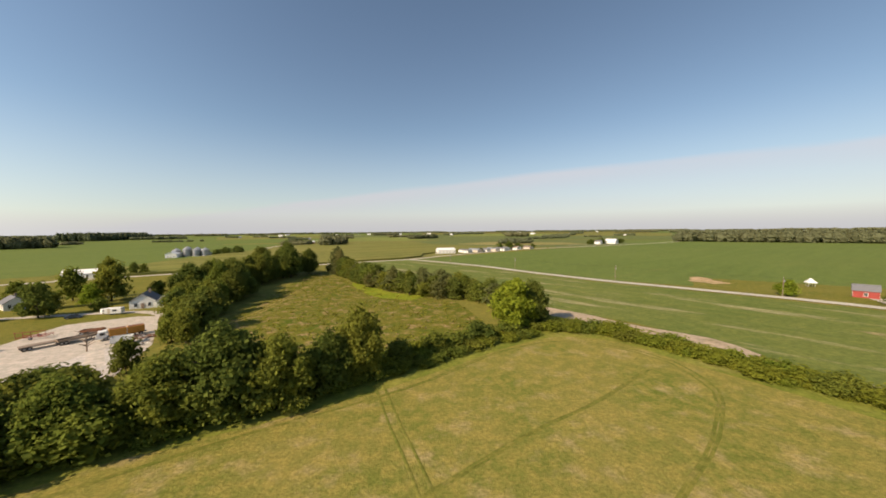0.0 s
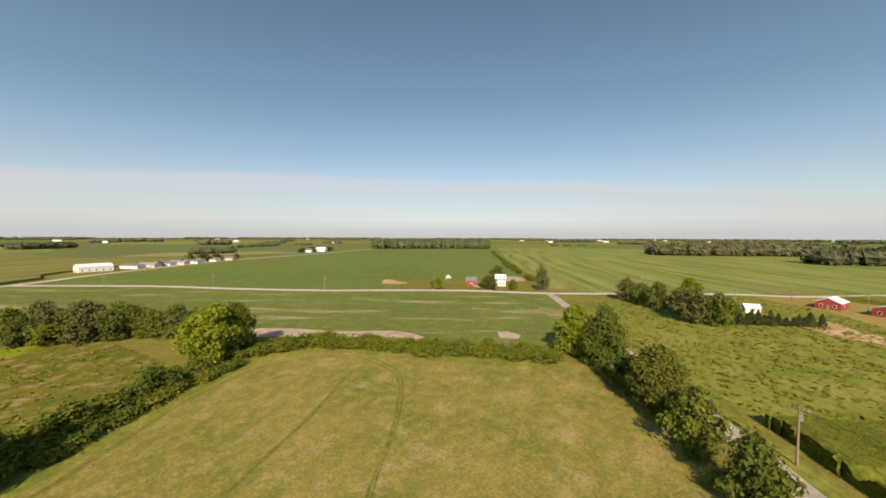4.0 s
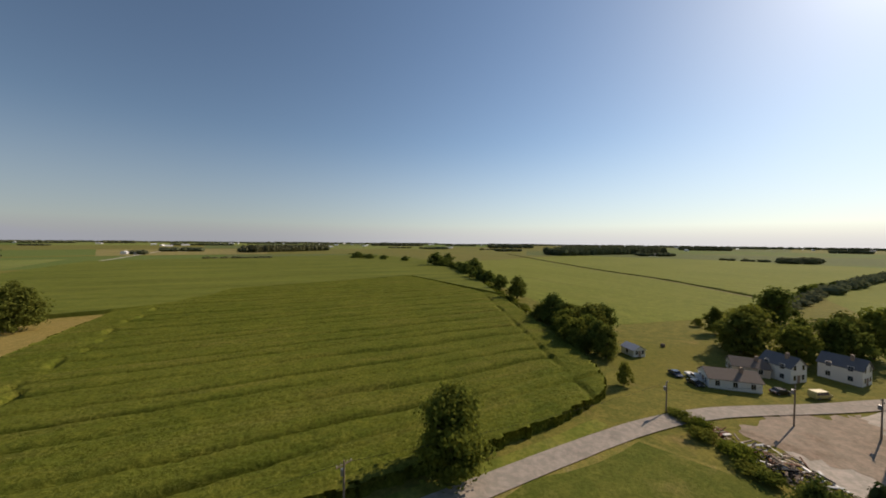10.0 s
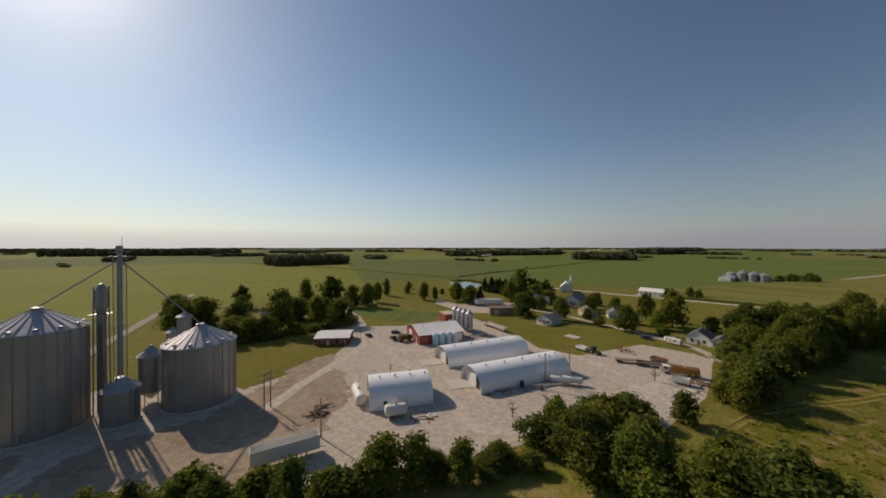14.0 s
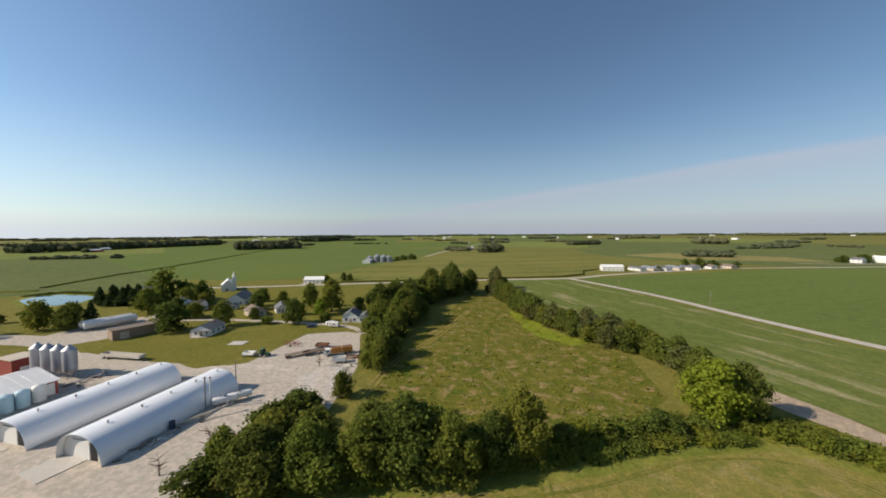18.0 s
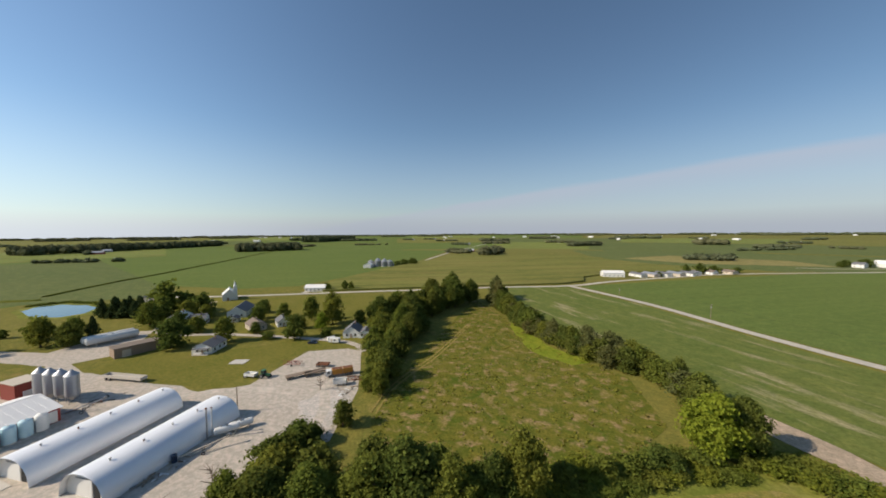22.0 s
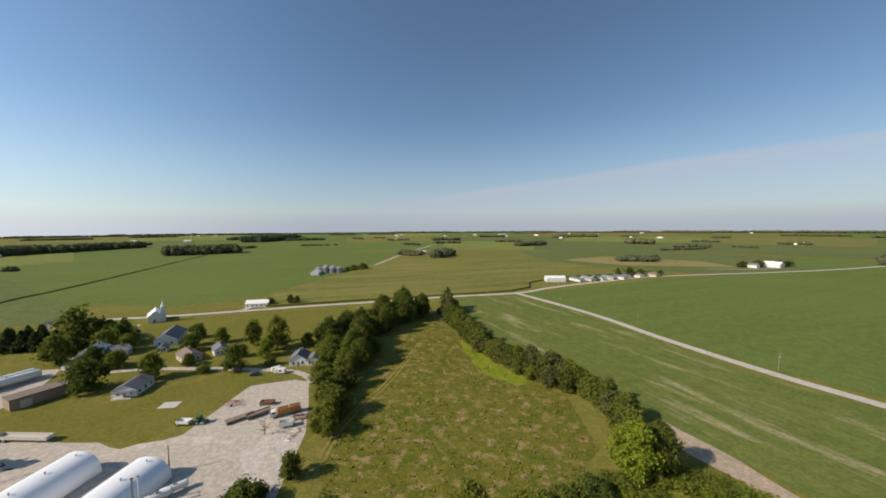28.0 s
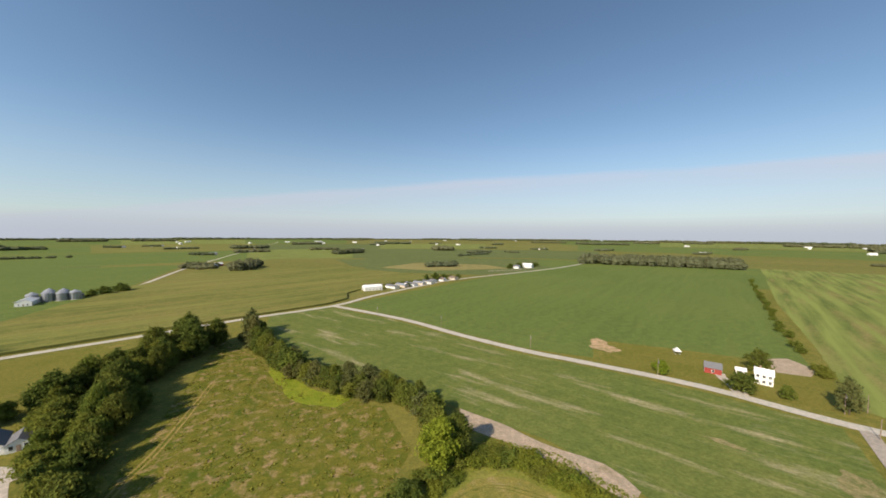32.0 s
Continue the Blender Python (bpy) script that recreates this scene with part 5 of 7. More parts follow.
# leaves of the outermost stalks
for v in low:
    x, y, z = vlist[v]
    for q in range(5):
        a, h = crs.uniform(0, 6.28), crs.uniform(0.2, 2.3)
        d, w, L = np.array((math.cos(a), math.sin(a))), 0.08, crs.uniform(0.4, 0.9)
        b = len(bl_v)
        bl_v += [(x - d[1] * w, y + d[0] * w, h), (x + d[1] * w, y - d[0] * w, h), (x + d[0] * L, y + d[1] * L, h + crs.uniform(-0.3, 0.3))]
        bl_f.append((b, b + 1, b + 2))
tagged(new("maize_leaves", mesh_of("maize_leaves", bl_v, bl_f, "maize")), "upper leaves of the maize nearest the lane", "maize leaves", kind="stuff")


# ---- buildings ----
def gable(w, d, wall_h, rise, x=0, y=0, z=0, over=0.35, thick=0.16):
    """Walls (a closed gabled body) and roof slabs; ridge along y."""
    walls = prism([(x - w / 2, z), (x + w / 2, z), (x + w / 2, z + wall_h), (x, z + wall_h + rise), (x - w / 2, z + wall_h)], y - d / 2, y + d / 2)
    k = rise / (w / 2)
    e = w / 2 + over
    roof = prism([(x - e, z + wall_h - over * k + 0.02), (x, z + wall_h + rise + 0.02), (x + e, z + wall_h - over * k + 0.02), (x + e, z + wall_h - over * k + thick), (x, z + wall_h + rise + thick * 1.15), (x - e, z + wall_h - over * k + thick)], y - d / 2 - over, y + d / 2 + over)
    return walls, roof


def window(parent, x, y, z, w, h, face, frame="white"):
    """A framed window set on a wall: face 'x' or 'y' with its sign."""
    ax, s = face[-1], -1 if face[0] == "-" else 1
    def slab(a, b, t, off, dx=0, dz=0):
        if ax == "y":
            return box(a, t, b, x + dx, y + s * off, z + dz, 0)
        return box(t, a, b, x + s * off, y + dx, z + dz, 0)
    f = part("window", slab(w + 0.2, h + 0.2, 0.10, 0.04, 0, -0.1), frame, parent)
    part("pane", slab(w * 0.46, h, 0.05, 0.085, -w * 0.25), "glass", f)
    part("pane", slab(w * 0.46, h, 0.05, 0.085, w * 0.25), "glass", f)
    return f


def house(x, y, turn, w, d, wall_h, rise, wall, roof, label, windows=2, storeys=1, chimney=True, porch=False, name="house", category="house", far=False):
    t = thing(name, label, category, x, y, turn)
    a, b = gable(w, d, wall_h, rise)
    part("wall", a, wall, t)
    r = part("roof", b, roof, t)
    if far:
        return t
    if chimney:
        part("chimney", box(0.7, 0.7, rise + 0.9, w * 0.12, d * 0.2, wall_h + 0.1, 0.03), "brown_wall", r)
    for fl in range(storeys):
        zz = 0.95 + fl * 2.7
        for sgn in (-1, 1):
            for k in range(windows):
                window(t, sgn * w / 2, -d / 2 + d * (k + 0.5) / windows, zz, 1.0, 1.3, ("-" if sgn < 0 else "+") + "x")
            for k in (-1, 1):
                window(t, k * w * 0.26, sgn * d / 2, zz, 0.9, 1.3, ("-" if sgn < 0 else "+") + "y")
    for sgn in (-1, 1):
        dr = part("door", box(0.95, 0.1, 2.05, 0, sgn * (d / 2 + 0.05), 0.1, 0.01), "brown_wall", t)
        part("handle", box(0.06, 0.06, 0.12, 0.34, sgn * (d / 2 + 0.12), 1.05, 0), "steel", dr)
    if porch:
        p = part("porch_roof", box(w * 0.8, 2.2, 0.18, 0, -d / 2 - 1.1, 2.5, 0.03), roof, t)
        for k in (-1, 1):
            part("post", box(0.14, 0.14, 2.5, k * w * 0.37, -d / 2 - 2.05, 0, 0.01), "white", p)
        part("porch_floor", box(w * 0.8, 2.2, 0.25, 0, -d / 2 - 1.1, 0, 0.02), "concrete", t)
    return t


def arch_shed(x, y, turn, width, length, rise, label, name="arch_shed", vents=5):
    """Corrugated steel arch building; its length runs along local y from 0."""
    t = thing(name, label, "storage shed", x, y, turn, "arched steel sheds")
    steps, seg = int(length / 0.38), 28
    bm = bmesh.new()
    prev = None
    for i in range(steps + 1):
        yy, f = length * i / steps, 1.0 + (0.006 if i % 2 else -0.006)
        row = []
        for k in range(seg + 1):
            a = math.pi * k / seg
            cxx = math.copysign(abs(math.cos(a)) ** 0.85, math.cos(a))
            row.append(bm.verts.new((-cxx * width / 2 * f, yy, math.sin(a) ** 0.9 * rise * f)))
        if prev:
            for k in range(seg):
                bm.faces.new((prev[k], prev[k + 1], row[k + 1], row[k]))
        prev = row
    bmesh.ops.recalc_face_normals(bm, faces=bm.faces)
    part("arch_shell", bm, "steel_white", t, "pale corrugated steel arch", True)
    for yy, sgn in ((1.3, -1), (length - 0.35, 1)):
        prof = [(-math.copysign(abs(math.cos(math.pi * k / seg)) ** 0.85, math.cos(math.pi * k / seg)) * width / 2 * 0.985, math.sin(math.pi * k / seg) ** 0.9 * rise * 0.985) for k in range(seg + 1)]
        wall = part("end_wall", prism(prof, yy - 0.06, yy + 0.06), "white", t, "pale sheet end wall")
        door = part("sliding_door", box(width * 0.34, 0.1, rise * 0.66, -width * 0.06, yy + sgn * 0.13, 0, 0.02), "white", wall)
        part("door_rail", box(width * 0.62, 0.12, 0.12, 0.06 * width, yy + sgn * 0.15, rise * 0.68, 0.01), "steel", door)
        # near-black panel on the closed wall imitates the unlit doorway
        part("opening", box(width * 0.14, 0.06, rise * 0.62, width * 0.2, yy + sgn * 0.11, 0, 0), "dark", wall)
    if length < 20:
        part("side_door", box(0.12, 2.6, 2.7, width / 2 - 0.05, length * 0.5, 0.1, 0.02), "white", t, "pale sheet side door")
        part("side_window", box(0.1, 0.9, 0.8, width / 2 - 0.02, length * 0.24, 1.5, 0.01), "glass", t)
    for k in range(vents):
        yy = length * (k + 0.7) / vents
        v = part("roof_vent", tube((width * 0.08, yy, rise - 0.1), (width * 0.08, yy, rise + 0.45), 0.16, None, 8), "rust" if k % 2 else "galv", t)
        part("vent_cap", lathe([(0, rise + 0.62), (0.30, rise + 0.42), (0.0, rise + 0.45)], 10, None, width * 0.08, yy), "galv", v)
    part("footing", box(0.35, length, 0.22, -width / 2, length / 2, 0, 0.02), "concrete", t)
    part("footing", box(0.35, length, 0.22, width / 2, length / 2, 0, 0.02), "concrete", t)
    return t


def grain_bin(x, y, r, eave, peak, label, ribs=24, rings=14, hopper=False, name="grain_bin", ladder=True):
    t = thing(name, label, "grain bin", x, y, 0, "grain bins")
    z0 = 3.0 if hopper else 0.25
    prof = []
    k = int((eave - z0) / 0.28)
    for i in range(k + 1):
        prof.append((r + (0.025 if i % 2 else -0.02), z0 + (eave - z0) * i / k))
    part("wall", lathe(prof, 40), "galv", t, "corrugated galvanised wall", True)
    if hopper:
        part("hopper", lathe([(0.3, 0.9), (r, z0)], 24), "galv", t)
        for q in range(6):
            a = q * math.pi / 3
            part("leg", tube((r * math.cos(a), r * math.sin(a), 0), (r * math.cos(a), r * math.sin(a), z0 + 0.4), 0.09), "steel", t)
    else:
        part("foundation", lathe([(0, 0.3), (r + 0.45, 0.3), (r + 0.5, 0)], 40), "concrete", t)
    roof = part("roof", lathe([(r + 0.35, eave - 0.15), (r + 0.05, eave + 0.08), (0.9 if r > 3 else 0.3, peak - 0.5)], 40), "galv_roof", t, "ribbed conical steel roof")
    part("cap", lathe([(0.9 if r > 3 else 0.3, peak - 0.55), (1.0 if r > 3 else 0.35, peak - 0.15), (0.5 if r > 3 else 0.2, peak), (0, peak)], 16), "galv_roof", roof)
    for q in range(ribs):
        a = q * 2 * math.pi / ribs
        c, s = math.cos(a), math.sin(a)
        part("roof_rib", tube(((r + 0.3) * c, (r + 0.3) * s, eave + 0.02), ((0.8 if r > 3 else 0.3) * c, (0.8 if r > 3 else 0.3) * s, peak - 0.45), 0.06, None, 4), "galv_roof", roof)
        if r > 3:
            part("stiffener", tube(((r + 0.07) * c, (r + 0.07) * s, z0), ((r + 0.07) * c, (r + 0.07) * s, eave - 0.1), 0.075, None, 4), "galv", t)
        if r > 5 and q % 2 == 0:
            aa = a + 0.13
            part("roof_vent", box(0.7, 0.7, 0.55, (r - 1.0) * math.cos(aa), (r - 1.0) * math.sin(aa), eave + 0.35, 0.05), "galv_roof", roof)
    if ladder:
        a0 = math.atan2(-y, -x) + 0.5
        lx, ly = (r + 0.35) * math.cos(a0), (r + 0.35) * math.sin(a0)
        lad = part("ladder", tube((lx - 0.2, ly, 0.3), (lx - 0.2, ly, eave + 0.6), 0.035, None, 5), "steel", t)
        part("ladder_rail", tube((lx + 0.2, ly, 0.3), (lx + 0.2, ly, eave + 0.6), 0.035, None, 5), "steel", lad)
        bm = bmesh.new()
        for q in range(int(eave / 0.5)):
            tube((lx - 0.2, ly, 0.6 + q * 0.5), (lx + 0.2, ly, 0.6 + q * 0.5), 0.02, None, 4, bm)
        part("rungs", bm, "steel", lad)
    if r > 5:
        a1 = math.atan2(-y, -x) - 0.35
        d = part("door", box(0.2, 1.2, 1.9, 0, 0, 0, 0.03), "steel", t)
        d.matrix_local = pose((r + 0.1) * math.cos(a1), (r + 0.1) * math.sin(a1), 0.5, 0, 0, math.degrees(a1))
    return t


def capsule(r, length, z, bm=None, seg=20, along="y"):
    bm = bm or bmesh.new()
    prof = [(0, -length / 2)] + [(r * math.sin(a), -length / 2 + r * 0.5 * (1 - math.cos(a))) for a in (0.3, 0.6, 0.95, 1.3)] + [(r, -length / 2 + r * 0.5), (r, length / 2 - r * 0.5)]
    prof += [(r * math.sin(a), length / 2 - r * 0.5 * (1 - math.cos(a))) for a in (1.3, 0.95, 0.6, 0.3)] + [(0, length / 2)]
    lathe(prof, seg, bm)
    rot = Matrix.Rotation(math.pi / 2, 4, "X") if along == "y" else Matrix.Rotation(math.pi / 2, 4, "Y")
    bmesh.ops.transform(bm, matrix=Matrix.Translation((0, 0, z)) @ rot, verts=bm.verts)
    return bm


def flat_tank(x, y, turn, r, length, label, mat="white", lift=0.5):
    t = thing("storage_tank", label, "tank", x, y, turn, "horizontal tanks")
    part("shell", capsule(r, length, r + lift), mat, t, "", True)
    for k in (-0.3, 0.3):
        part("saddle", box(r * 1.5, 0.3, lift + r * 0.35, 0, k * length, 0, 0.02), "concrete", t)
    part("manhole", tube((0, 0, 2 * r + lift - 0.1), (0, 0, 2 * r + lift + 0.3), 0.3, None, 12), "steel", t)
    part("valve", tube((0, -length * 0.2, 2 * r + lift - 0.1), (0, -length * 0.2, 2 * r + lift + 0.45), 0.08, None, 6), "steel", t)
    return t


def upright_tank(x, y, r, h, mat, label):
    t = thing("upright_tank", label, "tank", x, y, 0, "upright tanks")
    part("shell", lathe([(r, 0.05), (r, h * 0.88), (r * 0.82, h * 0.95), (r * 0.3, h), (0, h)], 24), mat, t, "", True)
    part("lid", lathe([(0.25, h - 0.02), (0.25, h + 0.14), (0, h + 0.16)], 12), "white", t)
    part("base_ring", lathe([(r + 0.12, 0), (r + 0.12, 0.12), (r - 0.1, 0.12)], 24), "concrete", t)
    for q in range(3):
        part("band", lathe([(r + 0.03, h * (0.2 + 0.22 * q)), (r + 0.05, h * (0.21 + 0.22 * q)), (r + 0.03, h * (0.22 + 0.22 * q))], 24), mat, t)
    return t


def wheel(parent, x, y, r, w=0.28):
    a = part("wheel", tube((x, y - w / 2, r), (x, y + w / 2, r), r, None, 18), "rubber", parent)
    part("rim", tube((x, y - w / 2 - 0.02, r), (x, y + w / 2 + 0.02, r), r * 0.55, None, 12), "steel", a)


def car(x, y, turn, mat, label, kind="car", L=4.6, W=1.8, H=1.45):
    t = thing(kind, label, kind, x, y, turn, "parked cars")
    s = L / 4.6
    if kind == "pickup":
        prof = [(-2.6, 0.45), (2.6, 0.45), (2.62, 0.9), (1.35, 1.05), (0.75, 1.72), (-0.45, 1.75), (-0.6, 1.1), (-2.6, 1.1)]
        top = [(1.2, 1.1), (0.72, 1.66), (-0.4, 1.68), (-0.48, 1.1)]
    elif kind == "van":
        prof = [(-2.4, 0.4), (2.4, 0.4), (2.45, 0.95), (1.7, 1.15), (1.1, 1.95), (-2.3, 2.0), (-2.42, 1.2)]
        top = [(1.6, 1.2), (1.08, 1.86), (-2.2, 1.9), (-2.3, 1.2)]
    else:
        prof = [(-2.25, 0.35), (2.2, 0.35), (2.25, 0.75), (1.2, 0.92), (0.5, H), (-1.0, H), (-1.75, 0.98), (-2.25, 0.9)]
        top = [(1.05, 0.96), (0.45, H - 0.06), (-0.95, H - 0.06), (-1.6, 0.98)]
    part("body", prism([(a * s, b) for a, b in prof], -W / 2, W / 2), mat, t)
    part("side_window", prism([(a * s * 0.94, b) for a, b in top], -W / 2 - 0.015, W / 2 + 0.015), "glass", t)
    part("windscreen", box(0.05, W * 0.86, 0.5, 0.9 * s, 0, 1.0, 0), "glass", t)
    for sx in (-1.45, 1.4):
        for sy in (-1, 1):
            wheel(t, sx * s, sy * (W / 2 - 0.1), 0.33, 0.22)
    for sy in (-1, 1):
        part("headlight", box(0.08, 0.32, 0.14, 2.22 * s, sy * W * 0.36, 0.66, 0.01), "white", t)
        part("tail_light", box(0.06, 0.22, 0.16, -2.27 * s, sy * W * 0.4, 0.75, 0.01), "red", t)
    return t


def pole(x, y, h, label, arm=True, turn=0, lean=0, group="power poles", name="utility_pole"):
    t = thing(name, label, "pole", x, y, turn, group)
    part("mast", tube((0, 0, -0.02), (lean, 0, h), 0.17, 0.11, 10), "wood", t)
    if arm:
        a = part("crossarm", box(0.12, 2.4, 0.14, lean, 0, h - 0.6, 0.01), "wood", t)
        for k in (-1.05, -0.45, 0.45, 1.05):
            part("insulator", tube((lean, k, h - 0.48), (lean, k, h - 0.26), 0.05, None, 8), "concrete", a)
        part("transformer", tube((lean + 0.35, 0, h - 2.2), (lean + 0.35, 0, h - 1.3), 0.25, None, 12), "steel", t)
    return t


def wire(a, b, sag, label="thin overhead power line"):
    a, b = Vector(a), Vector(b)
    side = Vector((-(b - a).y, (b - a).x, 0)).normalized() * 0.02
    up = Vector((0, 0, 0.02))
    bm = bmesh.new()
    prev = None
    for i in range(13):
        t = i / 12
        p = a.lerp(b, t) - Vector((0, 0, sag * 4 * t * (1 - t)))
        ring = [bm.verts.new(p + o) for o in (side, up, -side, -up)]
        if prev:
            for k in range(4):
                bm.faces.new((prev[k], prev[(k + 1) % 4], ring[(k + 1) % 4], ring[k]))
        prev = ring
    tagged(link("power_line", bm, "dark"), label, "cable", "power lines")


# grain elevator
grain_bin(-92.6, -74.5, 8.0, 22.5, 27.3, "tall galvanised steel grain bin on the gravel yard")
grain_bin(-101.8, -46.3, 8.0, 15.8, 20.4, "wide galvanised steel grain bin on the gravel yard")
grain_bin(-92.6, -58.7, 3.4, 8.0, 10.6, "small galvanised wet bin between the large bins", 16)
grain_bin(-102.9, -58.5, 2.6, 12.5, 15.0, "slim hopper bin behind the wet bin", 12, hopper=True)
grain_bin(-122.9, -60.9, 1.9, 18.5, 20.0, "narrow overhead hopper bin behind the bins", 10, hopper=True)
grain_bin(-127.8, -66.8, 1.7, 12.5, 14.0, "narrow feed bin behind the bins", 10, hopper=True)

leg = thing("grain_elevator_leg", "tall steel grain elevator leg with lattice tower", "grain elevator", -100.8, -64)
for sx in (-0.9, 0.9):
    for sy in (-0.9, 0.9):
        part("tower_post", tube((sx, sy, 0), (sx, sy, 38.5), 0.10, None, 6), "galv", leg)
for k in range(12):
    z = 1.0 + k * 3.1
    for (ax, ay, bx, by) in ((-0.9, -0.9, 0.9, -0.9), (0.9, -0.9, 0.9, 0.9), (0.9, 0.9, -0.9, 0.9), (-0.9, 0.9, -0.9, -0.9)):
        part("brace", tube((ax, ay, z), (bx, by, z + 3.0), 0.05, None, 4), "galv", leg)
        part("girt", tube((ax, ay, z), (bx, by, z), 0.05, None, 4), "galv", leg)
part("up_trunk", box(0.5, 0.5, 39.5, -0.3, 0, 0, 0.02), "galv", leg)
part("down_trunk", box(0.5, 0.5, 39.5, 0.45, 0, 0, 0.02), "galv", leg)
hd = part("head", box(1.6, 1.0, 1.7, 0.1, 0, 39.3, 0.25), "steel", leg)
part("motor", tube((0.1, -0.9, 40.2), (0.1, -0.4, 40.2), 0.35, None, 12), "steel", hd)
part("antenna", tube((-0.7, 0, 40.5), (-0.7, 0, 43.2), 0.05, None, 5), "steel", hd)
part("platform", box(3.2, 3.0, 0.12, 0, 0, 38.2, 0.02), "galv", leg)
for sx in (-1.5, 1.5):
    part("handrail", tube((sx, -1.4, 39.3), (sx, 1.4, 39.3), 0.04, None, 5), "galv", leg)
# spouts from the head to each bin roof
for ex, ey, ez in ((8.2, -10.5, 27.2), (-1.0, 17.7, 20.3), (8.2, 5.3, 10.5)):
    part("spout", tube((0.2, 0, 37.5), (ex, ey, ez), 0.16, None, 8), "galv", leg)
mid = thing("support_tower", "shorter lattice tower with distributor beside the leg", "grain elevator", -98.3, -66.3)
for sx in (-1.1, 1.1):
    for sy in (-1.1, 1.1):
        part("tower_post", tube((sx, sy, 0), (sx * 0.85, sy * 0.85, 31), 0.16, None, 6), "steel", mid)
for k in range(10):
    z = k * 3.0
    for a in range(4):
        c = [(-1.1, -1.1), (1.1, -1.1), (1.1, 1.1), (-1.1, 1.1)]
        p, q = c[a], c[(a + 1) % 4]
        part("brace", tube((*p, z), (*q, z + 2.9), 0.05, None, 4), "steel", mid)
part("ladder_shaft", box(1.3, 1.3, 30.5, 0, 0, 0, 0.03), "galv", mid)
part("dust_collector", lathe([(0.7, 24.5), (1.25, 26.0), (1.25, 30.0), (0.5, 31.6), (0, 31.8)], 16), "galv", mid)
part("platform", box(3.4, 3.4, 0.12, 0, 0, 24.2, 0.02), "galv", mid)

# arched sheds
arch_shed(-96.3, 26.4, 13.6, 12.2, 33, 5.8, "long pale corrugated steel arch shed on gravel")
arch_shed(-117.3, 21.7, 13.6, 12.0, 33.5, 5.7, "long pale corrugated steel arch shed on gravel")
arch_shed(-92.6, -2.5, 4.8, 13.0, 16.2, 6.3, "short pale corrugated steel arch shed on gravel", vents=4)

# red workshop with a white roof; ridge runs away from the yard
ws = thing("red_workshop", "red steel workshop with wide white metal roof", "workshop", -150.8, 24.7, 11)
a, b = gable(19, 20, 4.0, 2.4, over=0.5)
part("wall", a, "red", ws, "red ribbed steel wall")
r_ = part("roof", b, "white_roof", ws, "white ribbed metal roof")
for k in range(11):
    for sgn in (-1, 1):
        part("roof_rib", tube((sgn * 9.9, -9.9 + k * 1.98, 4.06), (sgn * 0.1, -9.9 + k * 1.98, 6.57), 0.018, None, 4), "white_roof", r_)
part("ridge_cap", box(0.5, 20.8, 0.1, 0, 0, 6.5, 0.02), "white_roof", r_)
for k in range(19):
    for sgn in (-1, 1):
        part("wall_rib", box(0.05, 0.06, 3.8, sgn * 9.52, -9.4 + k * 1.04, 0.05, 0), "red", ws)
dr = part("overhead_door", box(4.4, 0.14, 3.5, -3.2, -10.06, 0, 0.02), "white", ws)
for k in range(4):
    part("door_panel", box(4.2, 0.05, 0.78, -3.2, -10.15, 0.06 + k * 0.85, 0.01), "white", dr)
part("door", box(1.0, 0.1, 2.1, 5.4, -10.06, 0.05, 0.01), "white", ws)
window(ws, 2.4, -10.0, 1.4, 1.2, 1.0, "-y")
part("white_panel", box(0.1, 5.5, 3.2, 9.56, 6.6, 0.2, 0), "white", ws)
window(ws, 9.5, -8.0, 1.3, 1.1, 1.0, "+x")
part("vent_pipe", tube((3.5, -6.5, 5.2), (3.5, -6.5, 7.0), 0.12, None, 8), "galv", r_)

nb = thing("red_annex", "small red flat-roofed annex behind the workshop", "shed", -176.2, 36.2, 10)
part("wall", box(8, 6, 5.4, 0, 0, 0, 0.03), "red_dark", nb)
part("roof", box(8.6, 6.6, 0.25, 0, 0, 5.4, 0.03), "beige", nb)
part("door", box(0.1, 2.6, 2.8, 4.04, 0, 0, 0.02), "white", nb)
for k in range(4):
    bx, by = -167.2 + 4.2 * k, 38.4 + 1.2 * k
    fb = thing("feed_bin", "tall pale steel hopper bin in a row", "feed bin", bx, by, 0, "feed bins")
    part("wall", lathe([(1.75, 2.6)] + [(1.75 + (0.02 if i % 2 else 0), 2.6 + i * 0.3) for i in range(1, 23)], 24), "galv_roof", fb, "", True)
    part("roof", lathe([(1.85, 9.15), (0.4, 10.5), (0.4, 10.8), (0, 10.9)], 24), "galv_roof", fb)
    part("hopper", lathe([(0.3, 1.0), (1.75, 2.6)], 20), "galv_roof", fb)
    for q in range(4):
        c, s = math.cos(q * 1.57 + 0.78), math.sin(q * 1.57 + 0.78)
        part("leg", tube((1.7 * c, 1.7 * s, 0), (1.7 * c, 1.7 * s, 3), 0.08, None, 6), "steel", fb)
for k in range(4):
    upright_tank(-139.5 - 0.6 * k, 23.4 + 2.95 * k, 1.35, 4.6, "cyan" if k < 3 else "white", "pale blue plastic liquid tank beside the workshop" if k < 3 else "white plastic liquid tank beside the workshop")

# small red office
of = thing("red_office", "small dark red building with pale flat-pitched roof", "office", -152.3, -18.4, -4)
a, b = gable(12.5, 13.5, 3.0, 1.0, over=0.5)
part("wall", a, "red_dark", of)
part("roof", b, "white_roof", of)
for k in (-3.5, 0.5, 4.0):
    window(of, 6.25, k, 1.0, 1.5, 1.1, "+x")
part("door", box(0.1, 1.0, 2.1, 6.3, -1.6, 0.05, 0.01), "white", of)
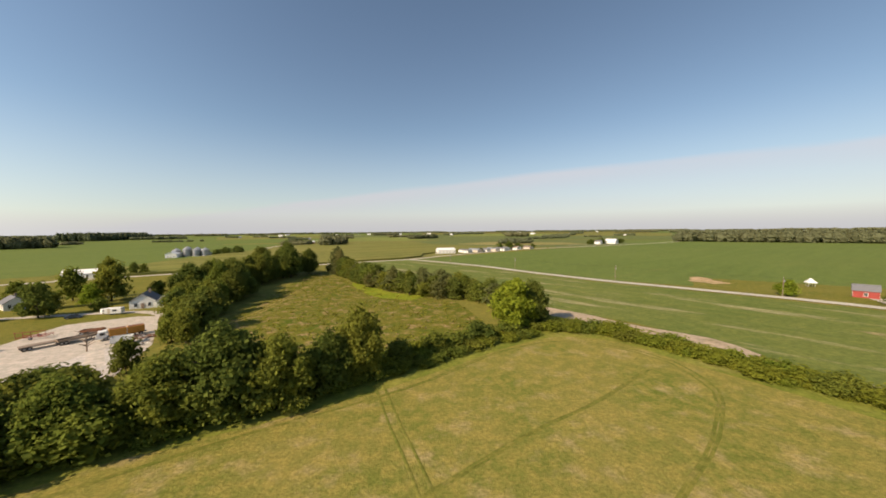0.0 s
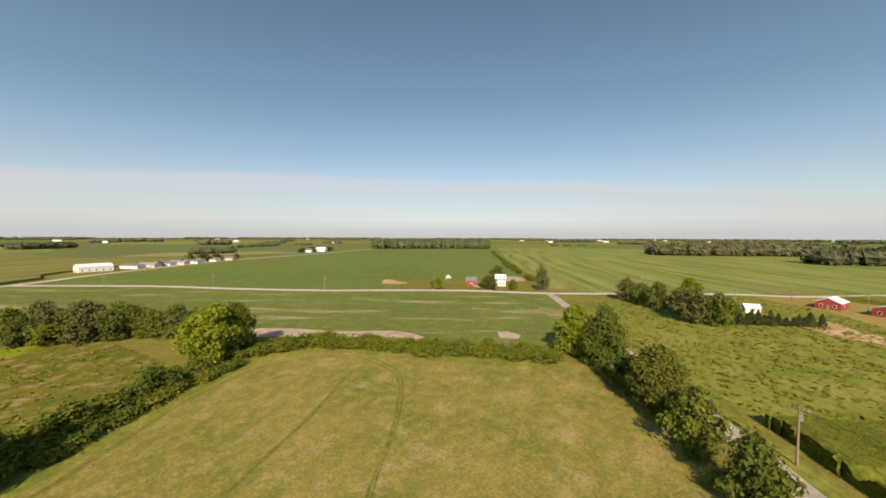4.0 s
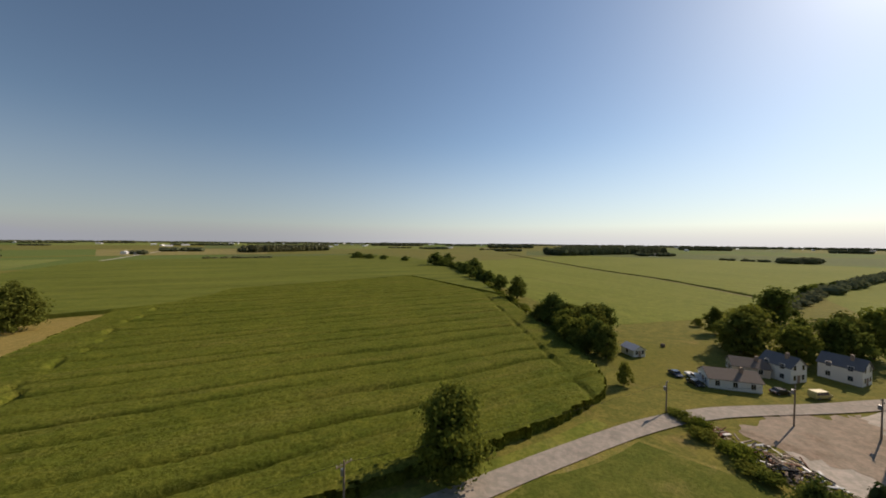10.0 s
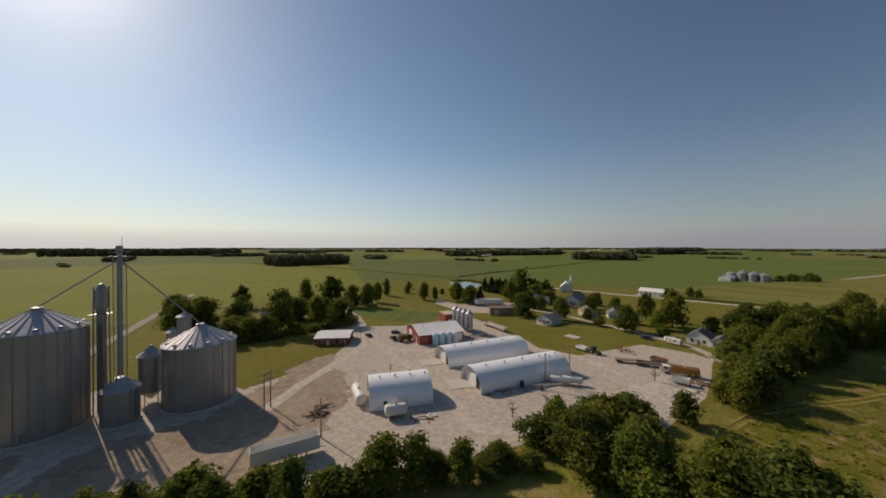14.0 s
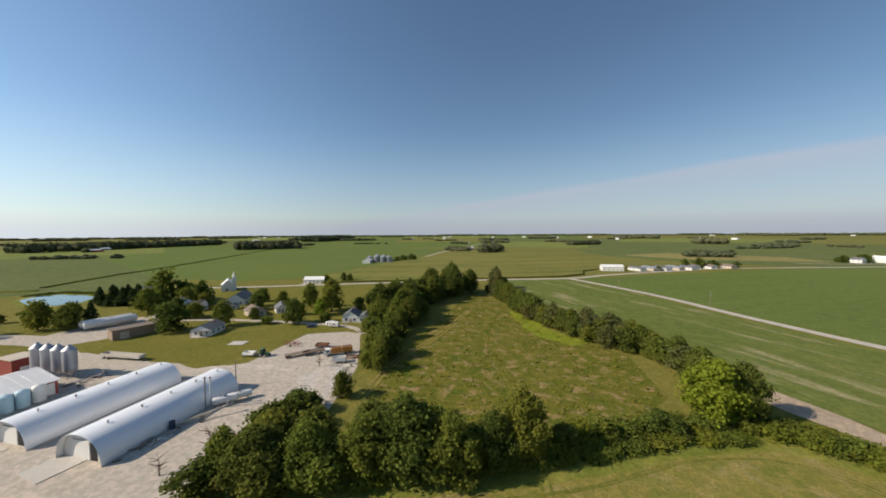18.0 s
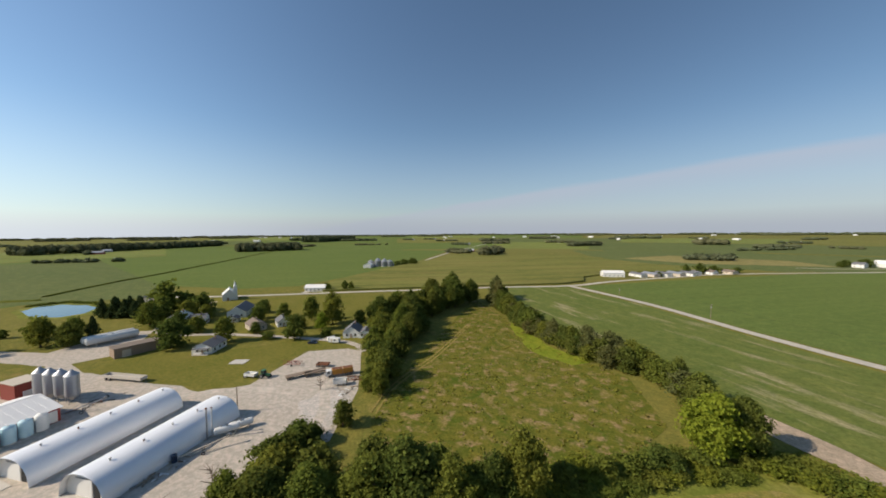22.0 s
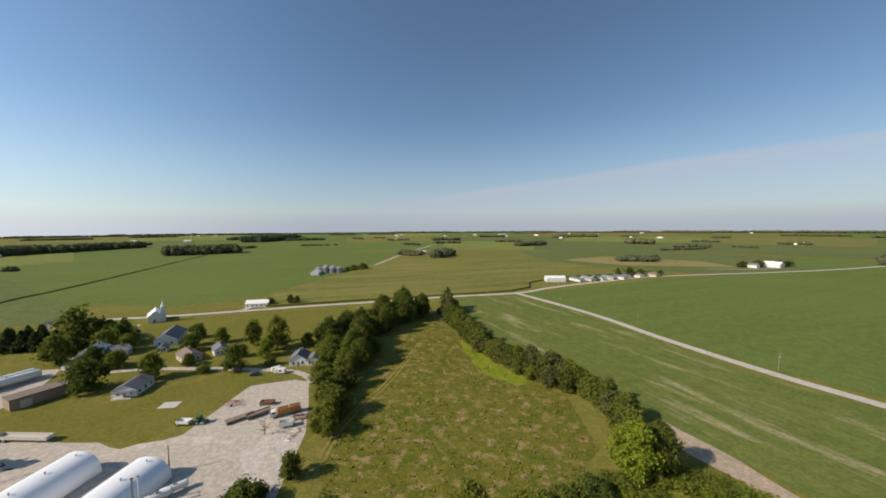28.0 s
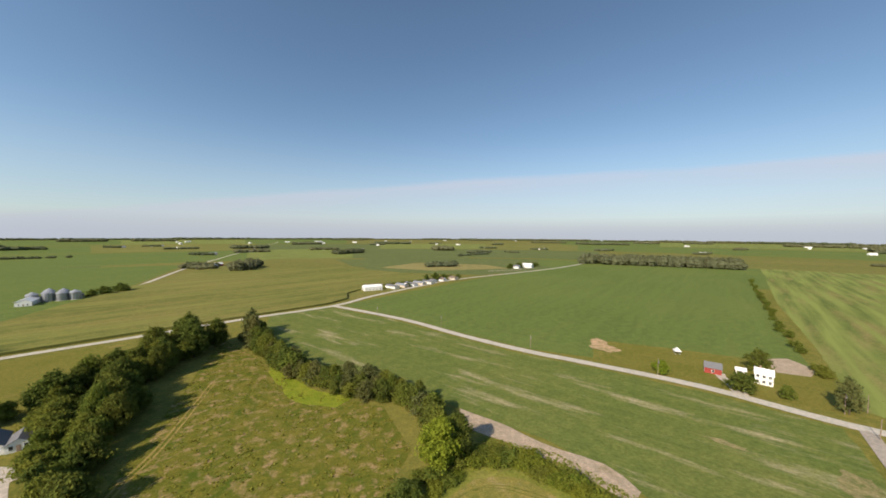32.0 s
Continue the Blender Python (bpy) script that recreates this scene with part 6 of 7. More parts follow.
for sx in (-1, 1):
    part("porch_post", box(0.15, 0.15, 2.8, 7.6, sx * 5.5, 0, 0.01), "white", of)

# brown block store, propane tank, slab, trailer
st = thing("block_store", "long brown windowless block store", "store building", -193.7, 73.1, -7)
part("wall", box(7, 16, 4.0, 0, 0, 0, 0.04), "brown_wall", st)
part("roof", box(7.5, 16.5, 0.3, 0, 0, 4.0, 0.04), "brown_roof", st)
part("door", box(0.1, 3.0, 3.0, 3.54, -4, 0, 0.02), "beige", st)
flat_tank(-222, 75.1, -4, 1.7, 20, "long white propane tank beside the village lane", "white", 0.9)
flat_tank(-226.4, 75.2, -4, 1.7, 20, "long white propane tank beside the village lane", "white", 0.9)
sl = thing("concrete_slab", "pale square concrete slab set in the lawn", "slab", -139.3, 85.9, 25, "", 0.05)
part("slab", box(6.4, 4.6, 0.15, 0, 0, 0, 0.02), "concrete", sl)

# tanks and clutter at the arched sheds
flat_tank(-93.6, -5, 102, 1.35, 9.5, "white horizontal tank beside the short arch shed", "white", 0.5)
flat_tank(-82.8, 4.3, 4, 1.3, 5.5, "white horizontal tank before the short arch shed", "white", 0.6)
flat_tank(-93, 53.2, -30, 0.9, 6.0, "white nurse tank lying beside the long arch shed", "white", 0.6)
flat_tank(-92, 56.4, -30, 0.9, 6.0, "white nurse tank lying beside the long arch shed", "white", 0.6)


def auger(x, y, turn, length, rise, mat, label):
    """Portable grain auger: inclined tube on a wheeled frame."""
    t = thing("grain_auger", label, "auger", x, y, turn, "grain augers")
    part("tube", tube((-length / 2, 0, 0.4), (length / 2, 0, rise), 0.16, None, 10), mat, t)
    part("hopper", lathe([(0.15, 0.1), (0.6, 0.75), (0.62, 0.8)], 10, None, -length / 2, 0), mat, t)
    part("axle", tube((0, -1.1, 0.45), (0, 1.1, 0.45), 0.06, None, 6), "steel", t)
    for s in (-1, 1):
        part("frame_rail", tube((-length * 0.2, s * 0.5, 0.6), (length * 0.25, s * 0.12, rise * 0.72), 0.05, None, 5), mat, t)
        part("strut", tube((0, s * 0.9, 0.5), (length * 0.18, s * 0.12, rise * 0.66), 0.05, None, 5), mat, t)
        wheel(t, 0, s * 1.2, 0.42, 0.2)
    part("motor", box(0.6, 0.5, 0.5, length * 0.42, 0, rise + 0.05, 0.04), "steel", t)
    return t


def trailer(x, y, turn, L, W, deck, mat, label, sides=0.0, cab=False, name="flatbed_trailer"):
    t = thing(name, label, "trailer", x, y, turn, "trailers")
    part("deck", box(L, W, 0.18, 0, 0, deck, 0.02), mat, t)
    for s in (-1, 1):
        part("chassis_rail", box(L * 0.95, 0.16, 0.3, 0, s * 0.45, deck - 0.3, 0.01), "steel", t)
        if sides:
            part("side_board", box(L, 0.08, sides, 0, s * (W / 2 - 0.04), deck + 0.18, 0.01), mat, t)
    if sides:
        for s in (-1, 1):
            part("end_board", box(0.08, W, sides, s * (L / 2 - 0.04), 0, deck + 0.18, 0.01), mat, t)
    for k in ((-0.42, -0.32) if not cab else (-0.42, -0.32, 0.12)):
        for s in (-1, 1):
            wheel(t, L * k, s * (W / 2 - 0.18), 0.5, 0.34)
    part("drawbar", tube((L / 2, 0, deck - 0.2), (L / 2 + 1.2, 0, 0.5), 0.09, None, 6), "steel", t)
    for s in (-1, 1):
        part("landing_leg", box(0.16, 0.16, deck, L * 0.3, s * 0.7, 0, 0.01), "steel", t)
    return t


def truck(x, y, turn, mat, label, body="white", L=8.0, drum=False):
    t = thing("truck", label, "truck", x, y, turn, "trucks")
    part("chassis", box(L, 0.9, 0.35, 0, 0, 0.6, 0.02), "steel", t)
    cabp = part("cab", prism([(L / 2 - 2.2, 0.7), (L / 2, 0.7), (L / 2 + 0.05, 1.6), (L / 2 - 0.5, 2.6), (L / 2 - 2.2, 2.65)], -1.15, 1.15), mat, t)
    part("windscreen", prism([(L / 2 - 0.04, 1.65), (L / 2 + 0.02, 1.66), (L / 2 - 0.46, 2.55), (L / 2 - 0.52, 2.54)], -1.0, 1.0), "glass", cabp)
    for s in (-1, 1):
        part("side_window", box(1.0, 0.04, 0.7, L / 2 - 1.3, s * 1.16, 1.65, 0), "glass", cabp)
    if drum:
        bm = lathe([(0.3, -2.6), (0.95, -2.2), (1.25, -0.4), (1.25, 0.6), (0.7, 2.2), (0.5, 2.5)], 18)
        bmesh.ops.transform(bm, matrix=Matrix.Translation((-0.6, 0, 2.3)) @ Matrix.Rotation(math.radians(-76), 4, "Y"), verts=bm.verts)
        part("drum", bm, body, t, "", True)
        part("chute", box(1.4, 0.5, 0.2, -L / 2 + 0.2, 0, 1.6, 0.03), "rust", t)
    else:
        n = 2 if L > 9 else 1
        for k in range(n):
            wide = (L - 2.8) / n
            bx = L / 2 - 2.5 - wide * (k + 0.5)
            bed = part("bed", box(wide - 0.2, 2.4, 1.9, bx, 0, 0.95, 0.08), body, t)
            # rust-coloured top slab stands for the shade inside an open hopper
            part("load", box(wide - 0.5, 2.1, 0.06, bx, 0, 2.83, 0), "rust", bed, "rust-coloured slab standing for the shaded hopper inside")
    for k in (L * 0.32, -L * 0.22, -L * 0.38):
        for s in (-1, 1):
            wheel(t, k, s * 1.0, 0.5, 0.34)
    for s in (-1, 1):
        part("headlight", box(0.06, 0.25, 0.2, L / 2 + 0.03, s * 0.85, 1.0, 0.01), "white", t)
    return t


def tractor(x, y, turn, mat, label):
    t = thing("tractor", label, "tractor", x, y, turn)
    part("bonnet", prism([(0.2, 0.9), (2.1, 0.85), (2.15, 1.45), (0.2, 1.65)], -0.4, 0.4), mat, t)
    c = part("cab", prism([(-1.1, 1.0), (0.25, 1.0), (0.35, 2.0), (0.1, 2.75), (-1.0, 2.75)], -0.75, 0.75), "glass", t)
    part("cab_roof", box(1.5, 1.75, 0.16, -0.42, 0, 2.75, 0.05), mat, c)
    part("exhaust", tube((1.0, 0.28, 1.5), (1.0, 0.28, 2.5), 0.05, None, 8), "steel", t)
    for s in (-1, 1):
        wheel(t, -0.7, s * 0.95, 0.85, 0.45)
        wheel(t, 1.7, s * 0.8, 0.52, 0.32)
        part("mudguard", box(1.3, 0.5, 0.12, -0.7, s * 0.95, 1.75, 0.05), mat, t)
    return t


def heap(x, y, label, name, count, spread, mats, long=2.4, seed=1, turn=0, high=0.5, category="scrap pile"):
    """Loose lumber or scrap, piece by piece."""
    g = random.Random(seed)
    t = thing(name, label, category, x, y, turn)
    for k in range(count):
        px, py = g.gauss(0, spread[0] / 2.4), g.gauss(0, spread[1] / 2.4)
        L = long * g.uniform(0.4, 1.3)
        z = high * max(0.08, 1 - (px / spread[0]) ** 2 - (py / spread[1]) ** 2) * g.uniform(0.1, 1.0)
        p = part("plank", box(L, g.uniform(0.15, 0.5), g.uniform(0.06, 0.22), 0, 0, 0, 0.015), g.choice(mats), t)
        p.matrix_local = pose(px, py, z, g.uniform(-10, 10), g.uniform(-14, 14), g.uniform(0, 180))
    return t


# yard machines
tractor(-115.9, 80.6, 20, "green", "green tractor parked on the gravel yard")
trailer(-120.7, 78.5, 15, 4.5, 2.2, 0.8, "white", "small pale sprayer trailer behind the tractor", 0.8)
trailer(-105, 86.5, 62, 9.0, 2.5, 1.0, "wood", "dark flatbed trailer on the gravel yard")
trailer(-100.9, 90.7, 62, 8.0, 2.5, 1.0, "wood", "dark flatbed trailer on the gravel yard", 0.3)
trailer(-103.9, 97.5, 20, 5.0, 2.2, 0.9, "rust", "short rusty trailer on the gravel yard", 0.4)
truck(-92.1, 94.1, 228, "white", "white truck with two yellow rusty hopper bodies", "yellow", 10.5)
trailer(-86.2, 88.1, 215, 4.5, 2.3, 0.8, "white", "white box trailer at the hedge", 1.2)
heap(-85.8, 93.8, "rusty scrap heaped beside the trucks", "scrap_heap", 26, (4, 3), ("rust", "steel", "rust"), 2.0, 3)
heap(-80.8, 85.4, "pale stone blocks and scrap at the hedge", "rubble_heap", 24, (3, 5), ("concrete", "white", "pale_wood"), 1.5, 4)
rf = thing("tillage_frame", "folded rusty red tillage frame on the yard", "farm implement", -116.4, 93.6, 25)
for k in range(5):
    part("frame_bar", tube((-3 + k * 1.5, -1.6, 0.7), (-3 + k * 1.5, 1.6, 0.7), 0.07, None, 6), "red_dark", rf)
    part("shank", tube((-3 + k * 1.5, 1.2, 0.7), (-2.7 + k * 1.5, 1.4, 0.02), 0.04, None, 5), "rust", rf)
    part("wing_bar", tube((-3 + k * 1.5, -1.6, 0.7), (-3 + k * 1.5, -1.9, 2.4), 0.06, None, 6), "red_dark", rf)
for s in (-1.6, 0, 1.6):
    part("frame_bar", tube((-3.2, s, 0.8), (3.2, s, 0.8), 0.08, None, 6), "red_dark", rf)
part("frame_bar", tube((-3.2, -1.9, 2.4), (3.2, -1.9, 2.4), 0.08, None, 6), "red_dark", rf)
for s in (-1, 1):
    wheel(rf, 0, s * 1.9, 0.4, 0.25)
trailer(-160, 56.8, 16, 17.0, 2.5, 1.1, "concrete", "long pale grain trailer parked on the lawn edge", 0.9)
trailer(-70.5, -17.1, 110, 12.0, 2.5, 1.1, "white", "white semi-trailer box parked behind the hedge", 2.5, name="semi_trailer")
car(-156.4, -4.3, 30, "black", "dark parked car beside the workshop")
car(-160.3, 8, 80, "blue", "dark parked car before the workshop doors")
car(-149.2, 6.6, 20, "black", "dark pickup parked at the workshop corner", "pickup", 5.2)
truck(-146.7, 11.1, 120, "green", "old green truck with rusty bed at the workshop", "rust", 6.5)
auger(-96, 10.8, 200, 11, 4.2, "rust", "rusty grain auger behind the short arch shed")
auger(-99.5, 3.1, 170, 9, 5.0, "rust", "rusty elevator frame behind the short arch shed")
auger(-90.6, 46, 62, 13, 2.4, "beige", "long pale auger lying beside the arch shed")
auger(-108.5, 39.2, 96, 10, 1.8, "yellow", "yellow auger between the arch sheds")
auger(-143.8, 40.9, 60, 12, 3.0, "steel", "grey auger beside the feed bins")
heap(-91.3, 36.5, "pale scrap and drums beside the arch shed", "scrap_row", 22, (2, 9), ("white", "steel", "rust", "pale_wood"), 1.6, 6, 5)
heap(-80.9, 11, "pipes and fittings before the short arch shed", "scrap_row", 18, (2, 5), ("white", "steel", "rust"), 1.5, 7, 0)
heap(-147.9, 44.8, "dark machine parts beside the workshop", "scrap_row", 20, (3, 7), ("steel", "rust", "dark"), 2.0, 8, 0, 0.9)
heap(-53.6, -64.7, "bleached timbers and boards piled beside the lane", "timber_pile", 150, (5, 10), ("pale_wood", "wood", "rust", "white", "dead", "dark"), 2.4, 9, 20, 1.6, "timber pile")
heap(-48.3, -76.4, "reddish rubble spread beside the lane", "rubble_heap", 70, (5, 6), ("rust", "red_dark", "rust", "pale_wood"), 1.0, 10, 0, 0.4)
heap(-88.5, -14.1, "broken brush and rusty scrap in the yard", "brush_heap", 40, (5, 4), ("rust", "wood", "dead"), 2.6, 11, 0, 1.0)
ch = thing("chimney_pipe", "tall thin stove pipe beside the arch shed", "pipe", -95, 49.3)
part("pipe", tube((0, 0, 0), (0, 0, 8.4), 0.2, None, 10), "galv", ch)
part("cap", lathe([(0.38, 8.4), (0, 8.7)], 10), "rust", ch)
ch2 = thing("chimney_pipe", "tall thin stove pipe beside the arch shed", "pipe", -95.4, 50.8)
part("pipe", tube((0, 0, 0), (0, 0, 7.8), 0.18, None, 10), "white", ch2)
part("cap", lathe([(0.34, 7.8), (0, 8.05)], 10), "rust", ch2)
drum = thing("blue_drum", "dark blue steel drum standing at the arch shed", "drum", -93, 41)
part("body", lathe([(0, 0), (0.55, 0), (0.57, 0.9), (0.55, 1.8), (0, 1.8)], 16), "blue", drum)
part("rim", lathe([(0.57, 1.76), (0.6, 1.8), (0.57, 1.84)], 16), "steel", drum)
heap(-102.7, 5.9, "rusty frames and drums behind the short arch shed", "scrap_heap", 34, (4, 5), ("rust", "pale_wood", "steel", "concrete"), 2.2, 21, 0, 1.6)
for k, (ax, ay) in enumerate(((-126.2, 21.7), (-104.3, 28.2))):
    bl = thing("rusty_tank", "small rusty fuel tank at the shed door", "tank", ax, ay, 10)
    part("shell", capsule(0.6, 1.8, 0.9, None, 14), "rust", bl, "", True)
    part("stand", box(0.9, 1.2, 0.35, 0, 0, 0, 0.02), "steel", bl)
pad2 = thing("concrete_pad", "pale concrete apron before the shed door", "slab", -118.5, 18, 5, "", 0.04)
part("pad", box(6, 7, 0.12, 0, 0, 0, 0.02), "concrete", pad2)
pad = thing("concrete_pad", "pale concrete apron before the shed door", "slab", -98.9, 23.8, 5, "", 0.04)
part("pad", box(7, 7, 0.12, 0, 0, 0, 0.02), "concrete", pad)

# village houses
house(-166.2, 89.4, 30, 8.5, 11, 2.9, 2.0, "white", "grey_roof", "low white house with grey hipped roof on the lawn", 3, porch=True)
house(-225.1, 105.5, 40, 8, 12, 5.4, 2.6, "white", "white_roof", "two-storey white house with pale roof among trees", 3, 2)
house(-220.7, 113.2, -50, 6, 9, 3.4, 2.2, "white", "grey_roof", "white house wing among the village trees", 2)
house(-219.6, 138.5, 42, 11, 20, 3.6, 3.4, "white", "grey_roof", "large white building with grey roof", 4, chimney=False)
house(-204.6, 124.8, 40, 4.5, 5, 2.4, 1.3, "white", "grey_roof", "small white garden shed", 1, chimney=False, name="shed", category="shed")
house(-179.2, 120.8, 70, 8, 12, 2.8, 2.2, "beige", "brown_roof", "low beige house with brown roof", 3)
house(-172.1, 132.4, 60, 6.5, 9, 2.8, 2.2, "white", "grey_roof", "small white house with dark roof", 2)
house(-121.2, 134.7, 30, 8, 10, 3.0, 2.8, "white", "grey_roof", "white cottage with dark grey roof", 2)
house(-114.1, 136.7, 30, 6, 8, 2.6, 1.6, "white", "grey_roof", "small white cottage annex with dark roof", 2, chimney=False)
house(-326.9, 134.1, 30, 9, 13, 3.0, 2.2, "beige", "grey_roof", "far grey-roofed house beyond the trees", 3)
house(-311.7, 137.5, 30, 6, 12, 2.6, 1.6, "white", "white_roof", "low white shed beyond the trees", 2, chimney=False, name="shed", category="shed")
house(-272.5, 135.5, 20, 8, 10, 3.2, 2.6, "white", "grey_roof", "white house behind the tall village tree", 2)
house(-244.6, -11.8, -30, 9, 12, 3.0, 3.0, "beige", "grey_roof", "grey-roofed house with white gable in the park", 3)
house(-208.5, -58.9, 10, 9, 12, 3.0, 2.6, "white", "grey_roof", "house half hidden by trees", 3)
house(-243, 223.8, -62, 8.5, 18, 3.4, 2.4, "white", "white_roof", "long white hall beside the country road", 5, chimney=False, name="hall", category="hall")
cp = thing("camper", "white camper van parked on the village lawn", "camper", -120.5, 120.9, 20)
part("body", box(5.0, 2.2, 2.0, 0, 0, 0.55, 0.12), "white", cp)
part("window", box(1.2, 0.05, 0.6, 0.5, -1.12, 1.4, 0), "glass", cp)
part("door", box(0.7, 0.05, 1.7, -1.2, -1.12, 0.7, 0), "beige", cp)
for s in (-1, 1):
    wheel(cp, -0.3, s * 0.95, 0.35, 0.2)
car(-124.2, 123.2, 60, "white", "white van parked by the village lane", "van", 5.0)
car(-129.6, 115.7, 30, "blue", "pale car parked on the village lane")
car(-186.8, 110.1, 60, "white", "white car parked beside a house")
car(-166.5, 137.2, 100, "white", "white car parked beside a house")

ct = thing("church", "white wooden church with slim steeple", "church", -278, 166.2, 58)
a, b = gable(9.5, 15, 4.6, 4.2)
part("wall", a, "white", ct)
part("roof", b, "white_roof", ct)
tw = part("tower", box(3.0, 3.0, 9.2, 4.0, -5.6, 0, 0.05), "white", ct)
part("belfry", box(2.2, 2.2, 1.8, 4.0, -5.6, 9.2, 0.05), "white", tw)
part("spire", lathe([(1.5, 11.0), (0.8, 12.2), (0.1, 15.5), (0, 15.6)], 8, None, 4.0, -5.6), "white_roof", tw)
for k in range(3):
    for sgn in (-1, 1):
        window(ct, sgn * 4.75, -4 + k * 4, 1.2, 1.0, 2.2, ("-" if sgn < 0 else "+") + "x")
part("door", box(1.6, 0.1, 2.4, -1.0, -7.55, 0.1, 0.02), "brown_wall", ct)

# houses by the lane south of the bins
house(-68.2, -99.7, 80, 6.8, 11.5, 2.7, 1.8, "white", "brown_roof", "long white house with brown roof by the lane", 3)
house(-80.4, -110.7, 70, 6.2, 8.5, 2.6, 1.8, "beige", "brown_roof", "low house with brown roof by the lane", 2)
house(-87.4, -107.9, 20, 6, 7.5, 4.4, 2.4, "white", "grey_roof", "white house with grey gabled roof by the lane", 2, 2)
house(-104, -109.2, 30, 6, 8.5, 4.4, 2.4, "white", "grey_roof", "white house in tree shade by the lane", 2, 2)
house(-53.4, -122.5, 20, 4.6, 5.6, 2.4, 1.2, "white", "galv_roof", "small white shed with metal roof on the lawn", 1, chimney=False, name="shed", category="shed")
car(-59.5, -98.8, 100, "black", "dark car parked beside the long house")
car(-61.8, -103, 100, "white", "white pickup parked beside the long house", "pickup", 5.2)
car(-57.8, -104.9, 95, "blue", "dark car parked beside the long house")
car(-78, -96.2, 190, "black", "black car parked at the lane")
car(-85.8, -95, 195, "taxi", "yellow van parked at the lane", "van", 4.8)
heap(-42.7, -135.1, "pale brush pile on the lawn", "brush_heap", 24, (3, 2), ("pale_wood", "dead"), 1.5, 14, 0, 0.5)
bb = thing("hay_bale", "dark round bale on the lawn", "bale", -67.9, -132.8, 30)
part("roll", capsule(0.7, 1.4, 0.72, None, 16), "dead", bb, "", True)

# red farm beyond the weed field
house(236.6, -56.1, 62, 15, 21, 5.2, 3.2, "red", "white_roof", "large red barn with white metal roof", 2, chimney=False, name="barn", category="barn")
house(225.1, -43.1, 62, 9, 10, 3.4, 1.6, "red", "white_roof", "small red barn with white metal roof", 1, chimney=False, name="barn", category="barn")
house(234.1, -27.1, 72, 8, 11, 3.2, 2.0, "red", "white_roof", "small red barn with white metal roof", 1, chimney=False, name="barn", category="barn")
grain_bin(225.8, -57.9, 3.4, 5.2, 7.2, "pale steel grain bin beside the red barn", 14, ladder=False)
heap(233.7, -78.2, "pale pallets and scrap behind the red barn", "scrap_heap", 60, (7, 10), ("pale_wood", "white", "rust", "steel"), 2.2, 15, 0, 0.9)
heap(217.9, -54.2, "pallets and scrap before the red barn", "scrap_heap", 30, (4, 6), ("pale_wood", "white", "rust"), 1.8, 16, 0, 0.6)
house(196.7, -0.1, 20, 4.4, 5.0, 2.3, 1.3, "white", "white_roof", "small white garden shed behind the cedars", 1, chimney=False, name="shed", category="shed")

# white farmhouse at the road
house(187.1, 122, 35, 4.8, 6.6, 5.2, 2.2, "white", "white_roof", "two-storey white farmhouse beside the road", 3, 2)
house(190.2, 124.6, -55, 3.8, 4.6, 4.2, 1.6, "white", "grey_roof", "white gabled wing of the farmhouse", 2, 2, False)
house(176.1, 137.9, 40, 5.5, 7, 3.2, 2.2, "red", "grey_roof", "red shed with grey roof beside the farmhouse", 1, chimney=False, name="shed", category="shed")
house(189.1, 133.8, 40, 3, 4, 2.2, 1.0, "white", "white_roof", "tiny white outbuilding behind the farmhouse", 1, chimney=False, name="shed", category="shed")
gz = thing("gazebo", "small white canopy tent on the lawn", "gazebo", 181.9, 164.1, 20)
part("canopy", lathe([(2.6, 2.2), (2.5, 2.3), (0.2, 4.4), (0, 4.4)], 4), "white", gz)
for q in range(4):
    part("post", tube((1.7 * math.cos(q * 1.57), 1.7 * math.sin(q * 1.57), 0), (1.7 * math.cos(q * 1.57), 1.7 * math.sin(q * 1.57), 2.3), 0.06, None, 6), "white", gz)
sheet("driveway", [(165.8, 113.4), (169.1, 116.3), (176.2, 131), (180.2, 134.9), (175.1, 137), (168.3, 125.3), (162.1, 117.6)], 0.18, "gravel", "short gravel driveway to the red shed", "driveway", 0.3)

# farms to the north
for k, (dx, dy, r, e) in enumerate(((0, 0, 4.5, 8), (9, 5, 4.5, 9), (18, 9, 4.5, 8), (5, 12, 4, 10), (14, 17, 4, 9), (26, 14, 4.5, 8))):
    grain_bin(-334 + dx, 418 + dy, r, e, e + 2.6, "silver grain bin on a far farm", 10, ladder=False)
house(-329.9, 408.6, 25, 11, 26, 4.5, 2.4, "white", "white_roof", "long pale barn on a far farm", 3, chimney=False, name="barn", category="barn")
house(-310.4, 438.6, 25, 8, 12, 3.2, 2.2, "white", "grey_roof", "white house on a far farm", 2)
grove([(-298.9, 458.5, 10, 8), (-294.2, 476.4, 11, 8), (-288.5, 473.6, 9, 6), (-303.5, 447.2, 8, 6)], "on a far farm", "b")
house(3.4, 436.2, -74, 12, 23, 4.6, 2.4, "white", "white_roof", "long white metal barn by the road", 5, chimney=False, name="barn", category="barn")
for k in range(5):
    house(30 + k * 13.5, 447 + k * 8.6, 35, 8, 20, 3.2, 1.6, "beige" if k % 2 else "white", "galv_roof" if k % 2 else "grey_roof", "long low barn with grey metal roof", 3, chimney=False, name="barn", category="barn")
house(110.4, 504.1, 35, 9, 12, 3.0, 2.2, "white", "brown_roof", "white farmhouse by the road", 2)
house(131.7, 516.9, 35, 9, 14, 3.0, 2.0, "beige", "brown_roof", "beige farmhouse by the road", 3)
house(92.7, 490.6, 35, 8, 10, 3.0, 2.0, "white", "grey_roof", "white farmhouse by the road", 2)
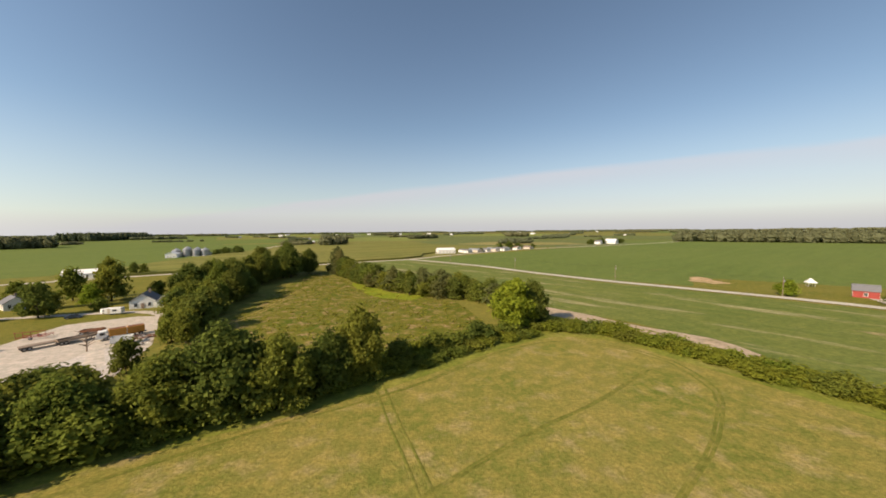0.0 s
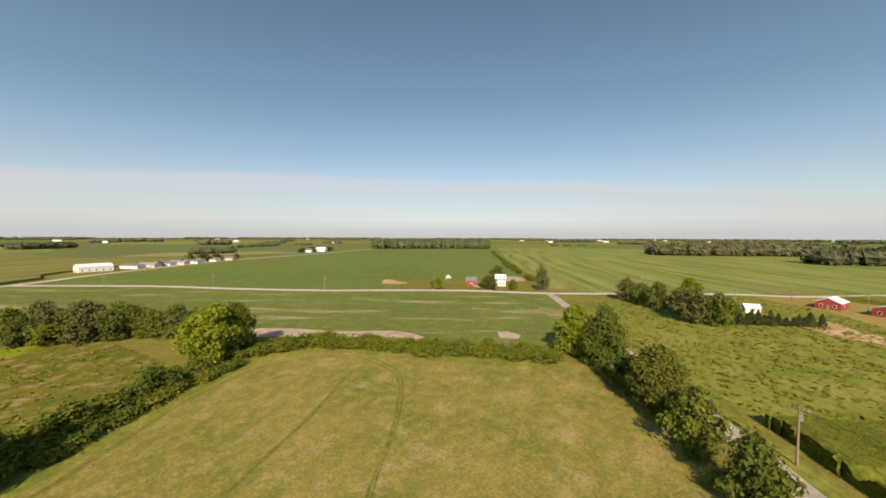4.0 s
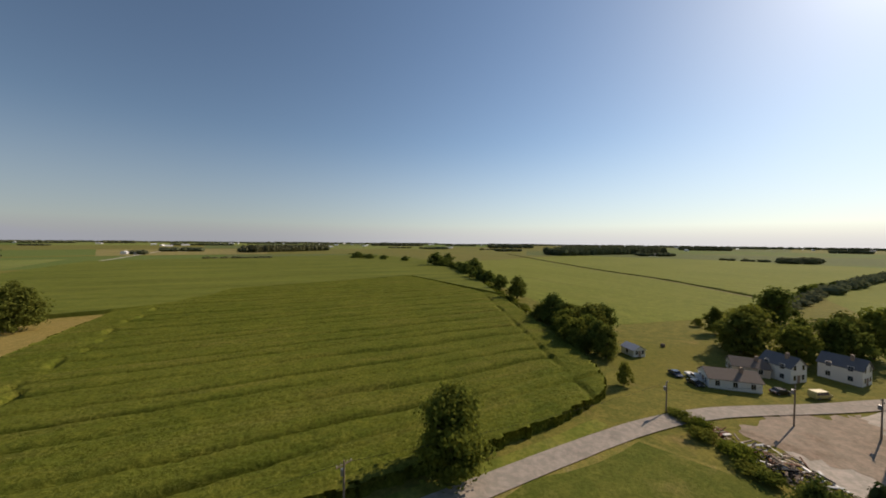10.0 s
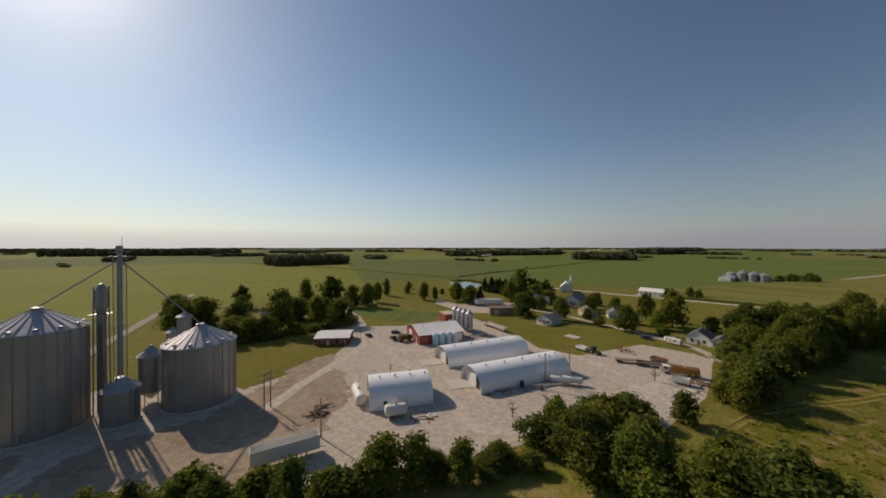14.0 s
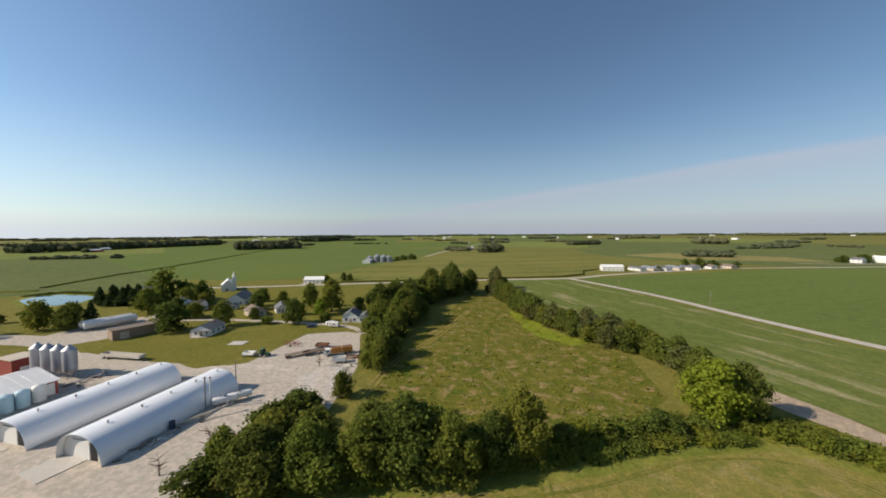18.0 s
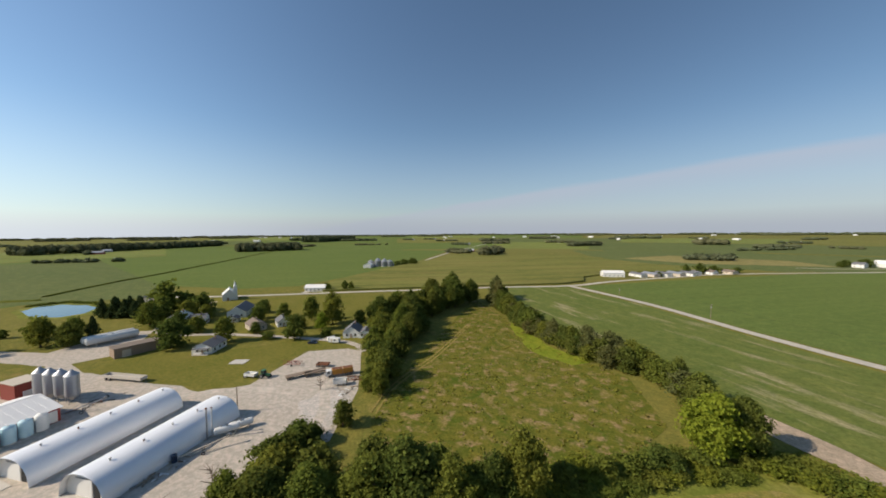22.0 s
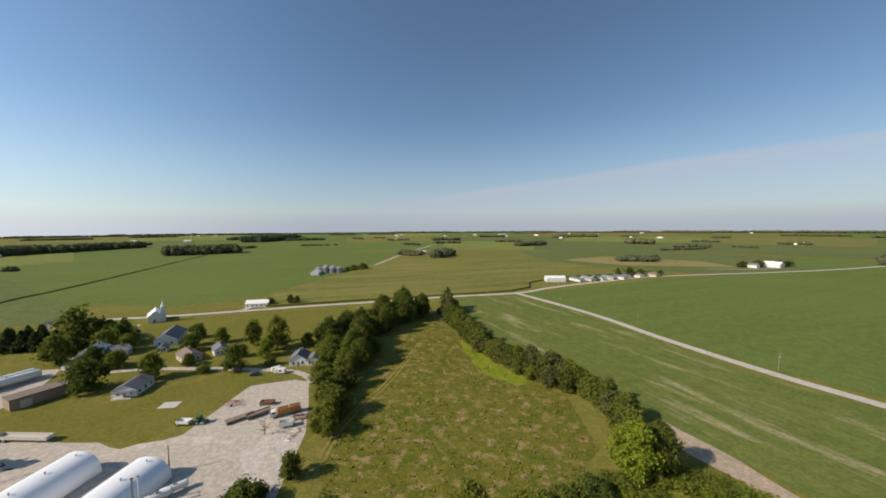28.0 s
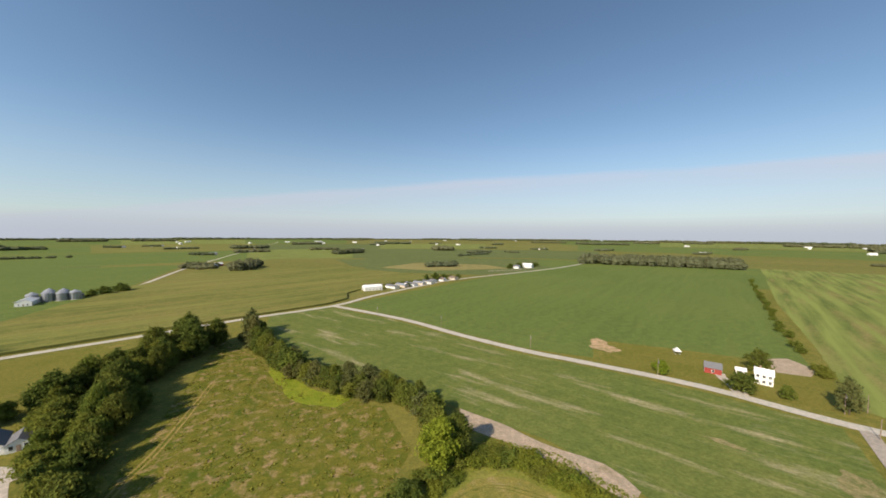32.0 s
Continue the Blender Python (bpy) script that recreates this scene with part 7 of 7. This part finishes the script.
grove([(100.6, 507.6, 13, 7), (116.2, 516.9, 10, 6), (84.9, 497.9, 12, 5), (141.3, 525.7, 8, 5), (51.4, 454.5, 6, 4), (73, 470.9, 6, 4)], "on the northern farm", "b")
house(343.6, 681, 40, 14, 22, 5.5, 4.0, "white", "white_roof", "large white barn on a distant farm", 2, chimney=False, name="barn", category="barn")
house(310.3, 665.4, 40, 9, 12, 5.0, 2.6, "white", "grey_roof", "white house on a distant farm", 2, 2)
grove([(300.9, 677.9, 10, 8), (321.7, 678, 12, 9), (359.1, 693.6, 11, 9), (372.2, 699.9, 10, 8), (293.4, 668.5, 8, 6)], "on a distant farm", "b")
far_rng = random.Random(21)
for k in range(34):
    a, r = (k + far_rng.random() * 0.8) / 34 * 2 * math.pi, far_rng.uniform(1000, 2900)
    fx, fy = math.sin(a) * r, math.cos(a) * r
    house(fx, fy, far_rng.uniform(0, 180), 10, far_rng.uniform(14, 26), 5.0, 3.0, "white", far_rng.choice(("white_roof", "white_roof", "grey_roof")), "white farm building far across the fields", name="barn", category="barn", far=True)
    house(fx + 25, fy + 12, far_rng.uniform(0, 180), 9, 12, 5.0, 2.6, "white", "grey_roof", "white farmhouse far across the fields", far=True)
    woods("farm_trees", (fx - 50, fy - 20), (fx + 55, fy + 30), 40, far_rng.uniform(9, 14), 11.0, 300 + k)

for k in range(110):
    a, r = far_rng.uniform(0, 2 * math.pi), far_rng.uniform(1900, 4500)
    house(math.sin(a) * r, math.cos(a) * r, far_rng.uniform(0, 180), far_rng.uniform(10, 18), far_rng.uniform(16, 44), far_rng.uniform(4, 8), 3.0, "white", "white_roof", "pale building near the horizon", name="barn", category="barn", far=True)
FARMSTEADS = [(-1183.3, 1873.7), (-1105.8, 2028.6), (-532, 1234.7), (-332.5, 754.2), (-95.5, 1391.2), (-57.7, 1514.1), (-1235.1, 379.7), (514.6, 2593.7), (830.6, 1525.2), (-1349.8, 434.7), (-824.3, -1908.3), (851.8, -719.3), (805.4, -1276.3), (624, 1695.1), (-346.2, 803.6)]
for k, (fx, fy) in enumerate(FARMSTEADS):
    g = random.Random(400 + k)
    size = 0.8 + 0.25 * math.hypot(fx, fy) / 1000
    house(fx, fy, g.uniform(0, 180), 9 * size, 12 * size, 4.6, 2.6, "white", g.choice(("grey_roof", "brown_roof")), "white farmhouse in a far farmstead", far=True)
    house(fx + 22 * size, fy + 9, g.uniform(0, 180), 11 * size, 22 * size, 5.0, 3.0, g.choice(("white", "beige", "red")), g.choice(("white_roof", "galv_roof")), "metal-roofed barn in a far farmstead", name="barn", category="barn", far=True)
    house(fx - 16 * size, fy + 16, g.uniform(0, 180), 6 * size, 9 * size, 3.4, 2.0, "beige", "grey_roof", "small shed in a far farmstead", name="shed", category="shed", far=True)
    woods("farm_trees", (fx - 34 * size, fy + 12), (fx + 30 * size, fy - 14), 14, 10, 7.0, 500 + k, 26)
woods("hedgerow", (-250, -285), (-520, -500), 7, 7, 6.0, 690, 24)
woods("hedgerow", (-150, -200), (-250, -285), 6, 5, 5.0, 691, 24)
for k in range(16):
    g = random.Random(600 + k)
    a, r = (k + g.random() * 0.7) / 16 * 2 * math.pi, g.uniform(700, 1900)
    hx, hy, b = math.sin(a) * r, math.cos(a) * r, 0.62 + (math.pi / 2 if k % 2 else 0) + g.uniform(-0.1, 0.1)
    n = g.uniform(60, 190)
    woods("hedgerow", (hx, hy), (hx + math.cos(b) * n, hy + math.sin(b) * n), 5, g.uniform(5, 9), 6.0, 700 + k, 20)
# poles and lines
RP = [(3, 293), (50.9, 249.2), (95.6, 188.8), (141.3, 138.6), (183.9, 91.2)]
tops = []
for i, (x, y) in enumerate(RP + [(232, 48), (279, -4), (335, -60)]):
    pole(x + 3.5, y + 2.5, 8.6, "weathered wooden utility pole beside the road", True, -50)
    tops.append((x + 3.5, y + 2.5))
for (ax, ay), (bx, by) in zip(tops, tops[1:]):
    wire((ax, ay, 8.2), (bx, by, 8.2), 0.9)
LP = [(68.1, -6.2, 8.7), (15, -43, 8.8), (-43.7, -81.5, 7.2), (-67.5, -79.5, 9.0), (-80.5, -76.8, 8.0)]
for x, y, h in LP:
    pole(x, y, h, "weathered wooden utility pole beside the lane", True, -35)
for (ax, ay, ah), (bx, by, bh) in zip(LP, LP[1:4]):
    wire((ax, ay, ah - 0.3), (bx, by, bh - 0.3), 1.0)
pole(-91.8, -27.6, 9.5, "wooden utility pole with transformer in the yard", True, 20)
pole(-93.7, -26.7, 9.5, "wooden utility pole with transformer in the yard", True, 20)
pole(-77.1, -11.8, 8.5, "plain wooden pole in the yard", False)
pole(-100.8, 60.9, 8.0, "thin light pole at the long arch shed", False, 0, 0, "yard poles", "light_pole")
pole(175.7, 78.7, 7.5, "wooden pole at the road corner", False, 0, 0.4)
pole(197.9, 92.4, 7.5, "wooden pole at the road corner", False)
for x, y in ((226.9, -36.5), (245.4, -14.9), (216.2, 5.7)):
    pole(x, y, 8.5, "wooden utility pole near the red barns", True, 40)
wire((-91.8, -27.6, 9.0), (-145.5, -15.9, 4.0), 0.6)
wire((-93.7, -26.7, 9.0), (-96.5, -0.6, 6.5), 0.4)


# ---- grass and weed tufts ----
def tufts(name, poly, count, size, mat, label, seed, dense=0.0):
    """Standing tufts scattered over a meadow, thicker in drifts."""
    g = np.random.RandomState(seed)
    px, py = np.array(poly)[:, 0], np.array(poly)[:, 1]
    xs, ys = g.uniform(px.min(), px.max(), count * 4), g.uniform(py.min(), py.max(), count * 4)
    drift = 0.5 + 0.5 * np.sin(xs * 0.31 + 2 * np.sin(ys * 0.17)) * np.sin(ys * 0.27 + 2 * np.sin(xs * 0.13))
    ok = inside(poly, xs, ys) & (g.rand(count * 4) < dense + (1 - dense) * drift)
    xs, ys = xs[ok][:count], ys[ok][:count]
    vs, fs = [], []
    for x, y in zip(xs.tolist(), ys.tolist()):
        s = size * g.uniform(0.5, 1.5)
        for _ in range(3):
            a = g.uniform(0, 6.283)
            c, d, b = math.cos(a) * s, math.sin(a) * s, len(vs)
            k = g.uniform(0.5, 1.1)
            lx, ly, h = -d * k, c * k, s * g.uniform(0.25, 0.55)
            vs += [(x - c * 0.6, y - d * 0.6, 0.08), (x + c * 0.6, y + d * 0.6, 0.08), (x + c * 0.4 + lx, y + d * 0.4 + ly, 0.1 + h), (x - c * 0.4 + lx, y - d * 0.4 + ly, 0.1 + h * 0.9)]
            fs.append((b, b + 1, b + 2, b + 3))
    tagged(new(name, mesh_of(name, vs, fs, mat)), label, "grass", kind="stuff")


PLOTS = {name: pts for name, pts, *rest in FIELDS}
tufts("field_weeds", PLOTS["weed_field"], 3200, 0.6, "tuft_green", "rank clumps of weeds over the field", 6, 0.1)
tufts("meadow_weeds", PLOTS["triangular_meadow"], 1500, 0.5, "tuft_green", "rank clumps of weeds in the triangular meadow", 7, 0.05)
tufts("verge_weeds", [(30.5, 99.9), (57.4, 80.7), (83.9, 41.2), (91.7, 37), (77.4, 61.5), (59.6, 96), (40.2, 109.3)], 4500, 0.4, "tuft_green", "tall weeds along the hedge", 5, 0.5)


# ---- trees far off, as one mass ----
fr = np.random.RandomState(31)
FAR_MATS = ["leaf_a", "leaf_b", "leaf_c", "leaf_d", "needle", "scrub"]
KIND_MAT = {"a": 0, "b": 1, "c": 2, "d": 3, "n": 4, "s": 5, "u": 0, "A": 0, "B": 1, "C": 2}
far_shapes = {}
for kind in KIND_MAT:
    me = crown_mesh("crown", FAR_MATS[KIND_MAT[kind]], ord(kind), 20, 46, "cone" if kind == "n" else "low" if kind in "su" else "round", 0.17)
    co = np.empty(len(me.vertices) * 3, np.float32)
    me.vertices.foreach_get("co", co)
    far_shapes[kind] = (co.reshape(-1, 3), [tuple(p.vertices) for p in me.polygons])
    bpy.data.meshes.remove(me)
fv, ff, fm = [], [], []
for kind, x, y, h, r in far_trees:
    co, faces_ = far_shapes[kind]
    a, base = fr.uniform(0, 6.28), sum(len(q) for q in fv)
    c, s_ = math.cos(a), math.sin(a)
    fv.append(np.stack([x + r * (co[:, 0] * c - co[:, 1] * s_), y + r * (co[:, 0] * s_ + co[:, 1] * c), h * np.maximum(co[:, 2] - (0.1 if kind in "su" else 0.04), 0)], -1))
    ff += [tuple(v + base for v in f) for f in faces_]
    fm += [KIND_MAT[kind]] * len(faces_)
me = bpy.data.meshes.new("far_trees")
me.from_pydata(np.concatenate(fv).tolist(), [], ff)
for name in FAR_MATS:
    me.materials.append(M[name])
me.polygons.foreach_set("material_index", fm)
tagged(new("far_trees", me), "scattered leafy trees far across the farmland", "trees", kind="stuff")
